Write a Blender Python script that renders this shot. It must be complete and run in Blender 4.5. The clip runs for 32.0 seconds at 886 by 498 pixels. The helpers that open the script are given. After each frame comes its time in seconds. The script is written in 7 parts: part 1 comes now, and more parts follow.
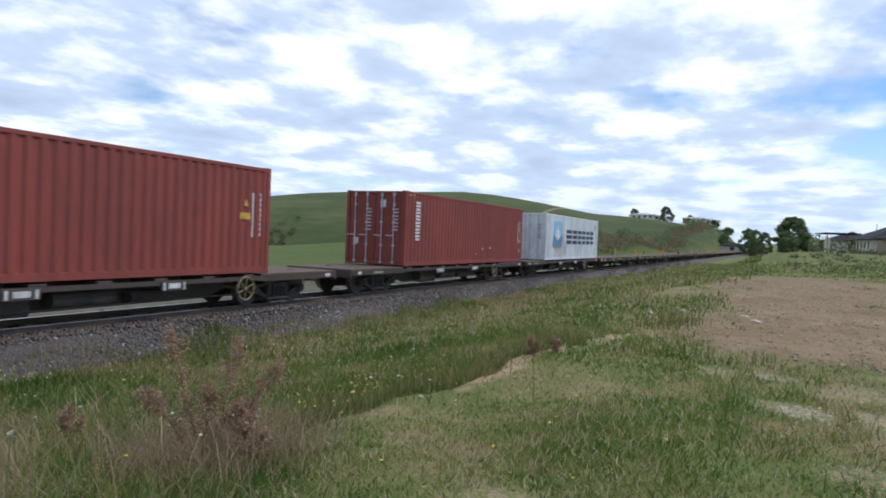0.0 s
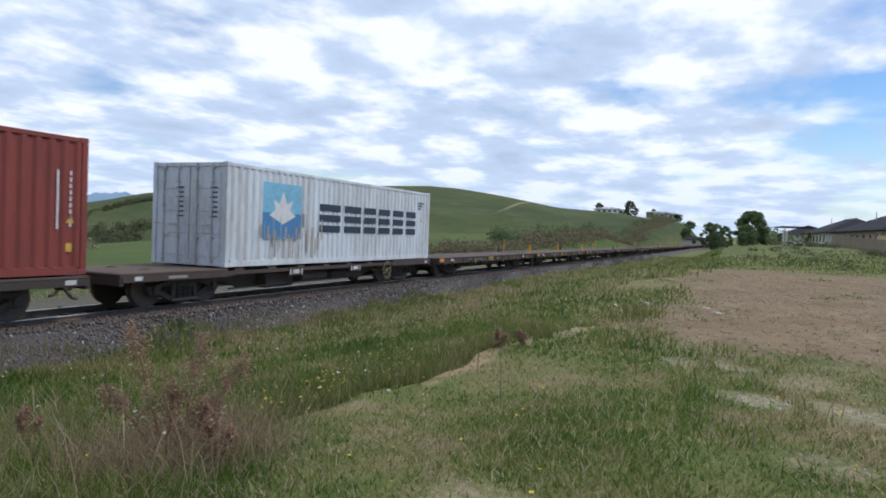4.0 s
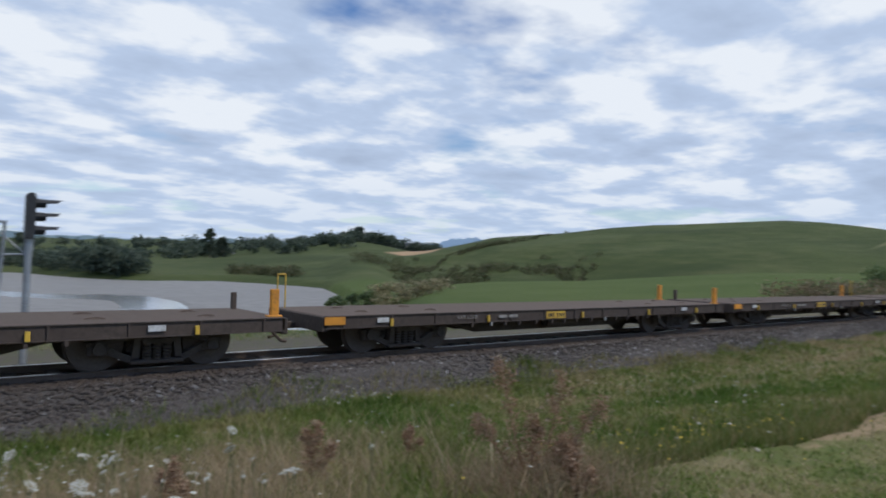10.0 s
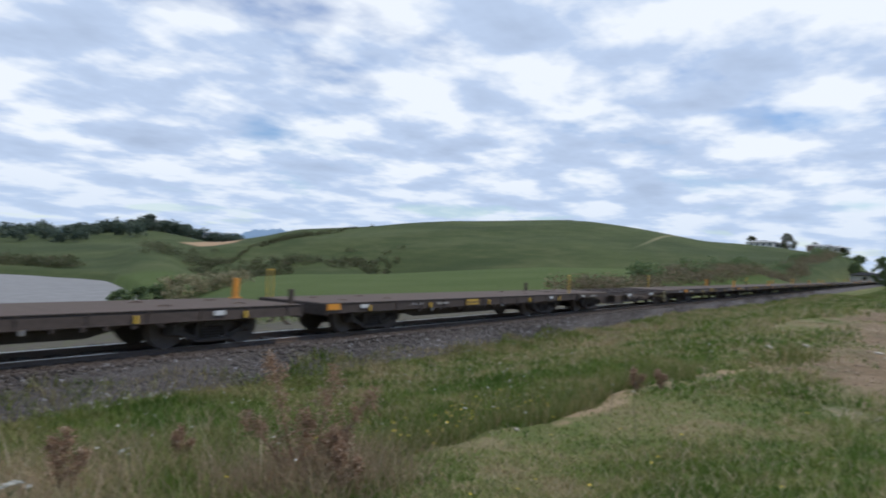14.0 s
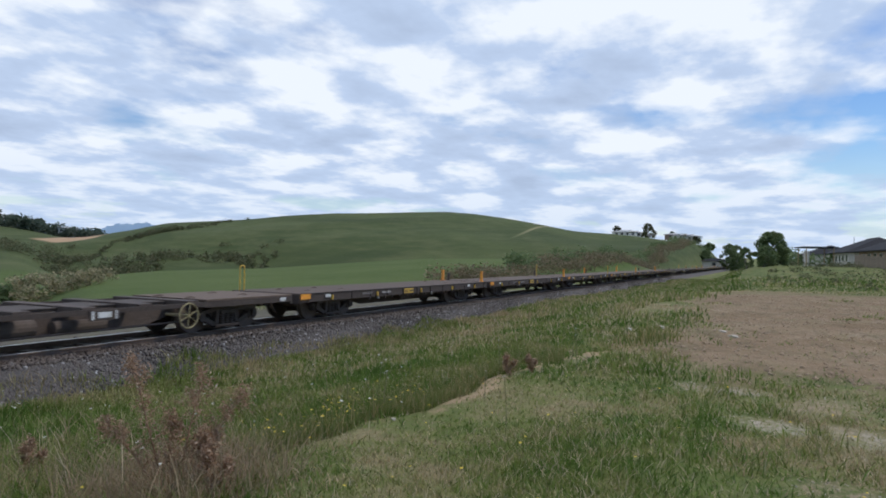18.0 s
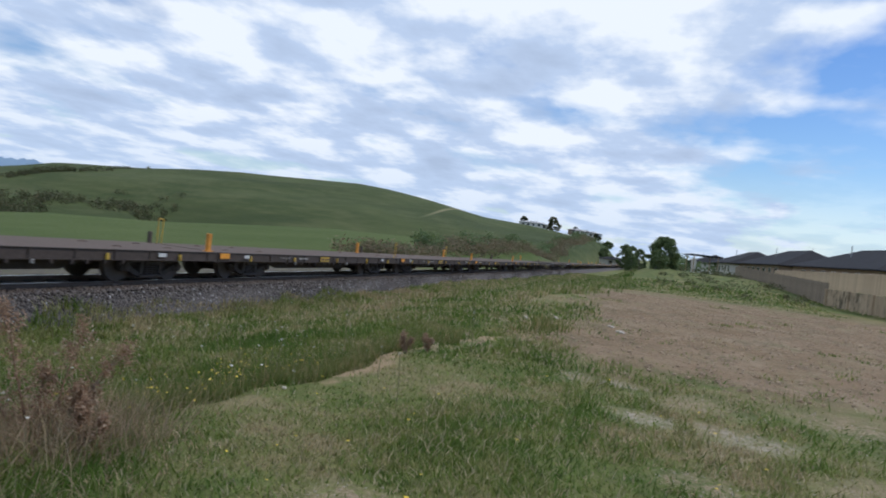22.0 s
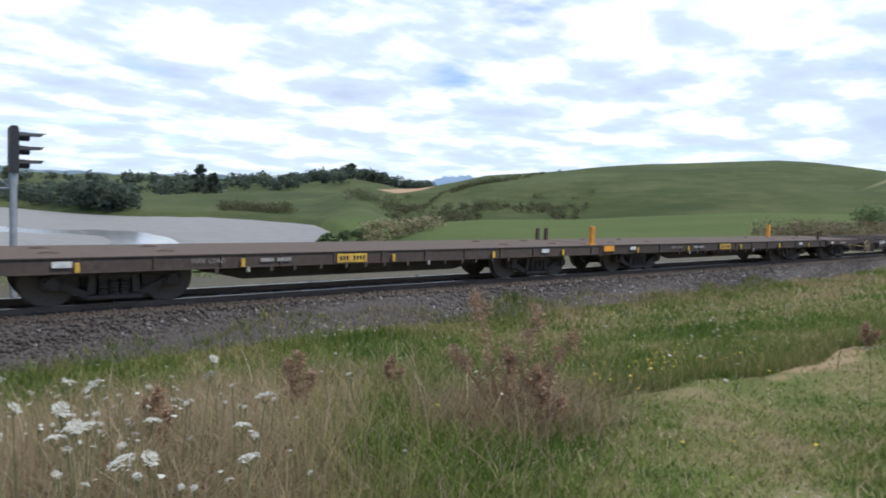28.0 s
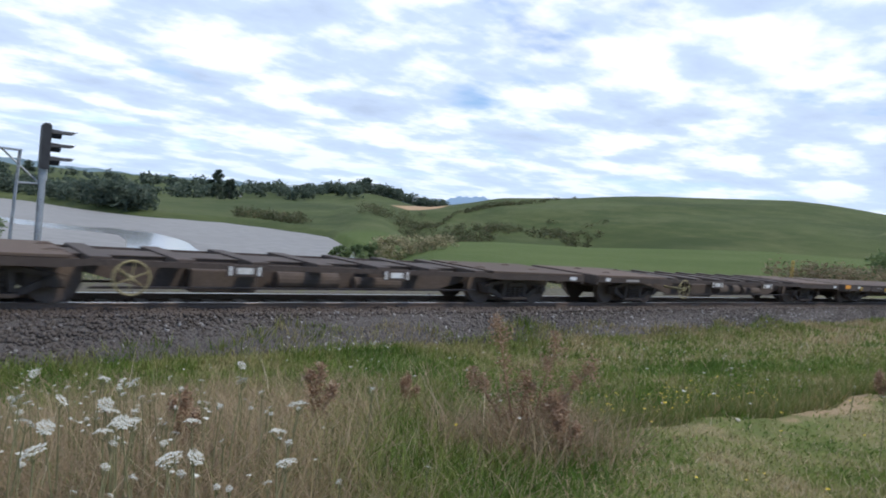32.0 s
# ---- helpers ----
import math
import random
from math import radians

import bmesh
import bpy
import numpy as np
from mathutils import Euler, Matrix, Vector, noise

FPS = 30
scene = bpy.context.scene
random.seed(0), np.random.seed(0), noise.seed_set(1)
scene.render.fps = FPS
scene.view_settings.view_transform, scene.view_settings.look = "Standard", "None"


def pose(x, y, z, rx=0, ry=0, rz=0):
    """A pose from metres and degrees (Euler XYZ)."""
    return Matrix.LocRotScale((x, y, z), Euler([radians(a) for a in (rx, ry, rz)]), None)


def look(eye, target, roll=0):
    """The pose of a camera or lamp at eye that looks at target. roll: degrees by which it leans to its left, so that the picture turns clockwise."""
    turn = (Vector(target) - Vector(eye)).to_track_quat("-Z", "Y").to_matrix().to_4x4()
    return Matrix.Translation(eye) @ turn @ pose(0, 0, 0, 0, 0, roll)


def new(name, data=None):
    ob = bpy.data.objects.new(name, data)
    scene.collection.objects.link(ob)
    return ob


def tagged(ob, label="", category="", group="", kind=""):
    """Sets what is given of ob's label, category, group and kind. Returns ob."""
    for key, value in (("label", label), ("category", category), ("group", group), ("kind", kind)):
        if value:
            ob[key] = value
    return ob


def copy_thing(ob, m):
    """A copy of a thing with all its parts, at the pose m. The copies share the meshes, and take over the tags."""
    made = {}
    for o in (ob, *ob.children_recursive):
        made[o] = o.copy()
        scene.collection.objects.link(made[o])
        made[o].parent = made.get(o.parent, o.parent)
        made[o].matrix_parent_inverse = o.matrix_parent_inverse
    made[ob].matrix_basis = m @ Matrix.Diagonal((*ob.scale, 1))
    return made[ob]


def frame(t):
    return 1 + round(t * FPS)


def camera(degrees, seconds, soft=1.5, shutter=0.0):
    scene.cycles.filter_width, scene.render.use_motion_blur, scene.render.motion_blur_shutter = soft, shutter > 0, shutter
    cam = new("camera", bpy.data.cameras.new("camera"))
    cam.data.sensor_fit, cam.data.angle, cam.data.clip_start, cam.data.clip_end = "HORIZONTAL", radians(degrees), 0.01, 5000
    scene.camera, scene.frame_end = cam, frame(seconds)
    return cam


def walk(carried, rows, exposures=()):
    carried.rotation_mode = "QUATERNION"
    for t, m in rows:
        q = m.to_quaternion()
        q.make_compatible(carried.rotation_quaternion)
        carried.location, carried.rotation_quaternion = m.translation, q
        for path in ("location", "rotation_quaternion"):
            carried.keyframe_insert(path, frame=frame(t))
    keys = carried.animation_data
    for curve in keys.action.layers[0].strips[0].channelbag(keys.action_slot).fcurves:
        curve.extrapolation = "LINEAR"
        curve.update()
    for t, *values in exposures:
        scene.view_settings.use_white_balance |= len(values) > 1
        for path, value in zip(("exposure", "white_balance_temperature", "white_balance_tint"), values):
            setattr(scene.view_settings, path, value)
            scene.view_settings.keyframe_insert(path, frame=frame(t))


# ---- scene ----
cam = camera(66.95, 32.0, soft=1.8, shutter=0.25)


def aim(x, y, z, yaw, pitch, roll):
    """Camera pose from a place and yaw (to the left from +y), pitch and roll in degrees."""
    a, b = radians(yaw), radians(pitch)
    ahead = Vector((-math.sin(a) * math.cos(b), math.cos(a) * math.cos(b), math.sin(b)))
    return look((x, y, z), Vector((x, y, z)) + ahead, roll)


walk(cam, [
    (0.0, aim(0.197, 0.141, 1.920, -63.976, -1.041, 2.243)),
    (0.5, aim(0.192, 0.147, 1.932, -66.359, -1.122, 2.602)),
    (1.0, aim(0.182, 0.140, 1.931, -66.426, -1.386, 2.544)),
    (1.5, aim(0.210, 0.142, 1.924, -64.488, -1.688, 2.387)),
    (2.0, aim(0.216, 0.139, 1.915, -64.171, -1.779, 2.043)),
    (2.5, aim(0.207, 0.136, 1.919, -64.948, -1.852, 2.211)),
    (3.0, aim(0.206, 0.143, 1.918, -66.067, -1.813, 2.501)),
    (3.5, aim(0.196, 0.140, 1.922, -67.178, -1.563, 2.163)),
    (5.5, aim(0.195, 0.152, 1.916, -64.212, -0.539, 1.809)),
    (6.0, aim(0.206, 0.143, 1.925, -63.963, -0.384, 1.675)),
    (6.5, aim(0.206, 0.147, 1.916, -63.707, 0.017, 1.695)),
    (7.0, aim(0.197, 0.152, 1.926, -63.251, 0.393, 1.790)),
    (7.5, aim(0.195, 0.144, 1.919, -62.520, 0.890, 1.698)),
    (8.0, aim(0.210, 0.133, 1.918, -62.105, 1.335, 1.873)),
    (8.5, aim(0.204, 0.145, 1.920, -63.137, 1.654, 1.939)),
    (9.0, aim(0.201, 0.141, 1.920, -63.805, 1.826, 2.172)),
    (9.5, aim(0.133, 0.231, 1.928, -54.017, 1.617, 1.810)),
    (10.0, aim(0.168, 0.314, 1.904, -38.576, 1.129, 1.599)),
    (10.5, aim(0.180, 0.318, 1.915, -25.534, 0.393, 1.866)),
    (11.0, aim(0.183, 0.278, 1.911, -16.986, -0.250, 1.889)),
    (11.5, aim(0.159, 0.250, 1.924, -13.064, -1.357, 2.113)),
    (12.0, aim(0.117, 0.284, 1.916, -11.944, -0.641, 2.099)),
    (12.5, aim(0.100, 0.248, 1.930, -12.055, -0.119, 1.910)),
    (13.0, aim(0.109, 0.221, 1.939, -14.511, 0.050, 2.112)),
    (13.5, aim(0.197, 0.180, 1.935, -32.140, 0.738, 2.269)),
    (14.0, aim(0.271, 0.090, 1.930, -55.059, 1.064, 2.229)),
    (14.5, aim(0.273, 0.091, 1.920, -61.315, 1.098, 2.957)),
    (15.0, aim(0.319, 0.061, 1.933, -64.495, -0.646, 2.741)),
    (15.5, aim(0.294, 0.057, 1.933, -68.370, -0.681, 1.944)),
    (17.5, aim(0.262, 0.010, 1.931, -67.273, 0.771, 1.346)),
    (18.0, aim(0.265, 0.014, 1.930, -65.238, 0.712, 1.287)),
    (18.5, aim(0.262, -0.004, 1.934, -65.255, 1.086, 0.973)),
    (19.0, aim(0.248, -0.020, 1.922, -66.218, 1.477, 1.666)),
    (19.5, aim(0.225, -0.023, 1.926, -67.169, 1.294, 2.561)),
    (20.0, aim(0.234, -0.033, 1.921, -68.422, 0.817, 3.273)),
    (20.5, aim(0.231, -0.021, 1.926, -69.587, 0.304, 3.702)),
    (21.0, aim(0.242, -0.017, 1.917, -70.367, -0.184, 4.388)),
    (21.5, aim(0.252, -0.003, 1.920, -70.831, -0.547, 4.923)),
    (22.0, aim(0.254, 0.005, 1.938, -73.221, -0.713, 7.085)),
    (22.5, aim(0.250, -0.016, 1.945, -80.511, 0.001, 7.592)),
    (23.0, aim(0.236, -0.013, 1.942, -81.912, -0.386, 6.905)),
    (23.5, aim(0.234, -0.014, 1.948, -81.221, -0.864, 5.084)),
    (24.0, aim(0.224, 0.028, 1.941, -77.662, -1.759, 4.037)),
    (24.5, aim(0.230, 0.015, 1.948, -71.431, -2.636, 2.557)),
    (25.0, aim(0.228, 0.045, 1.945, -64.617, -1.459, 2.037)),
    (25.5, aim(0.261, 0.036, 1.929, -62.225, -1.374, 2.330)),
    (27.5, aim(0.228, 0.131, 1.914, -49.184, -3.772, 2.469)),
    (28.0, aim(0.215, 0.197, 1.887, -39.364, -4.164, 1.998)),
    (28.5, aim(0.145, 0.269, 1.880, -27.573, -4.478, 1.798)),
    (29.0, aim(0.001, 0.285, 1.896, -1.785, -6.008, 0.412)),
    (29.5, aim(0.004, 0.233, 1.911, -14.642, -4.025, 1.538)),
    (30.0, aim(0.019, 0.208, 1.911, -28.635, -2.547, 3.028)),
    (30.5, aim(0.038, 0.219, 1.897, -33.720, -2.733, 4.261)),
    (31.0, aim(0.023, 0.214, 1.903, -31.884, -3.040, 4.640)),
    (31.5, aim(0.039, 0.196, 1.906, -34.265, -2.933, 4.999)),
    (32.0, aim(0.036, 0.173, 1.913, -38.355, -2.579, 5.529)),
], exposures=[(0.0, 0.1, 6210, 9), (2.0, 0.08, 6210, 9), (6.0, -0.05, 6210, 9), (9.0, -0.17, 6110, 9), (10.0, -0.27, 6210, 9), (11.0, -0.19, 6260, 9), (12.5, 0.01, 6310, 9), (14.0, -0.15, 6160, 9), (15.5, -0.13, 6160, 9), (20.0, -0.17, 6110, 9), (23.0, -0.15, 6060, 9), (24.0, -0.08, 6110, 9),
              (24.5, 0.12, 6260, 9), (25.5, 0.22, 6360, 9), (28.0, 0.3, 6360, 9), (29.0, 0.33, 6360, 9), (31.0, 0.19, 6160, 9), (32.0, 0.18, 6160, 9)])

# ---- daylight: broken cloud, blue towards +x, a soft high sun ----
SUN_AZ, SUN_EL = 150.0, 52.0
world = bpy.data.worlds.new("sky")
scene.world = world
world.use_nodes = True
wt = world.node_tree
wt.nodes.clear()


def wn(kind, **values):
    n = wt.nodes.new(kind)
    for key, value in values.items():
        n.inputs[key].default_value = value
    return n


def wmath(op, a, b=0.0, clamp=False):
    n = wt.nodes.new("ShaderNodeMath")
    n.operation, n.use_clamp = op, clamp
    for i, v in enumerate((a, b)):
        if isinstance(v, (int, float)):
            n.inputs[i].default_value = v
        else:
            wt.links.new(v, n.inputs[i])
    return n.outputs[0]


def build_sky():
    sky = wt.nodes.new("ShaderNodeTexSky")
    sky.sky_type, sky.sun_disc = "NISHITA", False
    sky.sun_elevation, sky.sun_rotation = radians(SUN_EL), radians(SUN_AZ)
    sky.air_density, sky.dust_density, sky.ozone_density = 1.2, 0.1, 4.0
    geo = wt.nodes.new("ShaderNodeTexCoord")
    sep = wt.nodes.new("ShaderNodeSeparateXYZ")
    wt.links.new(geo.outputs["Generated"], sep.inputs[0])
    x, y, z = sep.outputs
    lift = wmath("ADD", wmath("MAXIMUM", z, 0.0), 0.14)
    com = wt.nodes.new("ShaderNodeCombineXYZ")
    wt.links.new(wmath("DIVIDE", x, lift), com.inputs[0])
    wt.links.new(wmath("MULTIPLY", wmath("DIVIDE", y, lift), 1.15), com.inputs[1])

    def cloud(scale, detail, rough, w, distortion=0.0):
        n = wt.nodes.new("ShaderNodeTexNoise")
        n.noise_dimensions = "4D"
        n.inputs["W"].default_value = w
        n.inputs["Scale"].default_value, n.inputs["Detail"].default_value = scale, detail
        n.inputs["Roughness"].default_value, n.inputs["Distortion"].default_value = rough, distortion
        wt.links.new(com.outputs[0], n.inputs["Vector"])
        return n.outputs[0]

    big, fine, shade = cloud(0.85, 3.0, 0.5, 2.3), cloud(2.3, 9.0, 0.5, 5.1), cloud(2.5, 9.0, 0.52, 9.7)
    # cover: thick over the water and hill, thin wisps towards +x
    clear = wmath("MULTIPLY", wmath("DIVIDE", wmath("ADD", wmath("MULTIPLY", y, -1.0), 0.03), 0.24, clamp=True), 0.20)
    clear = wmath("MULTIPLY", clear, wmath("MULTIPLY", wmath("ADD", z, 0.02), 9.0, clamp=True))
    body = wmath("ADD", wmath("MULTIPLY", big, 0.45), wmath("MULTIPLY", fine, 0.55))
    body = wmath("SUBTRACT", body, clear)
    mask = wmath("MULTIPLY", wmath("SUBTRACT", body, 0.325), 8.0, clamp=True)
    wisp = wmath("MULTIPLY", wmath("SUBTRACT", wmath("ADD", wmath("MULTIPLY", fine, 0.6), wmath("MULTIPLY", shade, 0.4)), 0.47), 4.0, clamp=True)
    mask = wmath("MAXIMUM", mask, wmath("MULTIPLY", wisp, 0.6))
    haze = wmath("SUBTRACT", 1.0, wmath("MULTIPLY", wmath("MAXIMUM", z, 0.0), 6.5, clamp=True))
    mask = wmath("MAXIMUM", mask, wmath("MULTIPLY", haze, 0.85))
    grey = wt.nodes.new("ShaderNodeValToRGB")
    grey.color_ramp.elements[0].position, grey.color_ramp.elements[0].color = 0.28, (0.49, 0.58, 0.75, 1)
    grey.color_ramp.elements[1].position, grey.color_ramp.elements[1].color = 0.57, (1.0, 1.03, 1.08, 1)
    mid = grey.color_ramp.elements.new(0.46)
    mid.color = (0.61, 0.72, 0.92, 1)
    wt.links.new(shade, grey.inputs[0])
    low = wt.nodes.new("ShaderNodeMix")
    low.data_type = "RGBA"
    low.inputs[7].default_value = (0.60, 0.73, 0.93, 1)
    wt.links.new(wmath("MULTIPLY", wmath("SUBTRACT", 1.0, wmath("MULTIPLY", wmath("MAXIMUM", z, 0.0), 7.0, clamp=True)), 0.6), low.inputs[0])
    wt.links.new(grey.outputs[0], low.inputs[6])
    b1, b2, mix, out = wn("ShaderNodeBackground", Strength=0.13), wn("ShaderNodeBackground", Strength=1.0), wt.nodes.new("ShaderNodeMixShader"), wt.nodes.new("ShaderNodeOutputWorld")
    deep = wt.nodes.new("ShaderNodeHueSaturation")
    deep.inputs["Saturation"].default_value, deep.inputs["Hue"].default_value = 1.18, 0.512
    wt.links.new(sky.outputs[0], deep.inputs["Color"])
    wt.links.new(deep.outputs[0], b1.inputs[0])
    wt.links.new(low.outputs[2], b2.inputs[0])
    wt.links.new(mask, mix.inputs[0])
    wt.links.new(b1.outputs[0], mix.inputs[1])
    wt.links.new(b2.outputs[0], mix.inputs[2])
    wt.links.new(mix.outputs[0], out.inputs[0])


build_sky()
sun = new("sun", bpy.data.lights.new("sun", "SUN"))
sun.data.energy, sun.data.angle, sun.data.color = 2.35, radians(11), (1.0, 0.92, 0.80)
sa, se = radians(SUN_AZ), radians(SUN_EL)
sun.matrix_world = look((0, 0, 60), (-math.sin(sa) * math.cos(se) * 50, -math.cos(sa) * math.cos(se) * 50, 60 - math.sin(se) * 50))


# ---- materials ----
class Mat:
    """A node material in the making."""

    def __init__(self, name):
        self.m = bpy.data.materials.new(name)
        self.m.use_nodes = True
        self.t = self.m.node_tree
        self.b = self.t.nodes["Principled BSDF"]

    def node(self, kind, **values):
        n = self.t.nodes.new(kind)
        for key, value in values.items():
            n.inputs[key].default_value = value
        return n

    def link(self, a, b):
        self.t.links.new(a, b)

    def math(self, op, a, b=0.0, clamp=False):
        n = self.t.nodes.new("ShaderNodeMath")
        n.operation, n.use_clamp = op, clamp
        for i, v in enumerate((a, b)):
            if isinstance(v, (int, float)):
                n.inputs[i].default_value = v
            else:
                self.link(v, n.inputs[i])
        return n.outputs[0]

    def coords(self, scale=(1, 1, 1)):
        c = self.node("ShaderNodeTexCoord")
        m = self.node("ShaderNodeMapping", Scale=scale)
        self.link(c.outputs["Object"], m.inputs[0])
        return m.outputs[0]

    def noise(self, scale, detail=4.0, rough=0.55, vec=None):
        n = self.node("ShaderNodeTexNoise", Scale=scale, Detail=detail, Roughness=rough)
        if vec is not None:
            self.link(vec, n.inputs["Vector"])
        return n.outputs[0]

    def step(self, v, lo, hi):
        return self.math("DIVIDE", self.math("SUBTRACT", v, lo), hi - lo, clamp=True)

    def mix(self, fac, a, b, mode="MIX"):
        n = self.node("ShaderNodeMix")
        n.data_type, n.blend_type = "RGBA", mode
        for i, v in ((0, fac), (6, a), (7, b)):
            if isinstance(v, (int, float)):
                n.inputs[i].default_value = v
            elif isinstance(v, tuple):
                n.inputs[i].default_value = (*v[:3], 1)
            else:
                self.link(v, n.inputs[i])
        return n.outputs[2]

    def bump(self, height, strength, distance):
        n = self.node("ShaderNodeBump", Strength=strength, Distance=distance)
        self.link(height, n.inputs["Height"])
        self.link(n.outputs[0], self.b.inputs["Normal"])

    def done(self, colour=None, rough=0.8, metal=0.0, spec=None):
        if colour is not None:
            if isinstance(colour, tuple):
                self.b.inputs["Base Color"].default_value = (*colour, 1)
            else:
                self.link(colour, self.b.inputs["Base Color"])
        if isinstance(rough, (int, float)):
            self.b.inputs["Roughness"].default_value = rough
        else:
            self.link(rough, self.b.inputs["Roughness"])
        self.b.inputs["Metallic"].default_value = metal
        if spec is not None:
            self.b.inputs["Specular IOR Level"].default_value = spec
        return self.m


def worn(name, a, b, dirt=None, scale=2.0, fine=14.0, rough=0.7, metal=0.0, bump=0.15, dist=0.004, vary=0.0, amount=0.5, stretch=(1, 1, 1), spec=None):
    """Paint, metal, timber or plaster: two tones at a large scale, dirt patches at a small one, fine relief."""
    m = Mat(name)
    v = m.coords(stretch)
    n1, n2 = m.noise(scale, 5, 0.6, v), m.noise(fine, 6, 0.62, v)
    c = m.mix(m.step(n1, 0.35, 0.65), a, b)
    if dirt:
        c = m.mix(m.math("MULTIPLY", m.step(m.math("ADD", m.math("MULTIPLY", n1, 0.5), m.math("MULTIPLY", n2, 0.5)), 0.47, 0.62), amount), c, dirt)
    if vary:
        info = m.node("ShaderNodeObjectInfo")
        hsv = m.node("ShaderNodeHueSaturation")
        m.link(m.math("ADD", 1.0 - vary / 2, m.math("MULTIPLY", info.outputs["Random"], vary)), hsv.inputs["Value"])
        m.link(c, hsv.inputs["Color"])
        c = hsv.outputs[0]
    if bump:
        m.bump(n2, bump, dist)
    return m.done(c, m.math("ADD", rough - 0.12, m.math("MULTIPLY", n2, 0.24)), metal, spec)


def leafy(name, a, b, c=None, rough=0.6, share=0.16):
    """Leaves and blades: a tone for each piece, from a to b, some of tone c."""
    m = Mat(name)
    g = m.node("ShaderNodeNewGeometry")
    r = g.outputs["Random Per Island"]
    patch = m.noise(0.55, 3, 0.5, m.coords())
    col = m.mix(m.math("ADD", m.math("MULTIPLY", r, 0.6), m.math("MULTIPLY", m.step(patch, 0.3, 0.7), 0.4)), a, b)
    if c:
        col = m.mix(m.step(m.math("FRACT", m.math("MULTIPLY", r, 7.31)), 1.0 - share, 1.0 - share + 0.02), col, c)
    m.b.inputs["Subsurface Weight"].default_value = 0.0
    tr = m.node("ShaderNodeBsdfTranslucent")
    m.link(col, tr.inputs[0])
    mx = m.node("ShaderNodeMixShader", Fac=0.42)
    m.done(col, rough, spec=0.25)
    m.link(m.b.outputs[0], mx.inputs[1])
    m.link(tr.outputs[0], mx.inputs[2])
    m.link(mx.outputs[0], m.t.nodes["Material Output"].inputs[0])
    return m.m


def sward(m, v, x, y, shift=0.0):
    """The colours of the turf by place: green in the damp hollow, olive, then straw where it is dry."""
    n = m.math("ADD", m.math("MULTIPLY", m.noise(0.42, 5, 0.6, v), 0.6), m.math("MULTIPLY", m.noise(1.9, 5, 0.62, v), 0.4))
    n = m.math("ADD", m.math("MULTIPLY", m.math("SUBTRACT", n, 0.5), 1.5), m.math("ADD", shift, 0.5))
    # damp hollow beyond the lip
    dx, dy = m.math("SUBTRACT", x, m.math("ADD", 4.0, m.math("MULTIPLY", y, 0.75))), m.math("SUBTRACT", y, 5.2)
    q = m.math("ADD", m.math("MULTIPLY", m.math("MULTIPLY", dx, dx), 0.10), m.math("MULTIPLY", m.math("MULTIPLY", dy, dy), 0.16))
    n = m.math("SUBTRACT", n, m.math("MULTIPLY", m.math("SUBTRACT", 1.0, m.step(q, 0.2, 1.2)), 0.03))
    # drier along the line further on
    n = m.math("ADD", n, m.math("MULTIPLY", m.math("MULTIPLY", m.step(y, 5.5, 8.0), m.step(x, 9.0, 14.0)), 0.07))
    # duller towards the trees
    n = m.math("ADD", n, m.math("MULTIPLY", m.step(m.math("SUBTRACT", m.math("MULTIPLY", y, -0.02), x), -0.4, 1.2), 0.01))
    # greener beyond the bare earth, trampled and pale before the lip
    n = m.math("SUBTRACT", n, m.math("MULTIPLY", m.step(x, 38.0, 52.0), 0.07))
    tx, ty = m.math("SUBTRACT", x, 5.0), m.math("SUBTRACT", y, 2.05)
    tq = m.math("ADD", m.math("MULTIPLY", m.math("MULTIPLY", tx, tx), 0.25), m.math("MULTIPLY", m.math("MULTIPLY", ty, ty), 0.9))
    n = m.math("ADD", n, m.math("MULTIPLY", m.math("SUBTRACT", 1.0, m.step(tq, 0.05, 1.0)), 0.085))
    # dead straw before the signal
    r = m.math("SQRT", m.math("ADD", m.math("MULTIPLY", x, x), m.math("MULTIPLY", y, y)))
    b = m.math("DIVIDE", m.math("SUBTRACT", m.math("MULTIPLY", m.math("ARCTAN2", x, y), 57.2958), 15.0), 19.0)
    w = m.math("SUBTRACT", 1.0, m.step(m.math("ADD", m.math("MULTIPLY", b, b), m.math("POWER", m.math("DIVIDE", m.math("SUBTRACT", r, 4.6), 3.6), 2.0)), 0.3, 1.3))
    n = m.math("ADD", n, m.math("MULTIPLY", w, 0.20))
    # dead patch round the dock
    d = m.math("SQRT", m.math("ADD", m.math("POWER", m.math("SUBTRACT", x, 3.85), 2.0), m.math("POWER", m.math("SUBTRACT", y, 3.7), 2.0)))
    n = m.math("ADD", n, m.math("MULTIPLY", m.math("SUBTRACT", 1.0, m.step(d, 0.35, 1.0)), 0.16))
    ramp = m.node("ShaderNodeValToRGB")
    stops = ((0.36, (0.088, 0.150, 0.026)), (0.46, (0.140, 0.196, 0.040)), (0.54, (0.212, 0.228, 0.070)), (0.63, (0.33, 0.285, 0.14)), (0.74, (0.38, 0.295, 0.17)))
    ramp.color_ramp.elements[0].position, ramp.color_ramp.elements[0].color = stops[0][0], (*stops[0][1], 1)
    ramp.color_ramp.elements[1].position, ramp.color_ramp.elements[1].color = stops[-1][0], (*stops[-1][1], 1)
    for p, c in stops[1:-1]:
        ramp.color_ramp.elements.new(p).color = (*c, 1)
    m.link(n, ramp.inputs[0])
    return ramp.outputs[0]


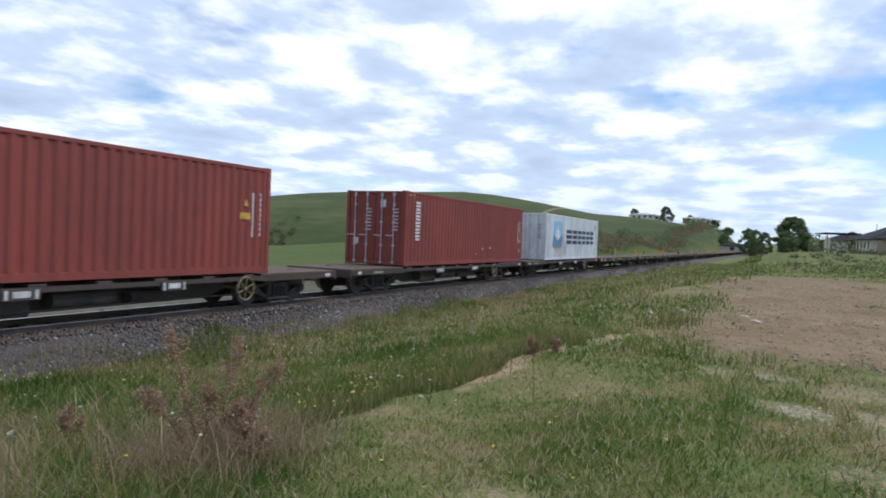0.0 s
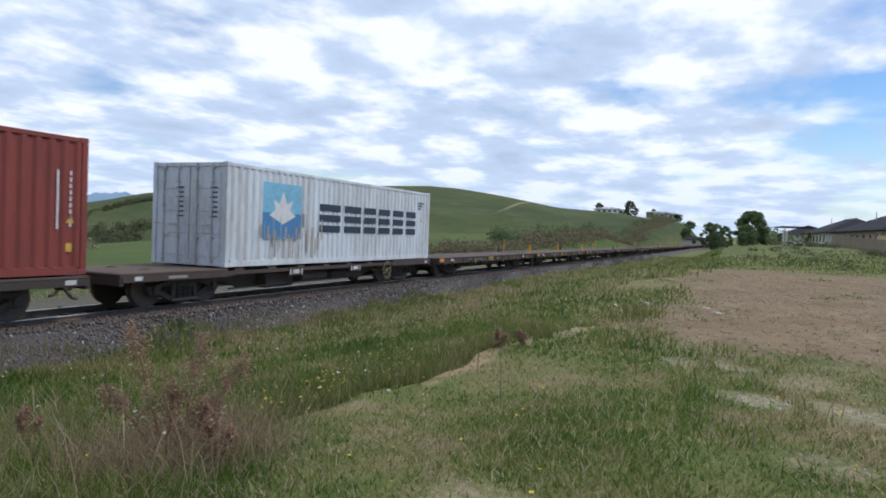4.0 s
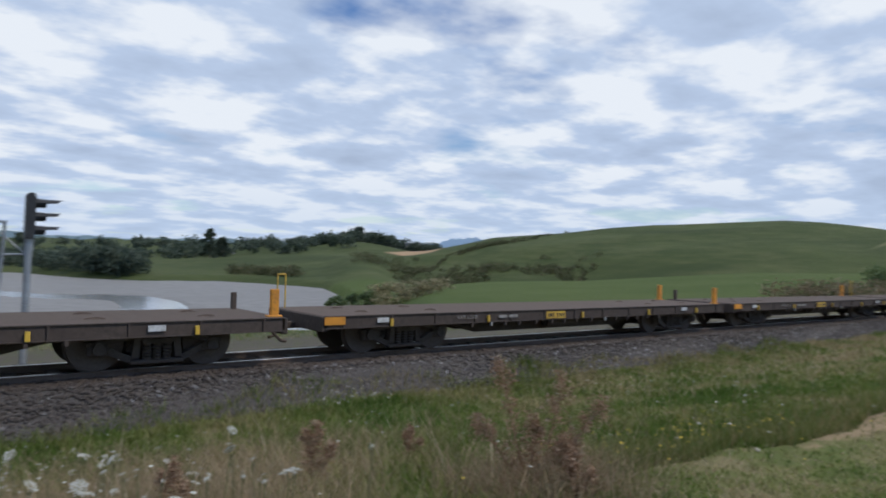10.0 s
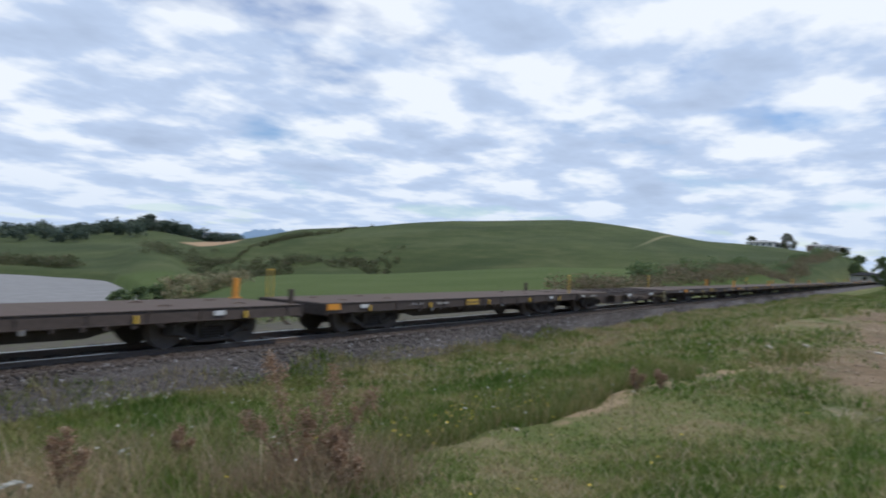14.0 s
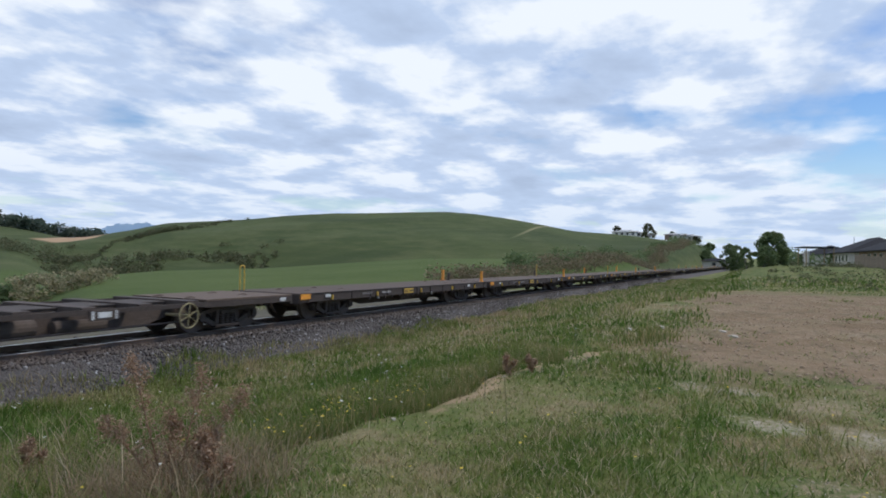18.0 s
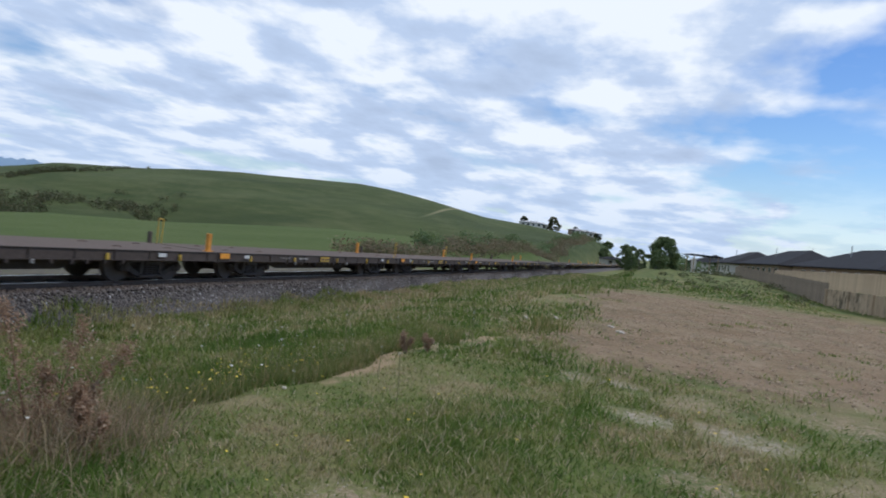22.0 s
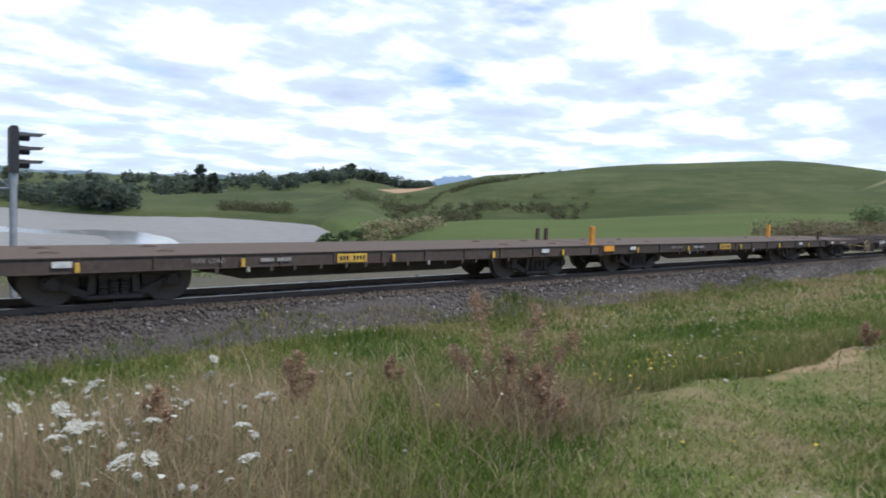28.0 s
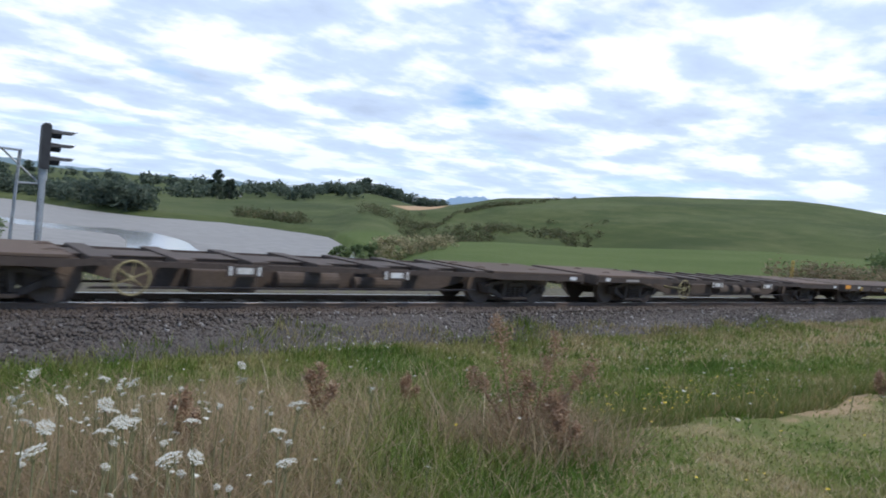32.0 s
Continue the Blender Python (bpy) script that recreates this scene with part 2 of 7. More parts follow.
def turf_blade(name, shift, tone, share, rough=0.65, mixed=0.35):
    """Blades that take the turf's colours by place, each a little off, some of another tone."""
    m = Mat(name)
    v = m.coords()
    sep = m.node("ShaderNodeSeparateXYZ")
    m.link(v, sep.inputs[0])
    r = m.node("ShaderNodeNewGeometry").outputs["Random Per Island"]
    wob = m.math("ADD", shift, m.math("MULTIPLY", m.math("SUBTRACT", r, 0.5), mixed * 0.3))
    col = sward(m, v, sep.outputs[0], sep.outputs[1], wob)
    hsv = m.node("ShaderNodeHueSaturation")
    m.link(m.math("ADD", 0.66, m.math("MULTIPLY", m.math("FRACT", m.math("MULTIPLY", r, 5.7)), 0.72)), hsv.inputs["Value"])
    m.link(col, hsv.inputs["Color"])
    col = m.mix(m.step(m.math("FRACT", m.math("MULTIPLY", r, 7.31)), 1.0 - share, 1.0 - share + 0.02), hsv.outputs[0], tone)
    tr = m.node("ShaderNodeBsdfTranslucent")
    m.link(col, tr.inputs[0])
    mx = m.node("ShaderNodeMixShader", Fac=0.42)
    m.done(col, rough, spec=0.2)
    m.link(m.b.outputs[0], mx.inputs[1])
    m.link(tr.outputs[0], mx.inputs[2])
    m.link(mx.outputs[0], m.t.nodes["Material Output"].inputs[0])
    return m.m


def ground_material():
    """Grass, straw, the bare earth pad and the far pasture, by place."""
    m = Mat("turf_and_earth")
    v = m.coords()
    sep = m.node("ShaderNodeSeparateXYZ")
    m.link(v, sep.inputs[0])
    x, y, z = sep.outputs
    n_big, n_mid, n_small, n_fine = m.noise(0.06, 4, 0.6, v), m.noise(0.45, 5, 0.62, v), m.noise(3.0, 6, 0.65, v), m.noise(24.0, 4, 0.7, v)
    dist = m.math("SQRT", m.math("ADD", m.math("MULTIPLY", x, x), m.math("MULTIPLY", y, y)))
    lawn = sward(m, v, x, y, 0.01)
    # soil brown mixed through, also standing for shade between the blades
    lawn = m.mix(m.math("ADD", 0.25, m.math("MULTIPLY", m.step(n_fine, 0.35, 0.65), 0.35)), lawn, (0.125, 0.105, 0.055))
    lawn = m.mix(m.math("MULTIPLY", m.step(n_small, 0.52, 0.7), 0.4), lawn, (0.27, 0.225, 0.13))
    # pasture on the hill: even green, faint tracks along the slope
    slope = m.noise(0.035, 5, 0.55, m.coords((1, 1, 3.0)))
    field = m.mix(m.step(slope, 0.35, 0.65), (0.045, 0.066, 0.019), (0.078, 0.098, 0.033))
    field = m.mix(m.math("MULTIPLY", m.step(m.noise(0.09, 8, 0.72, m.coords((1, 1, 7.0))), 0.46, 0.66), 0.7), field, (0.115, 0.122, 0.052))
    field = m.mix(m.math("MULTIPLY", m.step(m.noise(0.013, 6, 0.6, m.coords((1, 1, 5.0))), 0.5, 0.62), 0.6), field, (0.036, 0.054, 0.017))
    meadow = m.mix(m.step(n_big, 0.35, 0.65), (0.074, 0.108, 0.026), (0.096, 0.126, 0.036))
    field = m.mix(m.step(dist, 138.0, 150.0), meadow, field)
    far = m.step(m.math("ADD", m.math("ADD", y, m.math("MULTIPLY", m.step(x, 34.0, 56.0), 5.0)), m.math("MULTIPLY", n_mid, 6.0)), 23.0, 29.0)
    col = m.mix(far, lawn, field)
    # stony service strip behind the line
    strip = m.math("MULTIPLY", m.step(y, 14.2, 14.8), m.math("SUBTRACT", 1.0, m.step(m.math("ADD", y, m.math("MULTIPLY", n_mid, 2.5)), 26.0, 30.0)))
    strip = m.math("MULTIPLY", strip, m.math("SUBTRACT", 1.0, m.step(x, 36.0, 60.0)))
    col = m.mix(m.math("MULTIPLY", strip, m.step(n_small, 0.3, 0.5)), col, (0.115, 0.100, 0.082))
    # bare earth pad on the near side
    edge = m.math("ADD", m.math("MULTIPLY", m.math("SUBTRACT", n_mid, 0.5), 7.0), m.math("MULTIPLY", m.math("SUBTRACT", n_small, 0.5), 3.0))
    pad_x = m.step(m.math("ADD", x, edge), 9.2, 11.2)
    pad_far = m.math("SUBTRACT", 1.0, m.step(m.math("ADD", x, m.math("MULTIPLY", edge, 2.2)), 38.0, 50.0))
    pad_y = m.step(m.math("SUBTRACT", m.math("ADD", m.math("MULTIPLY", x, 0.06), m.math("ADD", 0.6, m.math("MULTIPLY", 1.3, m.math("POWER", 2.718, m.math("MULTIPLY", -0.25, m.math("POWER", m.math("SUBTRACT", x, 14.5), 2.0)))))), m.math("ADD", y, m.math("MULTIPLY", edge, 0.55))), -0.5, 0.9)
    pad = m.math("MULTIPLY", m.math("MULTIPLY", pad_x, pad_y), pad_far)
    earth = m.mix(m.step(n_mid, 0.35, 0.66), (0.235, 0.157, 0.090), (0.315, 0.230, 0.148))
    earth = m.mix(m.math("MULTIPLY", m.step(n_small, 0.45, 0.72), 0.55), earth, (0.15, 0.105, 0.066))
    earth = m.mix(m.math("MULTIPLY", m.step(m.noise(0.9, 4, 0.6, v), 0.6, 0.7), 0.45), earth, (0.115, 0.13, 0.045))
    dry = m.math("MULTIPLY", m.step(m.noise(0.3, 5, 0.65, m.coords((1, 2.0, 1))), 0.48, 0.62), m.step(m.noise(6.0, 5, 0.7, v), 0.4, 0.58))
    earth = m.mix(m.math("MULTIPLY", dry, 0.7), earth, (0.25, 0.215, 0.11))
    pale_soil = m.step(m.noise(0.5, 6, 0.7, m.coords((1, 2.5, 1))), 0.54, 0.66)
    earth = m.mix(m.math("MULTIPLY", pale_soil, 0.5), earth, (0.40, 0.31, 0.21))
    mottle = m.math("MULTIPLY", m.step(m.noise(0.75, 6, 0.7, m.coords((1, 1.8, 1))), 0.50, 0.62), m.step(m.noise(9.0, 5, 0.7, v), 0.36, 0.56))
    earth = m.mix(m.math("MULTIPLY", mottle, 0.6), earth, (0.105, 0.085, 0.045))
    col = m.mix(pad, col, earth)
    # worn pale patches in the turf
    pale = m.math("MULTIPLY", m.step(m.noise(0.8, 5, 0.66, m.coords((1, 1.6, 1))), 0.62, 0.67), m.math("SUBTRACT", 1.0, m.step(dist, 14.0, 20.0)))
    pale = m.math("MULTIPLY", pale, m.step(x, 5.0, 7.0))
    col = m.mix(m.math("MULTIPLY", pale, 0.38), col, (0.34, 0.29, 0.18))
    # bare lip of the hollow and pale gravel scars in the turf
    rim = m.math("SUBTRACT", 4.2185, m.math("MULTIPLY", x, 0.145))
    rim = m.math("ADD", rim, m.math("ADD", m.math("MULTIPLY", m.math("SINE", m.math("MULTIPLY", x, 2.3)), 0.10), m.math("MULTIPLY", m.math("SINE", m.math("MULTIPLY", x, 5.3)), 0.06)))
    lip = m.math("ADD", m.math("SUBTRACT", y, rim), m.math("MULTIPLY", m.math("SUBTRACT", n_small, 0.5), 0.7))
    lip = m.math("MULTIPLY", m.step(lip, -0.26, -0.10), m.math("SUBTRACT", 1.0, m.step(lip, 0.08, 0.22)))
    lip = m.math("MULTIPLY", lip, m.step(m.noise(1.1, 4, 0.6, v), 0.42, 0.52))
    lip = m.math("MULTIPLY", lip, m.math("MULTIPLY", m.step(x, 4.9, 5.7), m.math("SUBTRACT", 1.0, m.step(x, 12.0, 15.5))))
    col = m.mix(m.math("MULTIPLY", lip, 0.9), col, (0.40, 0.29, 0.175))
    for px, py, pr, tone in SCARS:
        q = m.math("SQRT", m.math("ADD", m.math("POWER", m.math("SUBTRACT", x, px), 2.0), m.math("MULTIPLY", m.math("POWER", m.math("SUBTRACT", y, py), 2.0), 0.6)))
        q = m.math("ADD", q, m.math("MULTIPLY", m.math("SUBTRACT", n_small, 0.5), 1.1))
        col = m.mix(m.math("MULTIPLY", m.math("SUBTRACT", 1.0, m.step(q, pr * 0.3, pr)), m.step(m.noise(9.0, 6, 0.78, v), 0.42, 0.56)), col, tone)
    # clay cut on the knoll slope
    bear = m.math("MULTIPLY", m.math("ARCTAN2", x, y), 57.2958)
    wob = m.math("MULTIPLY", m.math("SUBTRACT", m.noise(0.03, 5, 0.68, v), 0.5), 70.0)
    cut_r = m.math("ADD", m.math("MULTIPLY", m.math("ABSOLUTE", m.math("SUBTRACT", bear, 36.2)), 9.0), m.math("MULTIPLY", m.math("ABSOLUTE", m.math("SUBTRACT", m.math("ADD", dist, wob), 366.0)), 0.42))
    col = m.mix(m.math("MULTIPLY", m.math("SUBTRACT", 1.0, m.step(cut_r, 18.0, 25.0)), 0.92), col, (0.47, 0.31, 0.19))
    # farm track up the slope
    lane = m.math("ABSOLUTE", m.math("SUBTRACT", bear, m.math("ADD", 70.0, m.math("MULTIPLY", m.math("SUBTRACT", dist, 210.0), 0.034))))
    lane = m.math("MULTIPLY", m.math("SUBTRACT", 1.0, m.step(lane, 0.10, 0.26)), m.math("MULTIPLY", m.step(dist, 235.0, 290.0), m.math("SUBTRACT", 1.0, m.step(dist, 395.0, 402.0))))
    col = m.mix(m.math("MULTIPLY", lane, 0.85), col, (0.27, 0.24, 0.13))
    col = m.mix(m.math("MULTIPLY", m.step(n_fine, 0.4, 0.7), 0.25), col, (0.05, 0.06, 0.02))
    m.bump(m.math("ADD", m.math("MULTIPLY", m.noise(1.3, 5, 0.65, v), 1.2), m.math("ADD", n_small, m.math("MULTIPLY", n_fine, 0.4))), 0.75, 0.07)
    return m.done(col, 0.92, spec=0.15)


GRIT, DUST = (0.40, 0.345, 0.26), (0.32, 0.25, 0.16)
SCARS = ((7.75, -0.2, 0.42, GRIT), (9.7, 0.03, 0.24, GRIT), (9.64, 0.66, 0.28, DUST), (9.0, -0.74, 0.65, DUST), (5.87, -0.6, 0.3, DUST), (3.97, 1.5, 0.36, DUST), (6.4, -2.1, 0.6, DUST), (7.8, -3.3, 0.8, DUST), (7.7, -1.2, 0.5, GRIT), (9.2, -2.6, 0.7, DUST))
TURF = ground_material()
STEEL_RAIL = worn("rail_steel", (0.170, 0.115, 0.080), (0.215, 0.150, 0.108), (0.11, 0.078, 0.058), 3, 30, 0.9, 0.0)
RAIL_SHINE = worn("polished_rail_head", (0.58, 0.57, 0.56), (0.48, 0.47, 0.45), None, 5, 40, 0.34, 0.95, 0.02)
SLEEPER = worn("weathered_sleeper", (0.12, 0.10, 0.085), (0.17, 0.15, 0.13), (0.06, 0.05, 0.045), 4, 24, 0.9, 0, 0.4, 0.01, 0.35)
STONE_BED = worn("ballast_bed", (0.085, 0.074, 0.066), (0.185, 0.165, 0.148), (0.045, 0.039, 0.035), 16, 34, 0.95, 0, 1.0, 0.06, 0.0, 0.8)


def stones_material():
    m = Mat("ballast_stone")
    g = m.node("ShaderNodeNewGeometry")
    r = g.outputs["Random Per Island"]
    c = m.mix(r, (0.066, 0.057, 0.050), (0.188, 0.166, 0.148))
    c = m.mix(m.step(m.math("FRACT", m.math("MULTIPLY", r, 9.7)), 0.945, 0.96), c, (0.46, 0.45, 0.43))
    c = m.mix(m.math("MULTIPLY", m.noise(40, 3, 0.6, m.coords()), 0.4), c, (0.11, 0.09, 0.075))
    # brake dust and rust beside the rails
    sep = m.node("ShaderNodeSeparateXYZ")
    m.link(m.coords(), sep.inputs[0])
    off = m.math("ABSOLUTE", m.math("SUBTRACT", m.math("ADD", sep.outputs[1], m.math("MULTIPLY", sep.outputs[0], 0.0105)), 12.8))
    c = m.mix(m.math("MULTIPLY", m.math("SUBTRACT", 1.0, m.step(m.math("ADD", off, m.math("MULTIPLY", m.noise(0.7, 3, 0.6, m.coords()), 0.5)), 1.2, 1.9)), 0.75), c, (0.095, 0.068, 0.05))
    # darker brown towards -x, with an uneven border
    brown_end = m.math("SUBTRACT", 1.0, m.step(m.math("ADD", sep.outputs[0], m.math("MULTIPLY", m.noise(0.35, 4, 0.6, m.coords()), 5.0)), 3.0, 11.0))
    c = m.mix(m.math("MULTIPLY", brown_end, 0.55), c, (0.052, 0.040, 0.032))
    return m.done(c, 0.9)


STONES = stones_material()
WAGON_BROWN = worn("grimy_wagon_paint", (0.056, 0.040, 0.032), (0.086, 0.063, 0.050), (0.030, 0.023, 0.019), 1.6, 12, 0.8, 0.0, 0.3, 0.004, 0.3, 0.6)
DECK_TOP = worn("worn_deck_boards", (0.098, 0.068, 0.050), (0.136, 0.098, 0.073), (0.056, 0.039, 0.029), 0.8, 12, 0.95, 0.0, 0.3, 0.006, 0.35, 0.6, (5, 0.6, 1))
DARK_STEEL = worn("sooty_cast_steel", (0.066, 0.048, 0.037), (0.108, 0.080, 0.062), (0.034, 0.026, 0.021), 3, 20, 0.9, 0.0, 0.3, 0.003, 0.2)
WHEEL_STEEL = worn("wheel_steel", (0.115, 0.082, 0.062), (0.165, 0.122, 0.095), (0.055, 0.042, 0.034), 4, 22, 0.85, 0.0, 0.2)
ORANGE = worn("faded_orange_paint", (0.72, 0.30, 0.03), (0.62, 0.25, 0.03), (0.25, 0.12, 0.04), 3, 16, 0.6, 0, 0.1, 0.002, 0.2)
YELLOW = worn("dull_yellow_paint", (0.66, 0.42, 0.05), (0.56, 0.34, 0.045), (0.16, 0.10, 0.05), 4, 20, 0.6, 0, 0.1, 0.002, 0.2)
WHITE_TAG = worn("dirty_white_paint", (0.66, 0.66, 0.64), (0.52, 0.51, 0.48), (0.22, 0.19, 0.16), 4, 20, 0.6, 0, 0.05)
TAG_BLACK = worn("black_lettering", (0.02, 0.02, 0.022), (0.035, 0.033, 0.033), None, 8, 30, 0.6)
PALE_INK = worn("faded_pale_lettering", (0.34, 0.32, 0.29), (0.24, 0.22, 0.20), (0.10, 0.085, 0.075), 6, 24, 0.7)


# ---- the lie of the land ----
TRACK_Y, RAIL_GAP = 12.8, 0.5685
LINE_TURN, LINE_SLOPE = -0.6016, -0.0105  # the line leans a little towards the near side


def sstep(a, b, v):
    t = np.clip((np.asarray(v, float) - a) / (b - a), 0.0, 1.0)
    return t * t * (3 - 2 * t)


def rise(el, r):
    """Height of a point seen from the standing place under the elevation el (degrees) at range r."""
    return 1.93 + r * np.tan(np.radians(el))


def shore(az):
    return np.interp(az, [-70, -8, -2, 6, 10, 14, 20, 25, 28.5, 30.5, 33], [318, 262, 258, 232, 190, 174, 184, 165, 152, 104, 88])


def wave(x, y, s):
    return np.sin(x / s + 1.3 * np.sin(y / s * 0.83)) * np.cos(y / s * 1.17 + 0.7 * np.sin(x / s * 0.61))


def rim_y(x):
    """The lip of the damp hollow."""
    return 3.45 - 0.145 * (np.maximum(x, 3.0) - 5.3) + 0.10 * np.sin(2.3 * x) + 0.06 * np.sin(5.3 * x)


def ground_z(x, y):
    x, y = np.asarray(x, float), np.asarray(y, float)
    r, az = np.hypot(x, y) + 1e-6, np.degrees(np.arctan2(x, y))
    bumps = 0.035 * wave(x, y, 0.9) + 0.05 * wave(y, x, 2.7)
    # near side: standing place, dip before the line, rise towards the houses
    dip = (0.90 - 0.25 * sstep(14, 40, x)) * sstep(2.6, 9.4, y)
    near = 0.33 - dip + 1.5 * sstep(42, 92, x) * (1 - sstep(2, 9, y)) + 0.05 * np.exp(-((x - 7.5 - y * 0.4) ** 2 + (y - 3.2) ** 2) / 5.0)
    edge = y - rim_y(x)
    near = near - 0.13 * sstep(0.0, 0.35, edge) * sstep(4.2, 6.0, x) * (1 - sstep(11, 15, x)) * (1 - sstep(0.9, 3.2, edge))
    near = near - 0.25 * sstep(30, 60, -x)
    near = near + bumps * (1 - sstep(30, 60, r))
    # far side of the line
    behind = -0.62 - 0.7 * sstep(15.5, 24, y)
    z = np.where(y < 10.0, near, behind + bumps * 0.5 * (1 - sstep(30, 60, r)))
    # estuary
    sh = shore(az)
    bed = behind + (-5.6 - behind) * sstep(30, 52, r)
    meadow_el = np.interp(az, [-60, 8, 13, 18, 24, 28, 31, 34, 37], [-1.0, -0.9, -0.6, -0.25, 0.15, 0.35, 0.30, 0.1, -0.3])
    bank = -5.6 + 2.4 * sstep(sh - 3, sh + 9, r)
    meadow = bank + (rise(meadow_el, sh + 160) + 3.2) * sstep(sh + 8, sh + 165, r)
    knoll_el = np.interp(az, [-60, 0, 14, 22, 27, 31, 34, 37, 39, 42], [0.2, 0.35, 0.5, 0.75, 1.05, 1.5, 1.45, 1.1, 0.75, 0.4])
    est = np.where(r < sh - 3, bed, meadow)
    est = est + (rise(knoll_el, 520) - rise(meadow_el, sh + 160)) * sstep(sh + 190, 520, r)
    # pasture and hill
    crest_el = np.interp(az, [30, 37, 42.5, 50.5, 57, 63.7, 71.4, 80, 88, 96], [-2.6, -2.0, -1.48, -1.15, -0.6, -0.1, 0.06, 0.2, 0.2, 0.2])
    hill_el = np.interp(az, [30, 37.5, 38.8, 40.4, 42.8, 45.8, 49.4, 53, 55.9, 60.6, 65.5, 67.5, 69.4, 74.1, 76.5, 79.2, 82, 86, 88.6, 92],
                        [0.55, 0.95, 1.22, 1.52, 2.08, 2.36, 2.7, 3.07, 3.36, 3.52, 3.74, 3.62, 3.36, 2.72, 2.28, 2.06, 1.86, 1.45, 0.5, 0.2])
    rc, rh = 140.0, 400.0
    field = behind + (rise(crest_el, rc) - behind) * sstep(20, rc, r)
    dipf = 3.0 * np.exp(-((r - 185) / 28.0) ** 2)
    gully = 3.2 * np.exp(-((r - 230 - 30 * np.sin(az / 5.0)) / 26.0) ** 2) * (1 - sstep(50, 60, az))
    hill = field - dipf - gully + (rise(hill_el, rh) - rise(crest_el, rc)) * sstep(rc + 18, rh, r) ** 0.85
    hill = hill + 0.8 * wave(x, y, 21.0) * sstep(190, 260, r) * (1 - sstep(340, 395, r))
    hill = hill - 14.0 * sstep(rh + 5, rh + 260, r) * sstep(38, 44, az)
    w = sstep(31.5, 38.0, az)
    back = est * (1 - w) + hill * w
    z = np.where(y > 16.0, z * (1 - sstep(20, 30, r)) + back * sstep(20, 30, r), z)
    # the corridor of the line stays level, with low cutting sides far off
    side = np.abs(y - TRACK_Y - LINE_SLOPE * x)
    bed_z = -0.62 + 0.0 * x
    k = (1 - sstep(5.0, 14.0, side)) * sstep(30, 60, x)
    z = z * (1 - k) + bed_z * k
    # made ground behind the fences, held by a low concrete wall
    line = np.where(x < 56.5, -13.2 + (x - 56.5) * 0.3457, -13.2 + (x - 56.5) * 0.012)
    lot = sstep(1.2, 4.5, line - y) * sstep(-40, -10, x)
    z = np.where(y < 0, z + (np.maximum(z, 1.9) - z) * lot, z)
    # distance: ridges all round
    ridge_el = np.interp(az, [-180, -100, -60, -8, 1, 6, 10, 15, 20, 30, 36, 50, 92, 120, 180], [0.4, 0.4, 0.85, 0.95, 0.92, 0.88, 0.95, 1.1, 1.1, 1.05, 0.9, 0.5, 0.4, 0.5, 0.4])
    ridge_el = ridge_el + 0.05 * np.sin(az * 1.7) + 0.04 * np.sin(az * 4.1 + 1)
    z = z + (rise(ridge_el, 2600) - z) * sstep(900, 2600, r)
    return z


def mesh_of(name, verts, faces, material=None, smooth=False):
    me = bpy.data.meshes.new(name)
    me.from_pydata(verts, [], faces)
    me.validate()
    if smooth:
        me.polygons.foreach_set("use_smooth", [True] * len(me.polygons))
    if material:
        me.materials.append(material)
    me.update()
    return me


def build_ground():
    rings = np.concatenate([[0.0], np.geomspace(1.2, 60, 140), np.geomspace(63, 700, 110), np.geomspace(740, 4300, 24)])
    az = np.radians(np.concatenate([np.arange(-60, 125, 0.6), np.arange(125, 300, 5.0)]))
    n, verts = len(az), []
    for r in rings:
        x, y = r * np.sin(az), r * np.cos(az)
        z = ground_z(x, y)
        verts += list(zip(x.tolist(), y.tolist(), z.tolist()))
    faces = []
    for i in range(len(rings) - 1):
        for j in range(n):
            k = (j + 1) % n
            faces.append((i * n + j, i * n + k, (i + 1) * n + k, (i + 1) * n + j))
    ob = new("ground", mesh_of("ground", verts, faces, TURF, True))
    ob.data.flip_normals()
    tagged(ob, "rough grassland with a bare earth pad, pasture hill beyond", "ground", kind="structure")


build_ground()


def water_material():
    m = Mat("shallow_tidal_water")
    v = m.coords((1, 1, 1))
    sep = m.node("ShaderNodeSeparateXYZ")
    m.link(v, sep.inputs[0])
    n = m.noise(0.012, 4, 0.5, m.coords((1, 2.2, 1)))
    n2 = m.noise(0.35, 5, 0.6, m.coords((1, 3.0, 1)))
    col = m.mix(m.step(n, 0.42, 0.58), (0.19, 0.178, 0.16), (0.12, 0.116, 0.11))
    m.bump(n2, 0.08, 0.05)
    return m.done(col, m.math("ADD", 0.08, m.math("MULTIPLY", m.step(n, 0.40, 0.6), 0.06)), spec=0.6)


MUD = worn("wet_mud", (0.19, 0.183, 0.172), (0.235, 0.225, 0.212), (0.13, 0.125, 0.117), 0.05, 0.5, 0.62, 0, 0.15, 0.03)
WATER = water_material()
WATER_Z = -4.6


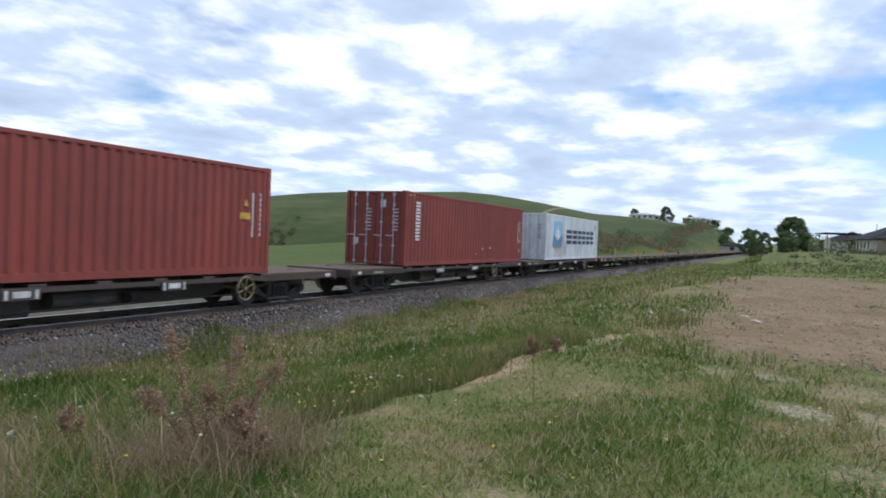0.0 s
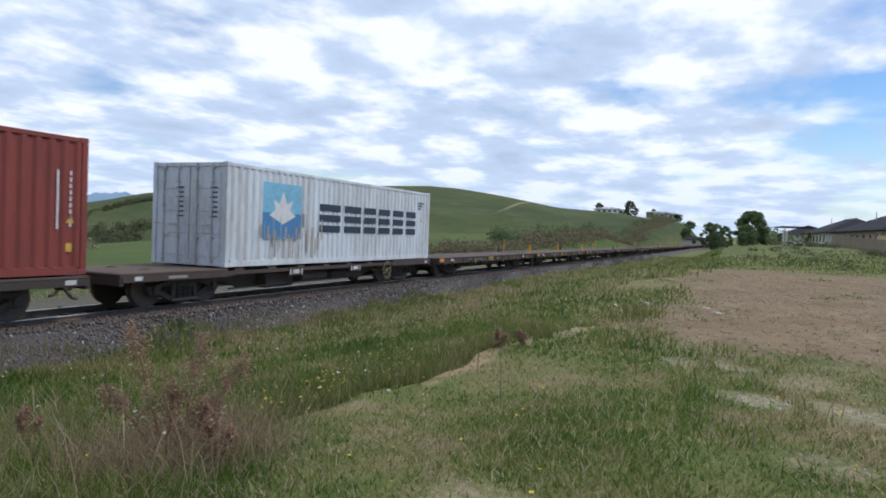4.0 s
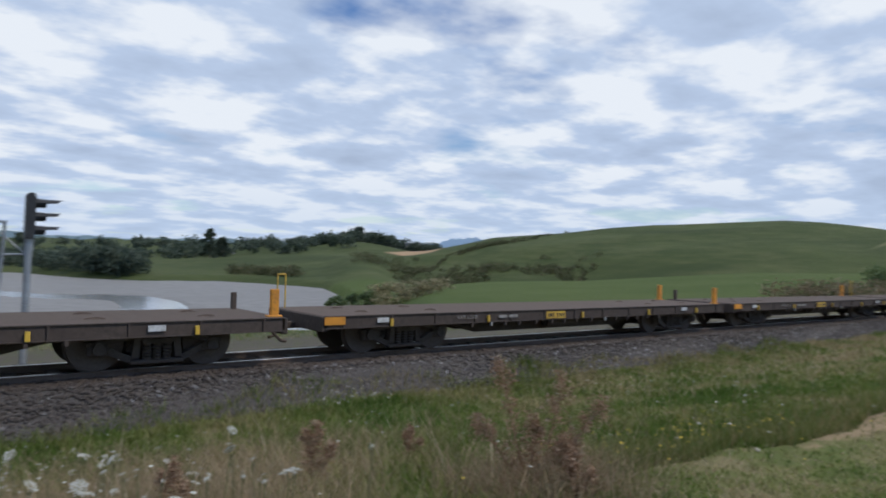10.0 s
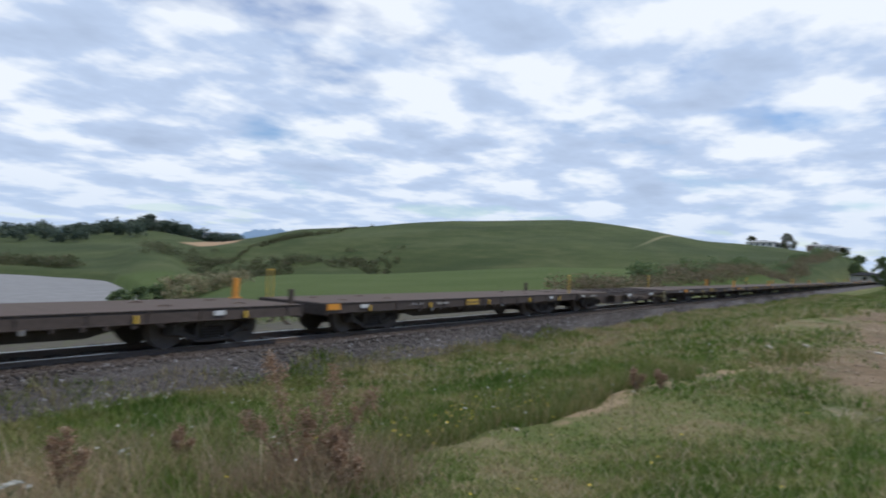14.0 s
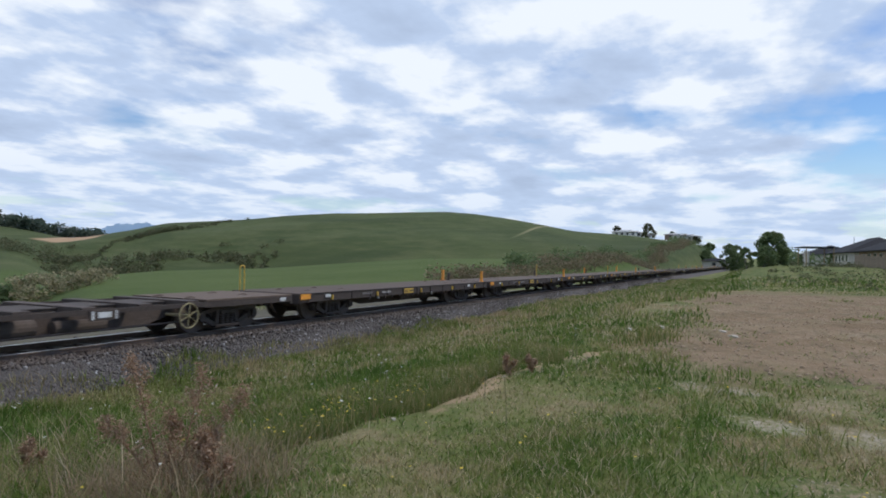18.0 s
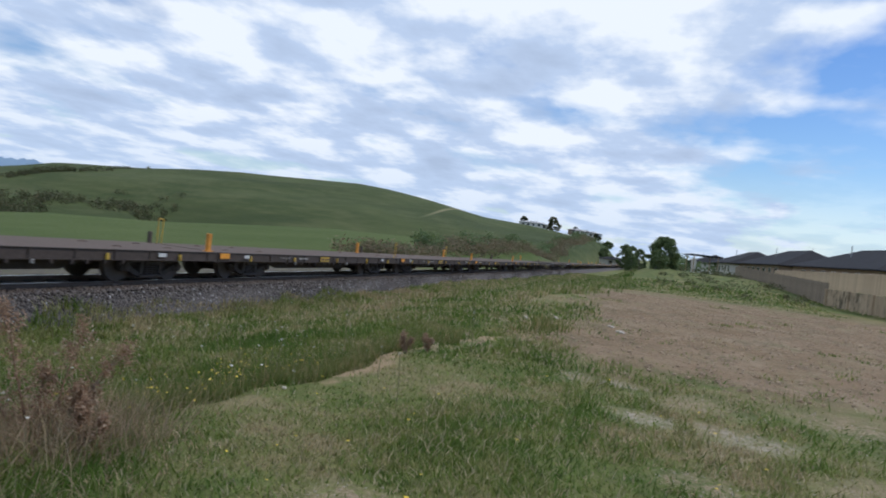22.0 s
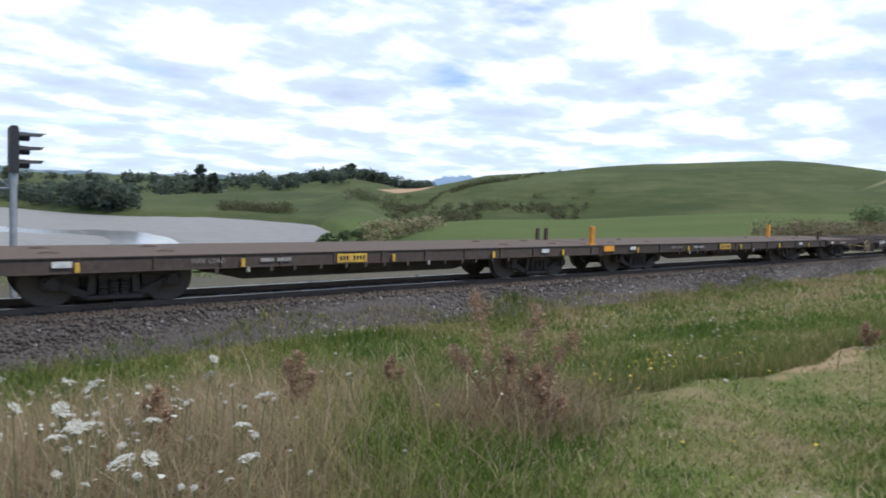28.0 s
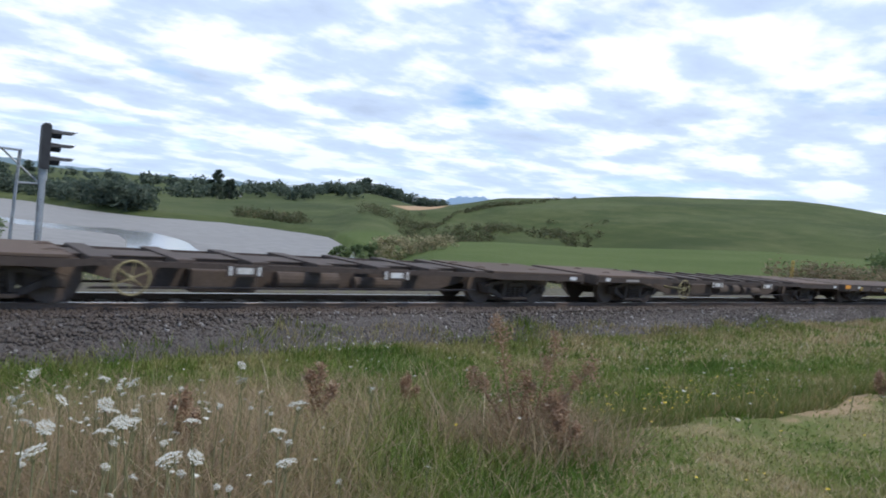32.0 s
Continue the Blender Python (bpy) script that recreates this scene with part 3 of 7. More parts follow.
def build_water():
    """The tide in a shallow arm, with mud banks just out of it."""
    azs = np.radians(np.arange(-66, 36, 2.0))
    verts = [(46 * math.sin(a), 46 * math.cos(a), WATER_Z) for a in azs] + [(380 * math.sin(a), 380 * math.cos(a), WATER_Z) for a in azs]
    n = len(azs)
    faces = [(i + 1, i, n + i, n + i + 1) for i in range(n - 1)]
    tagged(new("water", mesh_of("water", verts, faces, WATER)), "calm grey tidal water of an estuary arm", "water", kind="structure")

    def flat(az0, az1, near, far):
        """A flat of mud between two bearings, from the range near(az) to far(az), a hand above the water, its edges sunk."""
        azs, rows = np.arange(az0, az1 + 0.01, 0.5), 15
        u = np.linspace(0, 1, rows)
        v, f = [], []
        for a in azs:
            r0, r1 = near(a) + 1.2 * math.sin(a * 2.3), far(a) + 1.0 * math.sin(a * 1.9 + 1)
            side = min(1.0, (a - az0) / 1.0, (az1 - a) / 1.0)
            for q in u:
                r = r0 + (r1 - r0) * q
                edge = min(1.0, q * 14, (1 - q) * 14) * side
                z = WATER_Z - 0.22 + 0.42 * min(edge, 1.0) + 0.05 * float(wave(r * math.sin(radians(a)), r * math.cos(radians(a)), 9.0))
                v.append((r * math.sin(radians(a)), r * math.cos(radians(a)), z))
        for i in range(len(azs) - 1):
            for j in range(rows - 1):
                p = i * rows + j
                f.append((p, p + 1, p + rows + 1, p + rows))
        tagged(new("mud_flat", mesh_of("mud_flat", v, f, MUD, True)), "wide grey mud flat bared by the tide", "mud flat", kind="structure")

    def along(*pairs):
        return lambda a: float(np.interp(a, [p[0] for p in pairs], [p[1] for p in pairs]))

    flat(-24, 31, along((-24, 215), (-12, 186), (-7, 175), (-2.2, 157), (1.5, 141), (3.8, 132), (6, 120), (9, 114), (12.5, 115), (15.4, 110), (17.3, 95), (18.2, 82), (20, 66), (31, 60)), lambda a: float(shore(a)) + 2)
    flat(-24, 13.6, along((-24, 74), (-12, 88), (-8.3, 93), (-5.7, 97), (-2.2, 106), (0, 100), (2, 62), (13.6, 58)), along((-24, 205), (-12, 180), (-7, 169), (-2.2, 151), (1.5, 135), (3.8, 127), (6, 112), (9, 107), (12.3, 104), (13.6, 88)))
    flat(-24, 0.5, along((-24, 52), (0.5, 52)), along((-24, 64), (-12, 78), (-8.3, 84), (-4.8, 92), (-2.2, 98), (0.5, 99)))


build_water()


# ---- one helper for parts, and mesh shapes ----
def part(name, bm, material, parent, label="", m=None):
    """Links a bmesh (or a finished mesh) as one mesh object under its thing or part."""
    if isinstance(bm, bmesh.types.BMesh):
        me = bpy.data.meshes.new(name)
        bm.to_mesh(me)
        bm.free()
    else:
        me = bm
    if material and not me.materials:
        me.materials.append(material)
    ob = new(name, me)
    ob.parent = parent
    if m is not None:
        ob.matrix_basis = m
    if label:
        ob["label"] = label
    return ob


def thing(name, label, category, m=None, group=""):
    ob = new(name)
    ob.empty_display_size = 0.1
    if m is not None:
        ob.matrix_basis = m
    return tagged(ob, label, category, group)


def box(bm, x0, x1, y0, y1, z0, z1, bevel=0.0, m=None):
    made = bmesh.ops.create_cube(bm, size=1.0)["verts"]
    bmesh.ops.transform(bm, matrix=Matrix.Translation(((x0 + x1) / 2, (y0 + y1) / 2, (z0 + z1) / 2)) @ Matrix.Diagonal((x1 - x0, y1 - y0, z1 - z0, 1)), verts=made)
    if bevel:
        edges = list({e for v in made for e in v.link_edges})
        out = bmesh.ops.bevel(bm, geom=edges, offset=bevel, segments=1, affect="EDGES")
        made = list({v for f in out["faces"] for v in f.verts} | {v for v in made if v.is_valid})
    if m is not None:
        bmesh.ops.transform(bm, matrix=m, verts=made)
    return made


def rod(bm, p, q, radius, sides=8, radius2=None):
    p, q = Vector(p), Vector(q)
    d = q - p
    made = bmesh.ops.create_cone(bm, cap_ends=True, segments=sides, radius1=radius, radius2=radius if radius2 is None else radius2, depth=d.length)["verts"]
    bmesh.ops.transform(bm, matrix=Matrix.Translation((p + q) / 2) @ d.to_track_quat("Z", "Y").to_matrix().to_4x4(), verts=made)
    return made


def boxed(name, material, parent, *dims, bevel=0.0, label="", m=None):
    bm = bmesh.new()
    box(bm, *dims, bevel=bevel)
    return part(name, bm, material, parent, label, m)


def prism(bm, outline, y0, y1):
    """A plate with the given outline in x and z, from y0 to y1."""
    a = [bm.verts.new((x, y0, z)) for x, z in outline]
    b = [bm.verts.new((x, y1, z)) for x, z in outline]
    bm.faces.new(a)
    bm.faces.new(b[::-1])
    for i in range(len(a)):
        j = (i + 1) % len(a)
        bm.faces.new((a[j], a[i], b[i], b[j]))
    bmesh.ops.recalc_face_normals(bm, faces=bm.faces)


def writing(text, size, material, parent, m, name="lettering", label=""):
    curve = bpy.data.curves.new("text", "FONT")
    curve.body, curve.size, curve.extrude = text, size, 0.002
    curve.align_x, curve.align_y = "CENTER", "CENTER"
    ob = bpy.data.objects.new("text", curve)
    me = bpy.data.meshes.new_from_object(ob)
    me.name = name
    bpy.data.objects.remove(ob)
    return part(name, me, material, parent, label, m)


# ---- the line: two rails, sleepers, ballast ----
def build_track():
    track = thing("railway_track", "single narrow-gauge railway track on grey stone ballast", "railway track", pose(0, TRACK_Y, 0, 0, 0, LINE_TURN))
    track["kind"] = "structure"
    profile = [(-0.065, -0.15), (0.065, -0.15), (0.065, -0.138), (0.012, -0.12), (0.012, -0.04), (0.038, -0.03), (0.038, -0.004), (0.034, 0.0), (-0.034, 0.0), (-0.038, -0.004), (-0.038, -0.03), (-0.012, -0.04), (-0.012, -0.12), (-0.065, -0.138)]
    for side in (-1, 1):
        bm = bmesh.new()
        ends = [[bm.verts.new((x, side * RAIL_GAP + y, z)) for y, z in profile] for x in (-160, 620)]
        for i in range(len(profile)):
            j = (i + 1) % len(profile)
            bm.faces.new((ends[0][i], ends[0][j], ends[1][j], ends[1][i]))
        bmesh.ops.recalc_face_normals(bm, faces=bm.faces)
        for f in bm.faces:
            f.material_index = 1 if all(v.co.z > -0.005 for v in f.verts) else 0
        ob = part("rail", bm, STEEL_RAIL, track, "rust-brown steel rail with a polished head")
        ob.data.materials.append(RAIL_SHINE)
    bm = bmesh.new()
    box(bm, -0.11, 0.11, -1.10, 1.06, -0.30, -0.152, 0.012)
    me = bpy.data.meshes.new("sleeper")
    bm.to_mesh(me)
    bm.free()
    rng = random.Random(5)
    for i in range(290):
        part("sleeper", me, SLEEPER, track, m=pose(-45 + i * 0.62 + rng.uniform(-0.02, 0.02), rng.uniform(-0.05, 0.03), 0.055 + rng.uniform(-0.012, 0.0), 0, 0, rng.uniform(-0.8, 0.8)))
    # bed of stone under the loose ballast
    verts, faces = [], []
    prof = [(-2.35, -0.75), (-1.95, -0.48), (-1.35, -0.135), (-0.68, -0.115), (-0.45, -0.165), (0.45, -0.165), (0.68, -0.115), (1.35, -0.135), (2.0, -0.48), (2.6, -0.78)]
    xs = np.arange(-160, 621, 4.0)
    for x in xs:
        for k, (y, z) in enumerate(prof):
            verts.append((x, y + 0.06 * math.sin(x * 0.9 + k * 2.1), z + 0.015 * math.sin(x * 1.7 + k)))
    n = len(prof)
    for i in range(len(xs) - 1):
        for j in range(n - 1):
            a = i * n + j
            faces.append((a, a + n, a + n + 1, a + 1))
    bed = new("ballast_bed", mesh_of("ballast_bed", verts, faces, STONE_BED))
    bed.matrix_basis = pose(0, TRACK_Y, 0, 0, 0, LINE_TURN)
    tagged(bed, "shoulder of crushed grey stone under the track", "ballast", kind="structure")


build_track()


def scatter_stones(name, label, n, place, size, seed, material=None):
    """Loose angular stones, each a skewed block of eight corners, joined as one stuff."""
    rng = np.random.RandomState(seed)
    base = np.array([(-1, -1, -1), (1, -1, -1), (1, 1, -1), (-1, 1, -1), (-1, -1, 1), (1, -1, 1), (1, 1, 1), (-1, 1, 1)], float) * 0.5
    quads = np.array([(0, 3, 2, 1), (4, 5, 6, 7), (0, 1, 5, 4), (1, 2, 6, 5), (2, 3, 7, 6), (3, 0, 4, 7)])
    pts = place(rng, n)
    s = size[0] + (size[1] - size[0]) * rng.rand(n) ** 1.6
    v = base[None] * (1 + rng.uniform(-0.42, 0.3, (n, 8, 3))) * s[:, None, None] * rng.uniform(0.7, 1.25, (n, 1, 3))
    a = rng.uniform(0, 6.28, (n, 3))
    for k in range(3):
        i, j = [(1, 2), (0, 2), (0, 1)][k]
        c, sn = np.cos(a[:, k])[:, None], np.sin(a[:, k])[:, None]
        vi, vj = v[:, :, i].copy(), v[:, :, j].copy()
        v[:, :, i], v[:, :, j] = c * vi - sn * vj, sn * vi + c * vj
    v += pts[:, None, :]
    raw_mesh(name, v.reshape(-1, 3), (quads[None] + 8 * np.arange(n)[:, None, None]).reshape(-1, 4), material or STONES, label, "ballast stones")


def raw_mesh(name, verts, quads, material, label, category, kind="stuff"):
    """A large joined mesh out of arrays, all faces with the same number of corners."""
    me = bpy.data.meshes.new(name)
    k = quads.shape[1]
    me.vertices.add(len(verts))
    me.vertices.foreach_set("co", np.asarray(verts, np.float32).ravel())
    me.loops.add(quads.size)
    me.loops.foreach_set("vertex_index", quads.astype(np.int32).ravel())
    me.polygons.add(len(quads))
    me.polygons.foreach_set("loop_start", np.arange(0, quads.size, k, dtype=np.int32))
    me.update(calc_edges=True)
    me.validate()
    me.materials.append(material)
    ob = new(name, me)
    return tagged(ob, label, category, kind=kind)


def ballast_place(rng, n):
    near = rng.rand(n) < 0.75
    x = np.where(near, rng.uniform(-18, 30, n), 30 + 70 * rng.rand(n) ** 1.7)
    y = -rng.uniform(0.65, 2.45, n)
    far = rng.rand(n) < 0.10
    y = np.where(far, rng.uniform(0.3, 2.2, n), y)
    d = np.abs(y)
    z = np.where(d < 0.65, -0.165, np.where(d < 1.35, -0.112, -0.130 - (d - 1.35) * 0.60)) + rng.uniform(-0.015, 0.02, n)
    return np.stack([x, y + TRACK_Y + LINE_SLOPE * x, z], -1)


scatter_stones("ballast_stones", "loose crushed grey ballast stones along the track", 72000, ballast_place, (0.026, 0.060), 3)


# ---- the goods train ----
UK_LEN, IH_LEN, BODY_Y, DECK_Z = 14.05, 14.8, 1.22, 0.83


def ring(bm, centre, radius, tube, axis="Y", major=18, minor=5):
    verts = []
    for i in range(major):
        a = 2 * math.pi * i / major
        loop = []
        for j in range(minor):
            b = 2 * math.pi * j / minor
            r = radius + tube * math.cos(b)
            p = (r * math.cos(a), tube * math.sin(b), r * math.sin(a)) if axis == "Y" else (tube * math.sin(b), r * math.cos(a), r * math.sin(a))
            loop.append(bm.verts.new(Vector(centre) + Vector(p)))
        verts.append(loop)
    for i in range(major):
        for j in range(minor):
            k, l = (i + 1) % major, (j + 1) % minor
            bm.faces.new((verts[i][j], verts[k][j], verts[k][l], verts[i][l]))


def wheelset_mesh():
    bm = bmesh.new()
    for s in (-1, 1):
        for r, y0, y1 in ((0.42, 0.535, 0.635), (0.448, 0.505, 0.535)):
            rod(bm, (0, s * y0, 0), (0, s * y1, 0), r, 28)
        rod(bm, (0, s * 0.60, 0), (0, s * 0.655, 0), 0.115, 12)
        for k in range(6):
            a = k * math.pi / 3
            rod(bm, (0.27 * math.cos(a), s * 0.632, 0.27 * math.sin(a)), (0.27 * math.cos(a), s * 0.640, 0.27 * math.sin(a)), 0.045, 8)
    rod(bm, (0, -0.95, 0), (0, 0.95, 0), 0.075, 12)
    me = bpy.data.meshes.new("wheelset")
    bm.to_mesh(me)
    bm.free()
    me.materials.append(WHEEL_STEEL)
    return me


def side_frame_mesh():
    """Cast bogie side frame: top bar, sagging lower bow, columns round the spring nest, open windows between."""
    bm = bmesh.new()
    prism(bm, [(-1.06, 0.48), (-0.60, 0.55), (-0.40, 0.60), (0.40, 0.60), (0.60, 0.55), (1.06, 0.48), (1.06, 0.42), (0.60, 0.47), (0.34, 0.51), (-0.34, 0.51), (-0.60, 0.47), (-1.06, 0.42)], -0.06, 0.06)
    for s in (-1, 1):
        # the slanting bow from the axle box down to the spring seat
        prism(bm, [(s * 0.74, 0.40), (s * 0.40, 0.24), (s * 0.36, 0.13), (s * 0.44, 0.14), (s * 0.80, 0.31)], -0.055, 0.055)
        prism(bm, [(s * 0.25, 0.52), (s * 0.36, 0.52), (s * 0.40, 0.20), (s * 0.29, 0.20)], -0.07, 0.07)
        # axle box with its round cap
        box(bm, s * 0.89 - 0.15, s * 0.89 + 0.15, -0.10, 0.08, 0.27, 0.45, 0.03)
        rod(bm, (s * 0.89, -0.16, 0.385), (s * 0.89, -0.09, 0.385), 0.095, 14)
        rod(bm, (s * 0.89, -0.175, 0.385), (s * 0.89, -0.155, 0.385), 0.045, 8)
    box(bm, -0.42, 0.42, -0.11, 0.06, 0.11, 0.18, 0.015)
    for x in (-0.16, 0.0, 0.16):
        for k in range(5):
            rod(bm, (x, -0.04, 0.185 + k * 0.055), (x, -0.04, 0.22 + k * 0.055), 0.068, 10)
    box(bm, -0.24, 0.24, -0.12, 0.06, 0.44, 0.53, 0.012)
    me = bpy.data.meshes.new("side_frame")
    bm.to_mesh(me)
    bm.free()
    me.materials.append(DARK_STEEL)
    return me


WHEELSET, SIDE_FRAME = wheelset_mesh(), side_frame_mesh()


def add_bogie(wagon, x):
    bm = bmesh.new()
    box(bm, -0.22, 0.22, -0.80, 0.80, 0.44, 0.62, 0.02)
    box(bm, -0.36, 0.36, -0.70, 0.70, 0.16, 0.46, 0.02)
    bogie = part("bogie", bm, DARK_STEEL, wagon, "sooty cast-steel two-axle bogie", pose(x, 0, 0))
    for s in (-1, 1):
        part("side_frame", SIDE_FRAME, None, bogie, m=pose(0, s * 0.80, 0, 0, 0, 0 if s < 0 else 180))
    for dx in (-0.89, 0.89):
        part("wheelset", WHEELSET, None, bogie, m=pose(dx, 0, 0.42))
        bm = bmesh.new()
        for s in (-1, 1):
            box(bm, -0.06, 0.06, s * 0.58 - 0.07, s * 0.58 + 0.07, 0.28, 0.52, 0.015)
        box(bm, -0.05, 0.05, -0.72, 0.72, 0.36, 0.42, 0.01)
        part("brake_beam", bm, DARK_STEEL, bogie, m=pose(dx * 0.42, 0, 0))


def add_coupler(wagon, end):
    """Drawbar, knuckle, a drooping hose and a shank, at one end (+1 or -1)."""
    half = UK_LEN / 2 if wagon["long"] == 0 else IH_LEN / 2
    bm = bmesh.new()
    box(bm, half - 0.2, half + 0.34, -0.08, 0.08, 0.50, 0.64, 0.02)
    box(bm, half + 0.26, half + 0.44, -0.16, 0.16, 0.44, 0.70, 0.04)
    part("coupler", bm, DARK_STEEL, wagon, "grimy drawhook coupler", pose(0, 0, 0, 0, 0, 0 if end > 0 else 180))
    bm = bmesh.new()
    pts = [(half + 0.02, -0.42, 0.62), (half + 0.16, -0.42, 0.44), (half + 0.30, -0.40, 0.31), (half + 0.42, -0.36, 0.29)]
    for p, q in zip(pts, pts[1:]):
        rod(bm, p, q, 0.032, 8)
    part("brake_hose", bm, DARK_STEEL, wagon, "black rubber brake hose", pose(0, 0, 0, 0, 0, 0 if end > 0 else 180))


def number_plate(wagon, x, y, z, w, h):
    plate = boxed("number_plate", YELLOW, wagon, x - w / 2, x + w / 2, y - 0.012, y, z - h / 2, z + h / 2, bevel=0.003, label="yellow number plate")
    for k in (-4, -3, -2, 0.2, 1.2, 2.2, 3.2):
        cx = x + (k + 0.4) * w * 0.105
        boxed("number_bar", TAG_BLACK, plate, cx - w * 0.034, cx + w * 0.034, y - 0.0145, y - 0.0125, z - h * 0.24, z + h * 0.24, label="black bar of lettering")


def flat_wagon():
    """Flat container wagon with a boarded deck, channel sills and a fish-belly frame."""
    w = thing("flat_wagon", "grimy brown empty flat container wagon on the track", "wagon", group="goods train")
    w["long"] = 0
    half = UK_LEN / 2
    bm = bmesh.new()
    box(bm, -half, half, -BODY_Y + 0.01, BODY_Y - 0.01, DECK_Z - 0.06, DECK_Z, 0.006)
    part("deck", bm, DECK_TOP, w, "weathered grey-brown deck")
    for s in (-1, 1):
        bm = bmesh.new()
        y = s * BODY_Y
        box(bm, -half, half, min(y, y - s * 0.012), max(y, y - s * 0.012), DECK_Z - 0.25, DECK_Z - 0.004)
        for z in (DECK_Z - 0.25, DECK_Z - 0.016):
            box(bm, -half, half, min(y + s * 0.03, y - s * 0.06), max(y + s * 0.03, y - s * 0.06), z, z + 0.014)
        for k in range(13):
            x = -half + 0.4 + k * (UK_LEN - 0.8) / 12
            box(bm, x - 0.02, x + 0.02, min(y, y + s * 0.028), max(y, y + s * 0.028), DECK_Z - 0.236, DECK_Z - 0.02)
        part("side_sill", bm, WAGON_BROWN, w)
    for y in (-0.36, 0.36):
        bm = bmesh.new()
        prism(bm, [(-half + 0.1, 0.77), (half - 0.1, 0.77), (half - 0.1, 0.60), (3.85, 0.56), (2.6, 0.27), (-2.6, 0.27), (-3.85, 0.56), (-half + 0.1, 0.60)], y - 0.03, y + 0.03)
        part("centre_sill", bm, DARK_STEEL, w)
    for k in range(9):
        x = -5.6 + k * 1.4
        boxed("cross_bearer", DARK_STEEL, w, x - 0.05, x + 0.05, -1.15, 1.15, 0.60, 0.765)
    for s in (-1, 1):
        boxed("headstock", WAGON_BROWN, w, s * half - 0.06, s * half + 0.06, -BODY_Y, BODY_Y, DECK_Z - 0.30, DECK_Z - 0.01, bevel=0.012)
        add_bogie(w, s * 4.94)
        add_coupler(w, s)
    # air tank, brake cylinder, levers between the bogies
    bm = bmesh.new()
    rod(bm, (-0.55, -0.72, 0.50), (0.55, -0.72, 0.50), 0.15, 14)
    part("air_tank", bm, DARK_STEEL, w)
    bm = bmesh.new()
    rod(bm, (1.3, 0.6, 0.5), (1.85, 0.6, 0.5), 0.13, 12)
    part("brake_cylinder", bm, DARK_STEEL, w)
    bm = bmesh.new()
    rod(bm, (-3.6, -0.6, 0.46), (3.6, -0.6, 0.50), 0.016, 6)
    part("brake_rod", bm, DARK_STEEL, w)
    bm = bmesh.new()
    rod(bm, (-3.6, -0.9, 0.55), (2.6, -0.9, 0.55), 0.012, 6)
    part("brake_pipe", bm, DARK_STEEL, w)
    rng = random.Random(11)
    for x in (-5.55, -2.95, 0.25, 3.05, 5.45):
        boxed("lashing_hook", YELLOW, w, x - 0.035, x + 0.035, -BODY_Y - 0.075, -BODY_Y - 0.028, DECK_Z - 0.235, DECK_Z - 0.085, bevel=0.008, label="small yellow lashing hook")
    for k in range(15):
        x = -3.4 + k * 0.5 + rng.uniform(-0.08, 0.08)
        boxed("stake_pocket", rng.choice((WAGON_BROWN, PALE_INK, WAGON_BROWN)), w, x - 0.03, x + 0.03, -BODY_Y - 0.05, -BODY_Y + 0.01, DECK_Z - 0.33, DECK_Z - 0.24, bevel=0.004)
    for x, c in ((-5.75, 0.27), (4.82, 0.27)):
        tag = boxed("white_tag", WHITE_TAG, w, x - c / 2, x + c / 2, -BODY_Y - 0.040, -BODY_Y - 0.031, DECK_Z - 0.155, DECK_Z - 0.06, label="small white tag")
    number_plate(w, -0.72, -BODY_Y - 0.031, DECK_Z - 0.135, 0.68, 0.17)
    for word, x in (("MAX", -3.72), ("LOAD", -3.40)):
        writing(word, 0.11, PALE_INK, w, pose(x, -BODY_Y - 0.031, DECK_Z - 0.12, 90, 0, 0), label="faded pale lettering")
    for x0, x1 in ((-2.62, -2.36), (-2.30, -2.02)):
        boxed("lettering_bar", PALE_INK, w, x0, x1, -BODY_Y - 0.0335, -BODY_Y - 0.031, DECK_Z - 0.155, DECK_Z - 0.09, label="faded pale bar of lettering")
    boxed("end_patch", ORANGE, w, -half - 0.02, -half + 0.42, -BODY_Y - 0.036, -BODY_Y - 0.030, DECK_Z - 0.17, DECK_Z - 0.02, label="orange-yellow painted corner")
    return w


def end_post(wagon, x, y, kind):
    """Orange stop post with a thin yellow hand hoop, standing on the deck's end."""
    bm = bmesh.new()
    if kind == "plate":
        box(bm, x - 0.075, x + 0.075, y - 0.05, y + 0.05, DECK_Z - 0.02, DECK_Z + 0.50, 0.012)
        box(bm, x - 0.14, x + 0.14, y - 0.07, y + 0.07, DECK_Z - 0.02, DECK_Z + 0.03, 0.008)
        part("stop_post", bm, ORANGE, wagon, "faded orange stop post")
    elif kind == "hoop":
        for dx in (-0.09, 0.09):
            rod(bm, (x + dx, y, DECK_Z - 0.05), (x + dx, y, DECK_Z + 0.72), 0.017, 8)
        rod(bm, (x - 0.09, y, DECK_Z + 0.72), (x + 0.09, y, DECK_Z + 0.72), 0.017, 8)
        part("hand_hoop", bm, YELLOW, wagon, "thin yellow hand hoop")
    else:
        box(bm, x - 0.05, x + 0.05, y - 0.05, y + 0.05, DECK_Z - 0.02, DECK_Z + 0.34, 0.012)
        part("stop_stub", bm, DARK_STEEL, wagon, "dark steel stub post")


WHEEL_PAINT = worn("pale_yellow_paint", (0.32, 0.27, 0.13), (0.24, 0.20, 0.10), (0.14, 0.11, 0.07), 5, 20, 0.7)


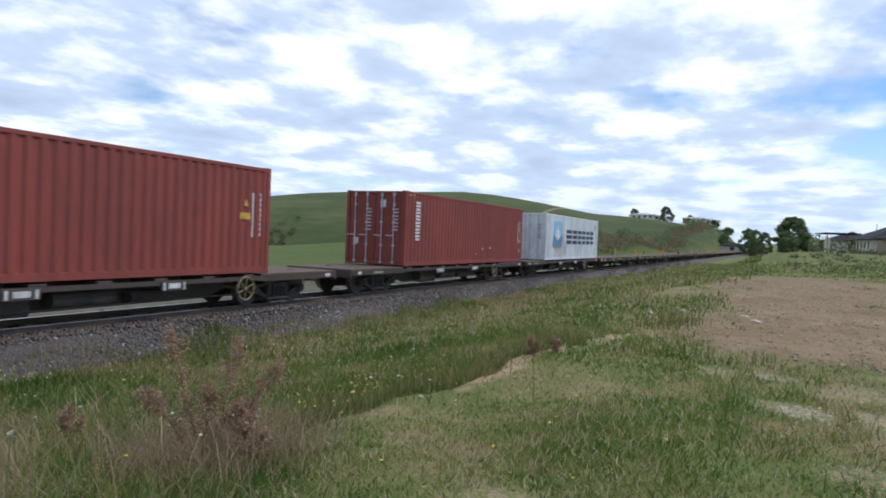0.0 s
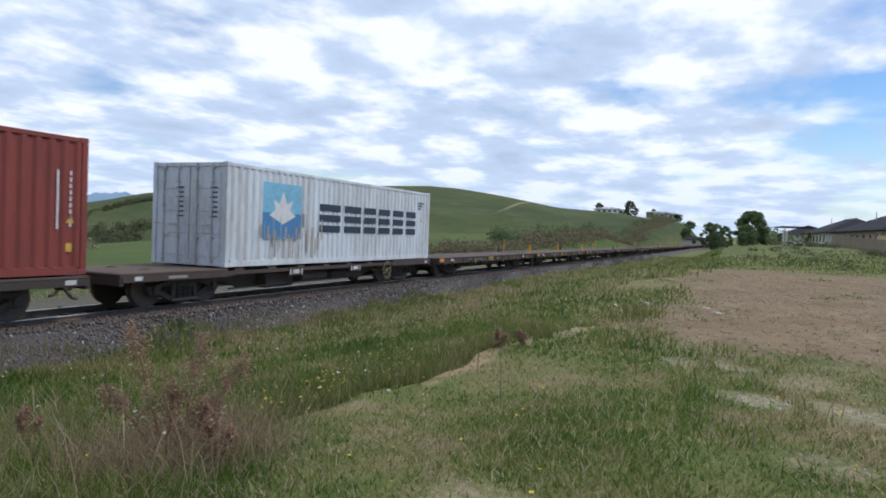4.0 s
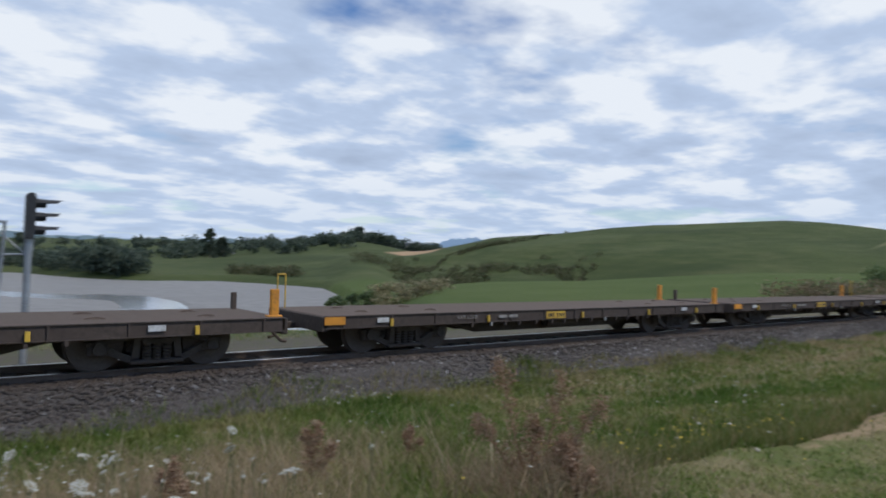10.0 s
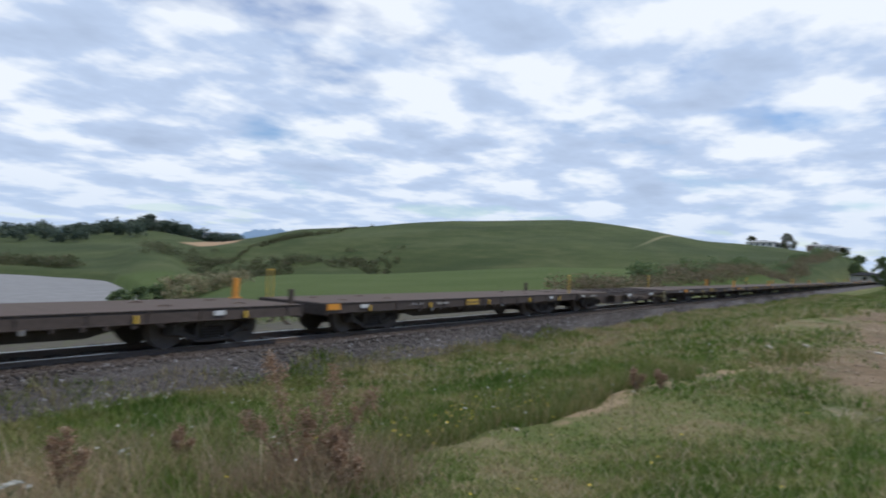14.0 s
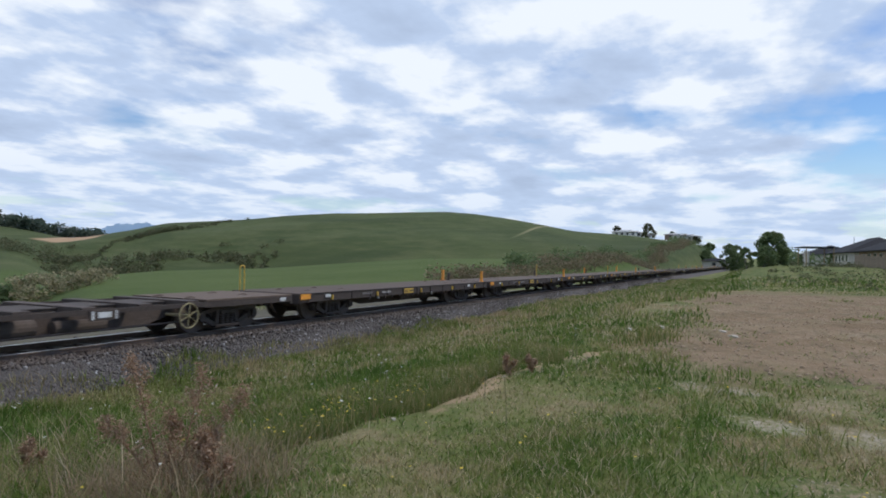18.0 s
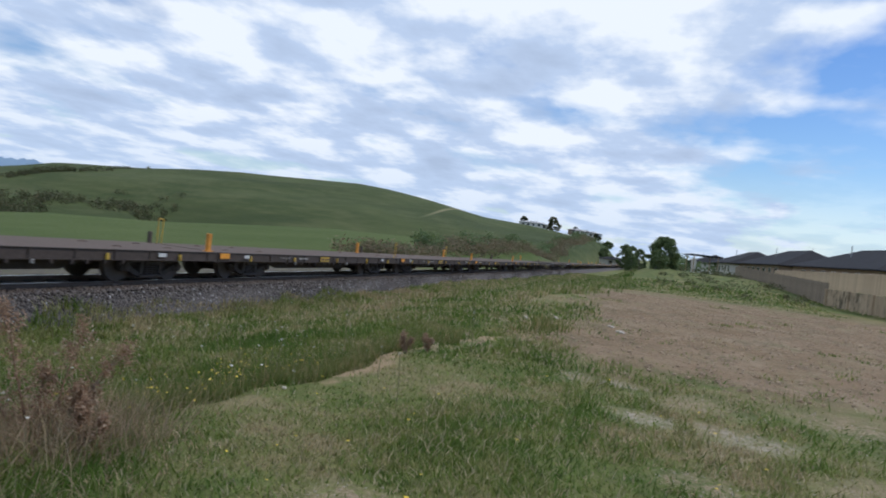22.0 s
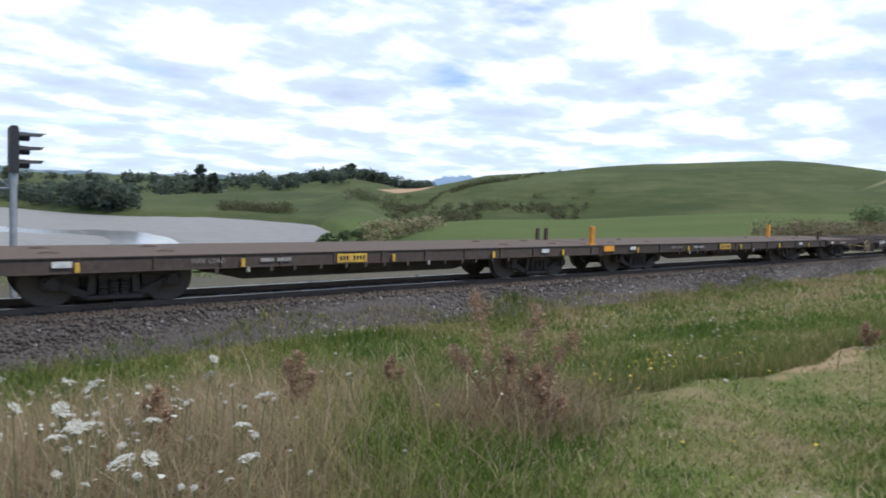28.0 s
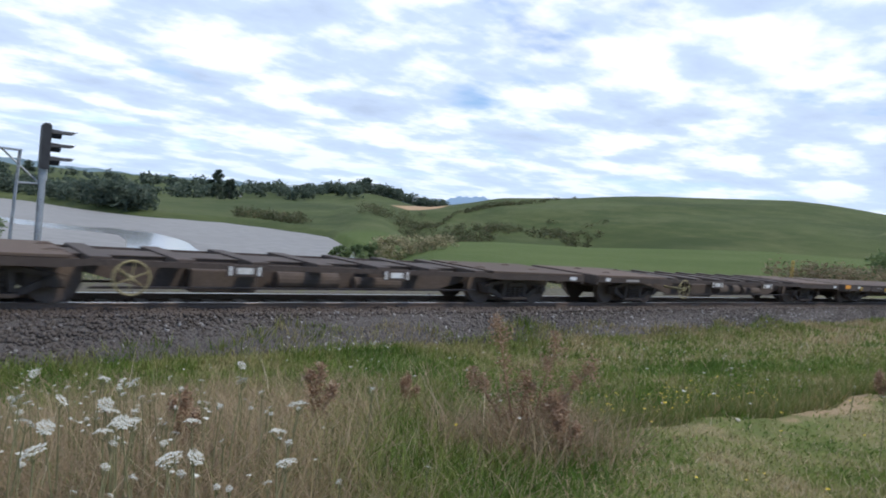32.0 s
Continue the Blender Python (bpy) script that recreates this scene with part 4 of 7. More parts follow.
def spine_wagon(wheel_x):
    """Longer container wagon: boarded ends, open middle with cross bearers, a brake handwheel."""
    w = thing("spine_wagon", "long sooty container wagon with a pale brake handwheel", "wagon", group="goods train")
    w["long"] = 1
    half = IH_LEN / 2
    for s in (-1, 1):
        bm = bmesh.new()
        box(bm, min(s * half, s * (half - 3.1)), max(s * half, s * (half - 3.1)), -BODY_Y, BODY_Y, DECK_Z - 0.05, DECK_Z, 0.006)
        part("end_deck", bm, DECK_TOP, w, "weathered chequer-plate end deck")
        boxed("headstock", WAGON_BROWN, w, s * half - 0.05, s * half + 0.05, -BODY_Y, BODY_Y, DECK_Z - 0.26, DECK_Z - 0.01, bevel=0.012)
        bm = bmesh.new()
        y = s * BODY_Y
        prism(bm, [(-half, DECK_Z - 0.055), (half, DECK_Z - 0.055), (half, DECK_Z - 0.19), (half - 3.0, DECK_Z - 0.19), (half - 3.4, DECK_Z - 0.15), (-half + 3.4, DECK_Z - 0.15), (-half + 3.0, DECK_Z - 0.19), (-half, DECK_Z - 0.19)], y - 0.02, y + 0.02)
        part("side_sill", bm, WAGON_BROWN, w)
        add_bogie(w, s * 5.35)
        add_coupler(w, s)
    bm = bmesh.new()
    for y in (-0.45, 0.45):
        prism(bm, [(-half + 0.1, 0.77), (half - 0.1, 0.77), (half - 0.1, 0.60), (4.2, 0.54), (3.1, 0.25), (-3.1, 0.25), (-4.2, 0.54), (-half + 0.1, 0.60)], y - 0.04, y + 0.04)
    part("centre_sill", bm, DARK_STEEL, w)
    boxed("spine_top", WAGON_BROWN, w, -4.3, 4.3, -0.52, 0.52, 0.772, 0.79)
    for k in range(7):
        x = -3.9 + k * 1.3
        boxed("cross_bearer", WAGON_BROWN, w, x - 0.16, x + 0.16, -BODY_Y, BODY_Y, DECK_Z - 0.13, DECK_Z - 0.006, bevel=0.01)
    for x in (-1.6, 1.6):
        bracket = boxed("tag_bracket", WAGON_BROWN, w, x - 0.33, x + 0.33, -BODY_Y - 0.05, -BODY_Y - 0.022, DECK_Z - 0.27, DECK_Z - 0.07, bevel=0.006)
        boxed("white_tag", WHITE_TAG, bracket, x - 0.15, x + 0.15, -BODY_Y - 0.058, -BODY_Y - 0.051, DECK_Z - 0.22, DECK_Z - 0.11, label="small white tag")
        for dx in (-0.26, 0.26):
            boxed("white_stripe", WHITE_TAG, bracket, x + dx - 0.025, x + dx + 0.025, -BODY_Y - 0.058, -BODY_Y - 0.051, DECK_Z - 0.25, DECK_Z - 0.09)
    boxed("white_tag", WHITE_TAG, w, half - 0.5, half - 0.27, -BODY_Y - 0.03, -BODY_Y - 0.021, DECK_Z - 0.16, DECK_Z - 0.07, label="small white tag")
    boxed("white_tag", WHITE_TAG, w, -half + 0.3, -half + 0.5, -BODY_Y - 0.03, -BODY_Y - 0.021, DECK_Z - 0.16, DECK_Z - 0.07, label="small white tag")
    # handwheel with spokes
    bm = bmesh.new()
    c = Vector((wheel_x, -BODY_Y - 0.06, 0.50))
    ring(bm, c, 0.275, 0.019)
    for k in range(6):
        a = k * 2 * math.pi / 6 + 0.4
        rod(bm, c, c + Vector((0.272 * math.cos(a), 0, 0.272 * math.sin(a))), 0.011, 6)
    rod(bm, c + Vector((0, -0.03, 0)), c + Vector((0, 0.7, 0)), 0.035, 8)
    part("handwheel", bm, WHEEL_PAINT, w, "pale yellow spoked brake handwheel")
    bm = bmesh.new()
    rod(bm, (-0.8, -0.75, 0.46), (0.5, -0.75, 0.46), 0.16, 14)
    part("air_tank", bm, DARK_STEEL, w)
    bm = bmesh.new()
    rod(bm, (0.9, -0.72, 0.42), (2.0, -0.72, 0.42), 0.13, 12)
    part("brake_cylinder", bm, DARK_STEEL, w)
    boxed("gear_box", DARK_STEEL, w, -2.4, -1.2, -0.85, -0.50, 0.22, 0.62, bevel=0.02)
    for y in (-0.95, -0.2):
        bm = bmesh.new()
        rod(bm, (-4.0, y, 0.30), (4.0, y, 0.34), 0.022, 6)
        part("brake_rod", bm, DARK_STEEL, w)
    boxed("lettering_bar", PALE_INK, w, -half + 1.2, -half + 1.75, -BODY_Y - 0.0235, -BODY_Y - 0.0205, DECK_Z - 0.155, DECK_Z - 0.09, label="faded pale bar of lettering")
    return w


RED_PAINT = worn("faded_red_container_paint", (0.262, 0.052, 0.036), (0.215, 0.043, 0.031), (0.14, 0.040, 0.030), 0.9, 9, 0.7, 0, 0.12, 0.003, 0.0, 0.35, (1, 1, 0.35))
OFF_WHITE = worn("weathered_white_container_paint", (0.70, 0.73, 0.74), (0.61, 0.64, 0.65), (0.36, 0.26, 0.18), 1.1, 8, 0.65, 0, 0.12, 0.003, 0.0, 0.35, (1.5, 1, 0.35))
RUST_STAIN = worn("rust_streaks", (0.42, 0.36, 0.30), (0.36, 0.29, 0.22), (0.52, 0.50, 0.47), 4, 20, 0.8)
NAVY = worn("dark_navy_lettering", (0.022, 0.034, 0.055), (0.03, 0.043, 0.066), None, 5, 20, 0.6)
DEEP_BLUE = worn("deep_blue_emblem", (0.05, 0.24, 0.47), (0.06, 0.20, 0.40), (0.22, 0.2, 0.18), 3, 12, 0.6)
SKY_BLUE = worn("light_blue_emblem", (0.22, 0.52, 0.68), (0.19, 0.46, 0.62), (0.25, 0.3, 0.33), 3, 12, 0.6)
GALVANISED = worn("galvanised_steel", (0.42, 0.44, 0.45), (0.34, 0.36, 0.37), (0.22, 0.22, 0.22), 4, 22, 0.5, 0.6, 0.1)
LOCK_STEEL = worn("pale_galvanised_rod", (0.60, 0.60, 0.58), (0.50, 0.50, 0.48), (0.34, 0.30, 0.27), 4, 22, 0.6, 0.1, 0.1)
CLEAN_WHITE = worn("white_lettering", (0.72, 0.70, 0.68), (0.62, 0.60, 0.58), None, 5, 20, 0.6)
C_LEN, C_W, C_H, C_Z = 11.65, 2.44, 2.60, 0.855


def corrugated(x0, x1, z0, z1, y, depth, pitch, out):
    """A folded wall along x; out is -1 or +1, the side that it faces."""
    n = int(round((x1 - x0) / pitch))
    pitch = (x1 - x0) / n
    xs = []
    for i in range(n):
        a = x0 + i * pitch
        xs += [(a, 0), (a + pitch * 0.25, 0), (a + pitch * 0.5, 1), (a + pitch * 0.75, 1)]
    xs.append((x1, 0))
    verts = []
    for x, d in xs:
        yy = y - out * depth * (1 - d)
        verts += [(x, yy, z0), (x, yy, z1)]
    faces = [(2 * i, 2 * i + 2, 2 * i + 3, 2 * i + 1) for i in range(len(xs) - 1)]
    if out > 0:
        faces = [f[::-1] for f in faces]
    return verts, faces


def container(paint, label, steel, ink):
    """A 40-foot container with folded walls, rails, posts, castings and a pair of doors at its -x end."""
    c = thing("shipping_container", label, "shipping container", group="goods train")
    h = C_LEN / 2
    z0, z1 = 0.0, C_H
    for s in (-1, 1):
        v, f = corrugated(-h + 0.1, h - 0.1, z0 + 0.14, z1 - 0.09, s * C_W / 2, 0.036, 0.265, s)
        me = mesh_of("side_panel", v, f, paint)
        part("side_panel", me, None, c)
        boxed("bottom_rail", steel, c, -h + 0.17, h - 0.17, *sorted((s * C_W / 2, s * (C_W / 2 - 0.06))), z0 + 0.01, z0 + 0.16, bevel=0.006)
        boxed("top_rail", paint, c, -h + 0.17, h - 0.17, *sorted((s * C_W / 2, s * (C_W / 2 - 0.06))), z1 - 0.10, z1 - 0.015, bevel=0.006)
        for e in (-1, 1):
            boxed("corner_post", paint, c, *sorted((e * h, e * (h - 0.13))), *sorted((s * C_W / 2, s * (C_W / 2 - 0.13))), z0 + 0.118, z1 - 0.118, bevel=0.008)
            for z in (z0, z1 - 0.118):
                boxed("corner_casting", steel, c, *sorted((e * (h + 0.004), e * (h - 0.178))), *sorted((s * (C_W / 2 + 0.004), s * (C_W / 2 - 0.162))), z, z + 0.118, bevel=0.014)
    v, f = corrugated(-h + 0.1, h - 0.1, -C_W / 2 + 0.05, C_W / 2 - 0.05, 0, 0.02, 0.42, 1)
    me = mesh_of("roof", [(x, z, z1 - 0.03 + y) for x, y, z in v], [q[::-1] for q in f], paint)
    part("roof", me, None, c)
    v, f = corrugated(-C_W / 2 + 0.12, C_W / 2 - 0.12, z0 + 0.14, z1 - 0.09, 0, 0.04, 0.27, 1)
    me = mesh_of("end_wall", [(h - 0.02 + y, -x, z) for x, y, z in v], f, paint)
    part("end_wall", me, None, c)
    boxed("floor", steel, c, -h + 0.1, h - 0.1, -C_W / 2 + 0.06, C_W / 2 - 0.06, z0 + 0.06, z0 + 0.13)
    for z, k in ((z0 + 0.02, 0.13), (z1 - 0.12, 0.10)):
        boxed("door_sill" if z < 1 else "door_header", paint, c, -h + 0.005, -h + 0.10, -C_W / 2 + 0.17, C_W / 2 - 0.17, z, z + k, bevel=0.006)
    for s in (-1, 1):
        y0, y1 = sorted((s * 0.012, s * (C_W / 2 - 0.135)))
        bm = bmesh.new()
        box(bm, -h + 0.03, -h + 0.07, y0, y1, z0 + 0.155, z1 - 0.125, 0.006)
        for k in range(4):
            za = z0 + 0.25 + k * 0.56
            box(bm, -h + 0.012, -h + 0.031, y0 + 0.08, y1 - 0.08, za, za + 0.42, 0.008)
        door = part("door", bm, paint, c)
        for q in (0.30, 0.76):
            y = y0 + (y1 - y0) * q
            bm = bmesh.new()
            rod(bm, (-h - 0.015, y, z0 + 0.06), (-h - 0.015, y, z1 - 0.05), 0.019, 8)
            for z in (0.12, 0.7, 1.5, 2.1, 2.45):
                box(bm, -h - 0.038, -h + 0.03, y - 0.05, y + 0.05, z - 0.03, z + 0.03, 0.006)
            part("lock_rod", bm, LOCK_STEEL, door, "pale galvanised locking rod")
            boxed("door_handle", LOCK_STEEL, door, -h - 0.045, -h - 0.028, y - 0.02, y + 0.30, 1.02, 1.055, bevel=0.004)
        for k in range(7):
            z = 1.22 + k * 0.12
            boxed("lettering_bar", ink, door, -h + 0.006, -h + 0.0115, y0 + 0.16, y0 + 0.16 + (0.16 if k % 2 else 0.24), z, z + 0.035)
        boxed("sticker", CLEAN_WHITE, door, -h + 0.004, -h + 0.0112, y1 - 0.40, y1 - 0.20, 0.72 if s > 0 else 2.02, 0.94 if s > 0 else 2.28, label="white sticker")
    return c


def flat_mark(c, name, material, x0, x1, z0, z1, label=""):
    """A painted mark on the -y wall."""
    boxed(name, material, c, x0, x1, -C_W / 2 - 0.003, -C_W / 2 - 0.0005, z0, z1, label=label)


def triangle_mark(c, x, z, size):
    bm = bmesh.new()
    prism(bm, [(x - size / 2, z), (x + size / 2, z), (x, z + size)], -C_W / 2 - 0.003, -C_W / 2 - 0.0005)
    part("warning_triangle", bm, YELLOW, c, "yellow warning triangle")


def letter_block(c, x0, x1, z0, z1, material):
    """Three plain bars that fill the room of one big letter."""
    h = z1 - z0
    for k in range(3):
        boxed("mark_bar", material, c, x0, x1, -C_W / 2 - 0.004, -C_W / 2 - 0.0005, z0 + h * 0.375 * k, z0 + h * (0.375 * k + 0.25))


def red_container(column):
    c = container(RED_PAINT, "faded red corrugated shipping container on a wagon" if not column else "red corrugated shipping container with a white column of marks", RED_PAINT, CLEAN_WHITE)
    h = C_LEN / 2
    if column:
        for k in range(6):
            z = 2.26 - k * 0.235
            for z0, z1 in ((z - 0.185, z - 0.115), (z - 0.075, z)):
                boxed("mark_bar", CLEAN_WHITE, c, -h + 0.72, -h + 1.04, -C_W / 2 - 0.004, -C_W / 2 - 0.0005, z0, z1)
    for x in (h - 0.62, h - 0.36):
        for k in range(9):
            z = 1.95 - k * 0.12
            flat_mark(c, "lettering_bar", CLEAN_WHITE, x - 0.02, x + 0.02, z - 0.08 if x > h - 0.5 else z - 0.12, z)
    triangle_mark(c, h - 0.85 if not column else h - 0.36, 1.62 if not column else 0.98, 0.16)
    flat_mark(c, "yellow_label", YELLOW, h - 1.04 if not column else h - 0.44, h - 0.70 if not column else h - 0.32, 1.30 if not column else 0.44, 1.46 if not column else 0.60, "yellow label")
    if column:
        flat_mark(c, "white_scuff", CLEAN_WHITE, 0.9, 0.98, 0.58, 0.64, "small white scuff")
        flat_mark(c, "white_scuff", CLEAN_WHITE, 1.7, 1.76, 0.62, 0.70, "small white scuff")
        flat_mark(c, "white_scuff", CLEAN_WHITE, 0.2, 0.25, 0.40, 0.44, "small white scuff")
    for k in range(5):
        flat_mark(c, "hazard_stripe", YELLOW, -h + 0.22 + k * 0.09, -h + 0.265 + k * 0.09, C_H - 0.16, C_H - 0.10)
    return c


def white_container():
    c = container(OFF_WHITE, "weathered off-white corrugated shipping container with big navy marks", OFF_WHITE, NAVY)
    h = C_LEN / 2
    emblem = boxed("blue_emblem", SKY_BLUE, c, -h + 1.35, -h + 3.05, -C_W / 2 - 0.003, -C_W / 2 - 0.0005, 0.72, 2.22, label="light blue square with a plain white shape")
    boxed("blue_lower_half", DEEP_BLUE, emblem, -h + 1.35, -h + 3.05, -C_W / 2 - 0.0045, -C_W / 2 - 0.0032, 0.72, 1.42, label="deeper blue lower half")
    bm = bmesh.new()
    prism(bm, [(-h + 1.62, 1.35), (-h + 2.2, 1.12), (-h + 2.78, 1.35), (-h + 2.52, 1.50), (-h + 2.62, 1.78), (-h + 2.36, 1.66), (-h + 2.2, 2.02), (-h + 2.04, 1.66), (-h + 1.78, 1.78), (-h + 1.88, 1.50)], -C_W / 2 - 0.0075, -C_W / 2 - 0.0048)
    part("white_shape", bm, CLEAN_WHITE, emblem, "plain white shape")
    rng = random.Random(9)
    for k in range(26):
        xs = -h + 1.2 + k * 0.115 + rng.uniform(-0.04, 0.04)
        z1 = rng.uniform(0.75, 1.45)
        boxed("rust_streak", RUST_STAIN, c, xs, xs + rng.uniform(0.02, 0.07), -C_W / 2 - 0.0095, -C_W / 2 - 0.0085, max(0.17, z1 - rng.uniform(0.3, 0.9)), z1, label="brown rust streak")
    x = h - 7.75
    widths = (1.25, 1.12, 0.86, 0.90, 0.92, 0.90)
    for k, w in enumerate(widths):
        letter_block(c, x + 0.05, x + w - 0.05, 0.93, 1.78, NAVY)
        x += w + 0.12
    for k in range(3):
        for j in range(4 - k):
            flat_mark(c, "lettering_bar", NAVY, h - 1.05 + j * 0.13, h - 0.96 + j * 0.13, 2.12 - k * 0.11, 2.19 - k * 0.11)
    triangle_mark(c, h - 0.72, 1.42, 0.17)
    return c


# ---- trees, shrubs and woods ----
BARK = worn("grey_brown_bark", (0.22, 0.19, 0.16), (0.33, 0.29, 0.25), (0.11, 0.09, 0.075), 2, 14, 0.9, 0, 0.5, 0.02, 0.2, 0.5, (1, 1, 0.3))
GUM_LEAF = leafy("gum_leaves", (0.080, 0.100, 0.048), (0.165, 0.185, 0.088), (0.22, 0.225, 0.11), share=0.14)
WATTLE_LEAF = leafy("wattle_leaves", (0.042, 0.064, 0.034), (0.092, 0.12, 0.058), (0.13, 0.15, 0.075), share=0.12)
BUSH_LEAF = leafy("shrub_leaves", (0.09, 0.135, 0.056), (0.18, 0.235, 0.098), (0.22, 0.265, 0.125))
# haze of distance mixed into this leaf colour, bluer than the near leaves
HAZED_LEAF = leafy("hazed_foliage", (0.062, 0.088, 0.066), (0.105, 0.132, 0.092), (0.135, 0.16, 0.11))
SCRUB_LEAF = leafy("brown_scrub", (0.17, 0.135, 0.082), (0.29, 0.225, 0.14), (0.11, 0.125, 0.055), share=0.3)
OLIVE_LEAF = leafy("olive_scrub", (0.066, 0.080, 0.036), (0.12, 0.13, 0.06), (0.16, 0.14, 0.075), share=0.25)
TAN_PLUME = leafy("tan_tussock", (0.26, 0.225, 0.12), (0.42, 0.37, 0.23), (0.15, 0.16, 0.075), share=0.25)


def leaf_cloud(rng, centres, radii, n, size, flat=0.75, hang=0.0):
    """Small leaf blades round the given centres: arrays of corners and quads."""
    k = rng.randint(0, len(centres), n)
    d = rng.normal(size=(n, 3))
    d /= np.linalg.norm(d, axis=1)[:, None]
    c = np.asarray(centres)[k] + d * np.asarray(radii)[k][:, None] * (0.12 + 1.0 * rng.rand(n) ** 0.62)[:, None] * np.array([1, 1, flat])
    u = rng.normal(size=(n, 3))
    u[:, 2] = u[:, 2] * 0.6 - hang
    u /= np.linalg.norm(u, axis=1)[:, None]
    w = np.cross(u, rng.normal(size=(n, 3)))
    w /= np.linalg.norm(w, axis=1)[:, None]
    s = size * (0.6 + 0.8 * rng.rand(n))[:, None]
    v = np.stack([c - u * s, c + w * s * 0.42, c + u * s, c - w * s * 0.42], 1)
    return v.reshape(-1, 3), np.arange(n * 4).reshape(-1, 4)


def array_mesh(name, verts, quads, material):
    me = bpy.data.meshes.new(name)
    k = quads.shape[1]
    me.vertices.add(len(verts))
    me.vertices.foreach_set("co", np.asarray(verts, np.float32).ravel())
    me.loops.add(quads.size)
    me.loops.foreach_set("vertex_index", quads.astype(np.int32).ravel())
    me.polygons.add(len(quads))
    me.polygons.foreach_set("loop_start", np.arange(0, quads.size, k, dtype=np.int32))
    me.update(calc_edges=True)
    me.validate()
    me.materials.append(material)
    return me


def limb(bm, points, radii, sides=7):
    """A bent tapering limb through the points."""
    loops = []
    for i, (p, r) in enumerate(zip(points, radii)):
        p = Vector(p)
        d = (Vector(points[min(i + 1, len(points) - 1)]) - Vector(points[max(i - 1, 0)])).normalized()
        q = d.to_track_quat("Z", "Y")
        loops.append([bm.verts.new(p + q @ Vector((r * math.cos(2 * math.pi * k / sides), r * math.sin(2 * math.pi * k / sides), 0))) for k in range(sides)])
    for a, b in zip(loops, loops[1:]):
        for k in range(sides):
            bm.faces.new((a[k], a[(k + 1) % sides], b[(k + 1) % sides], b[k]))
    bm.faces.new(loops[-1])


def tree(name, label, x, y, height, spread, seed, leaf, leaves, size, clumps=26, bare=0.3, trunk_r=0.2, z=None, group="", hang=0.3, base=None):
    """A tapered trunk, limbs, and a crown of leaf clumps with gaps and an uneven outline."""
    rng, r = np.random.RandomState(seed), random.Random(seed)
    z0 = float(ground_z(x, y)) if z is None else z
    t = thing(name, label, "tree" if "shrub" not in name and "bush" not in name else "shrub", pose(x, y, z0), group)
    bm = bmesh.new()
    lean = (r.uniform(-0.06, 0.06), r.uniform(-0.06, 0.06))
    spine = [(lean[0] * height * u + 0.12 * math.sin(u * 5 + seed), lean[1] * height * u + 0.12 * math.cos(u * 4 + seed), height * u * 0.9 - 0.15) for u in (0, 0.15, 0.3, 0.5, 0.7, 0.9)]
    limb(bm, spine, [trunk_r, trunk_r * 0.85, trunk_r * 0.72, trunk_r * 0.5, trunk_r * 0.3, trunk_r * 0.08])
    centres, radii = [], []
    for k in range(clumps):
        u = bare + (1 - bare) * (k + 0.5) / clumps
        a = k * 2.4 + r.uniform(-0.5, 0.5)
        wide = spread * math.sin(math.pi * min(0.97, 0.16 + 0.80 * ((u - bare) / (1 - bare + 1e-6)) ** 0.8)) ** 0.7 * r.uniform(0.45, 1.0)
        c = (spine[3][0] + wide * math.cos(a), spine[3][1] + wide * math.sin(a), height * u * 0.97)
        centres.append(c)
        radii.append(spread * (r.uniform(0.20, 0.36) if name == "gum_tree" else r.uniform(0.16, 0.36)))
        j = min(4, 1 + int(u * 4))
        p = Vector(spine[j])
        mid = p.lerp(Vector(c), 0.55) + Vector((0, 0, 0.05 * height))
        limb(bm, [p, mid, Vector(c)], [trunk_r * 0.34 * (1.1 - u * 0.7), trunk_r * 0.2 * (1.1 - u * 0.7), trunk_r * 0.04], 5)
    if name == "gum_tree":
        # slender leaning stems out of one stool
        for k in range(4):
            a = k * 1.7 + seed
            out = Vector((math.cos(a), math.sin(a), 0))
            limb(bm, [out * 0.25 + Vector((0, 0, -0.1)), out * spread * 0.22 + Vector((0, 0, height * 0.26)), out * spread * 0.36 + Vector((0, 0, height * 0.5)), out * spread * 0.5 + Vector((0, 0, height * 0.68))], [0.15, 0.12, 0.085, 0.03])
    part("trunk", bm, BARK, t)
    v, q = leaf_cloud(rng, np.array(centres), np.array(radii), leaves, size, 0.8, hang)
    part("crown", array_mesh("crown", v, q, leaf), None, t)
    return t


def bearing(az, r):
    return r * math.sin(radians(az)), r * math.cos(radians(az))


def grove(name, label, spots, leaf, per, size, seed, category="trees"):
    """A far wood: crowns of leaf clumps, joined. spots: x, y, height, spread."""
    rng = np.random.RandomState(seed)
    vs, n0, qs = [], 0, []
    for x, y, h, s in spots:
        z0 = float(ground_z(x, y))
        m = 7
        cs = np.stack([x + rng.uniform(-0.6, 0.6, m) * s, y + rng.uniform(-0.6, 0.6, m) * s, z0 + h * (0.25 + 0.6 * rng.rand(m))], -1)
        v, q = leaf_cloud(rng, cs, s * rng.uniform(0.35, 0.7, m), per, size * (h / 8.0) ** 0.5, 0.9)
        v[:, 2] = np.maximum(v[:, 2], z0 - 0.3)
        vs.append(v)
        qs.append(q + n0)
        n0 += len(v)
    return raw_mesh(name, np.concatenate(vs), np.concatenate(qs), leaf, label, category)


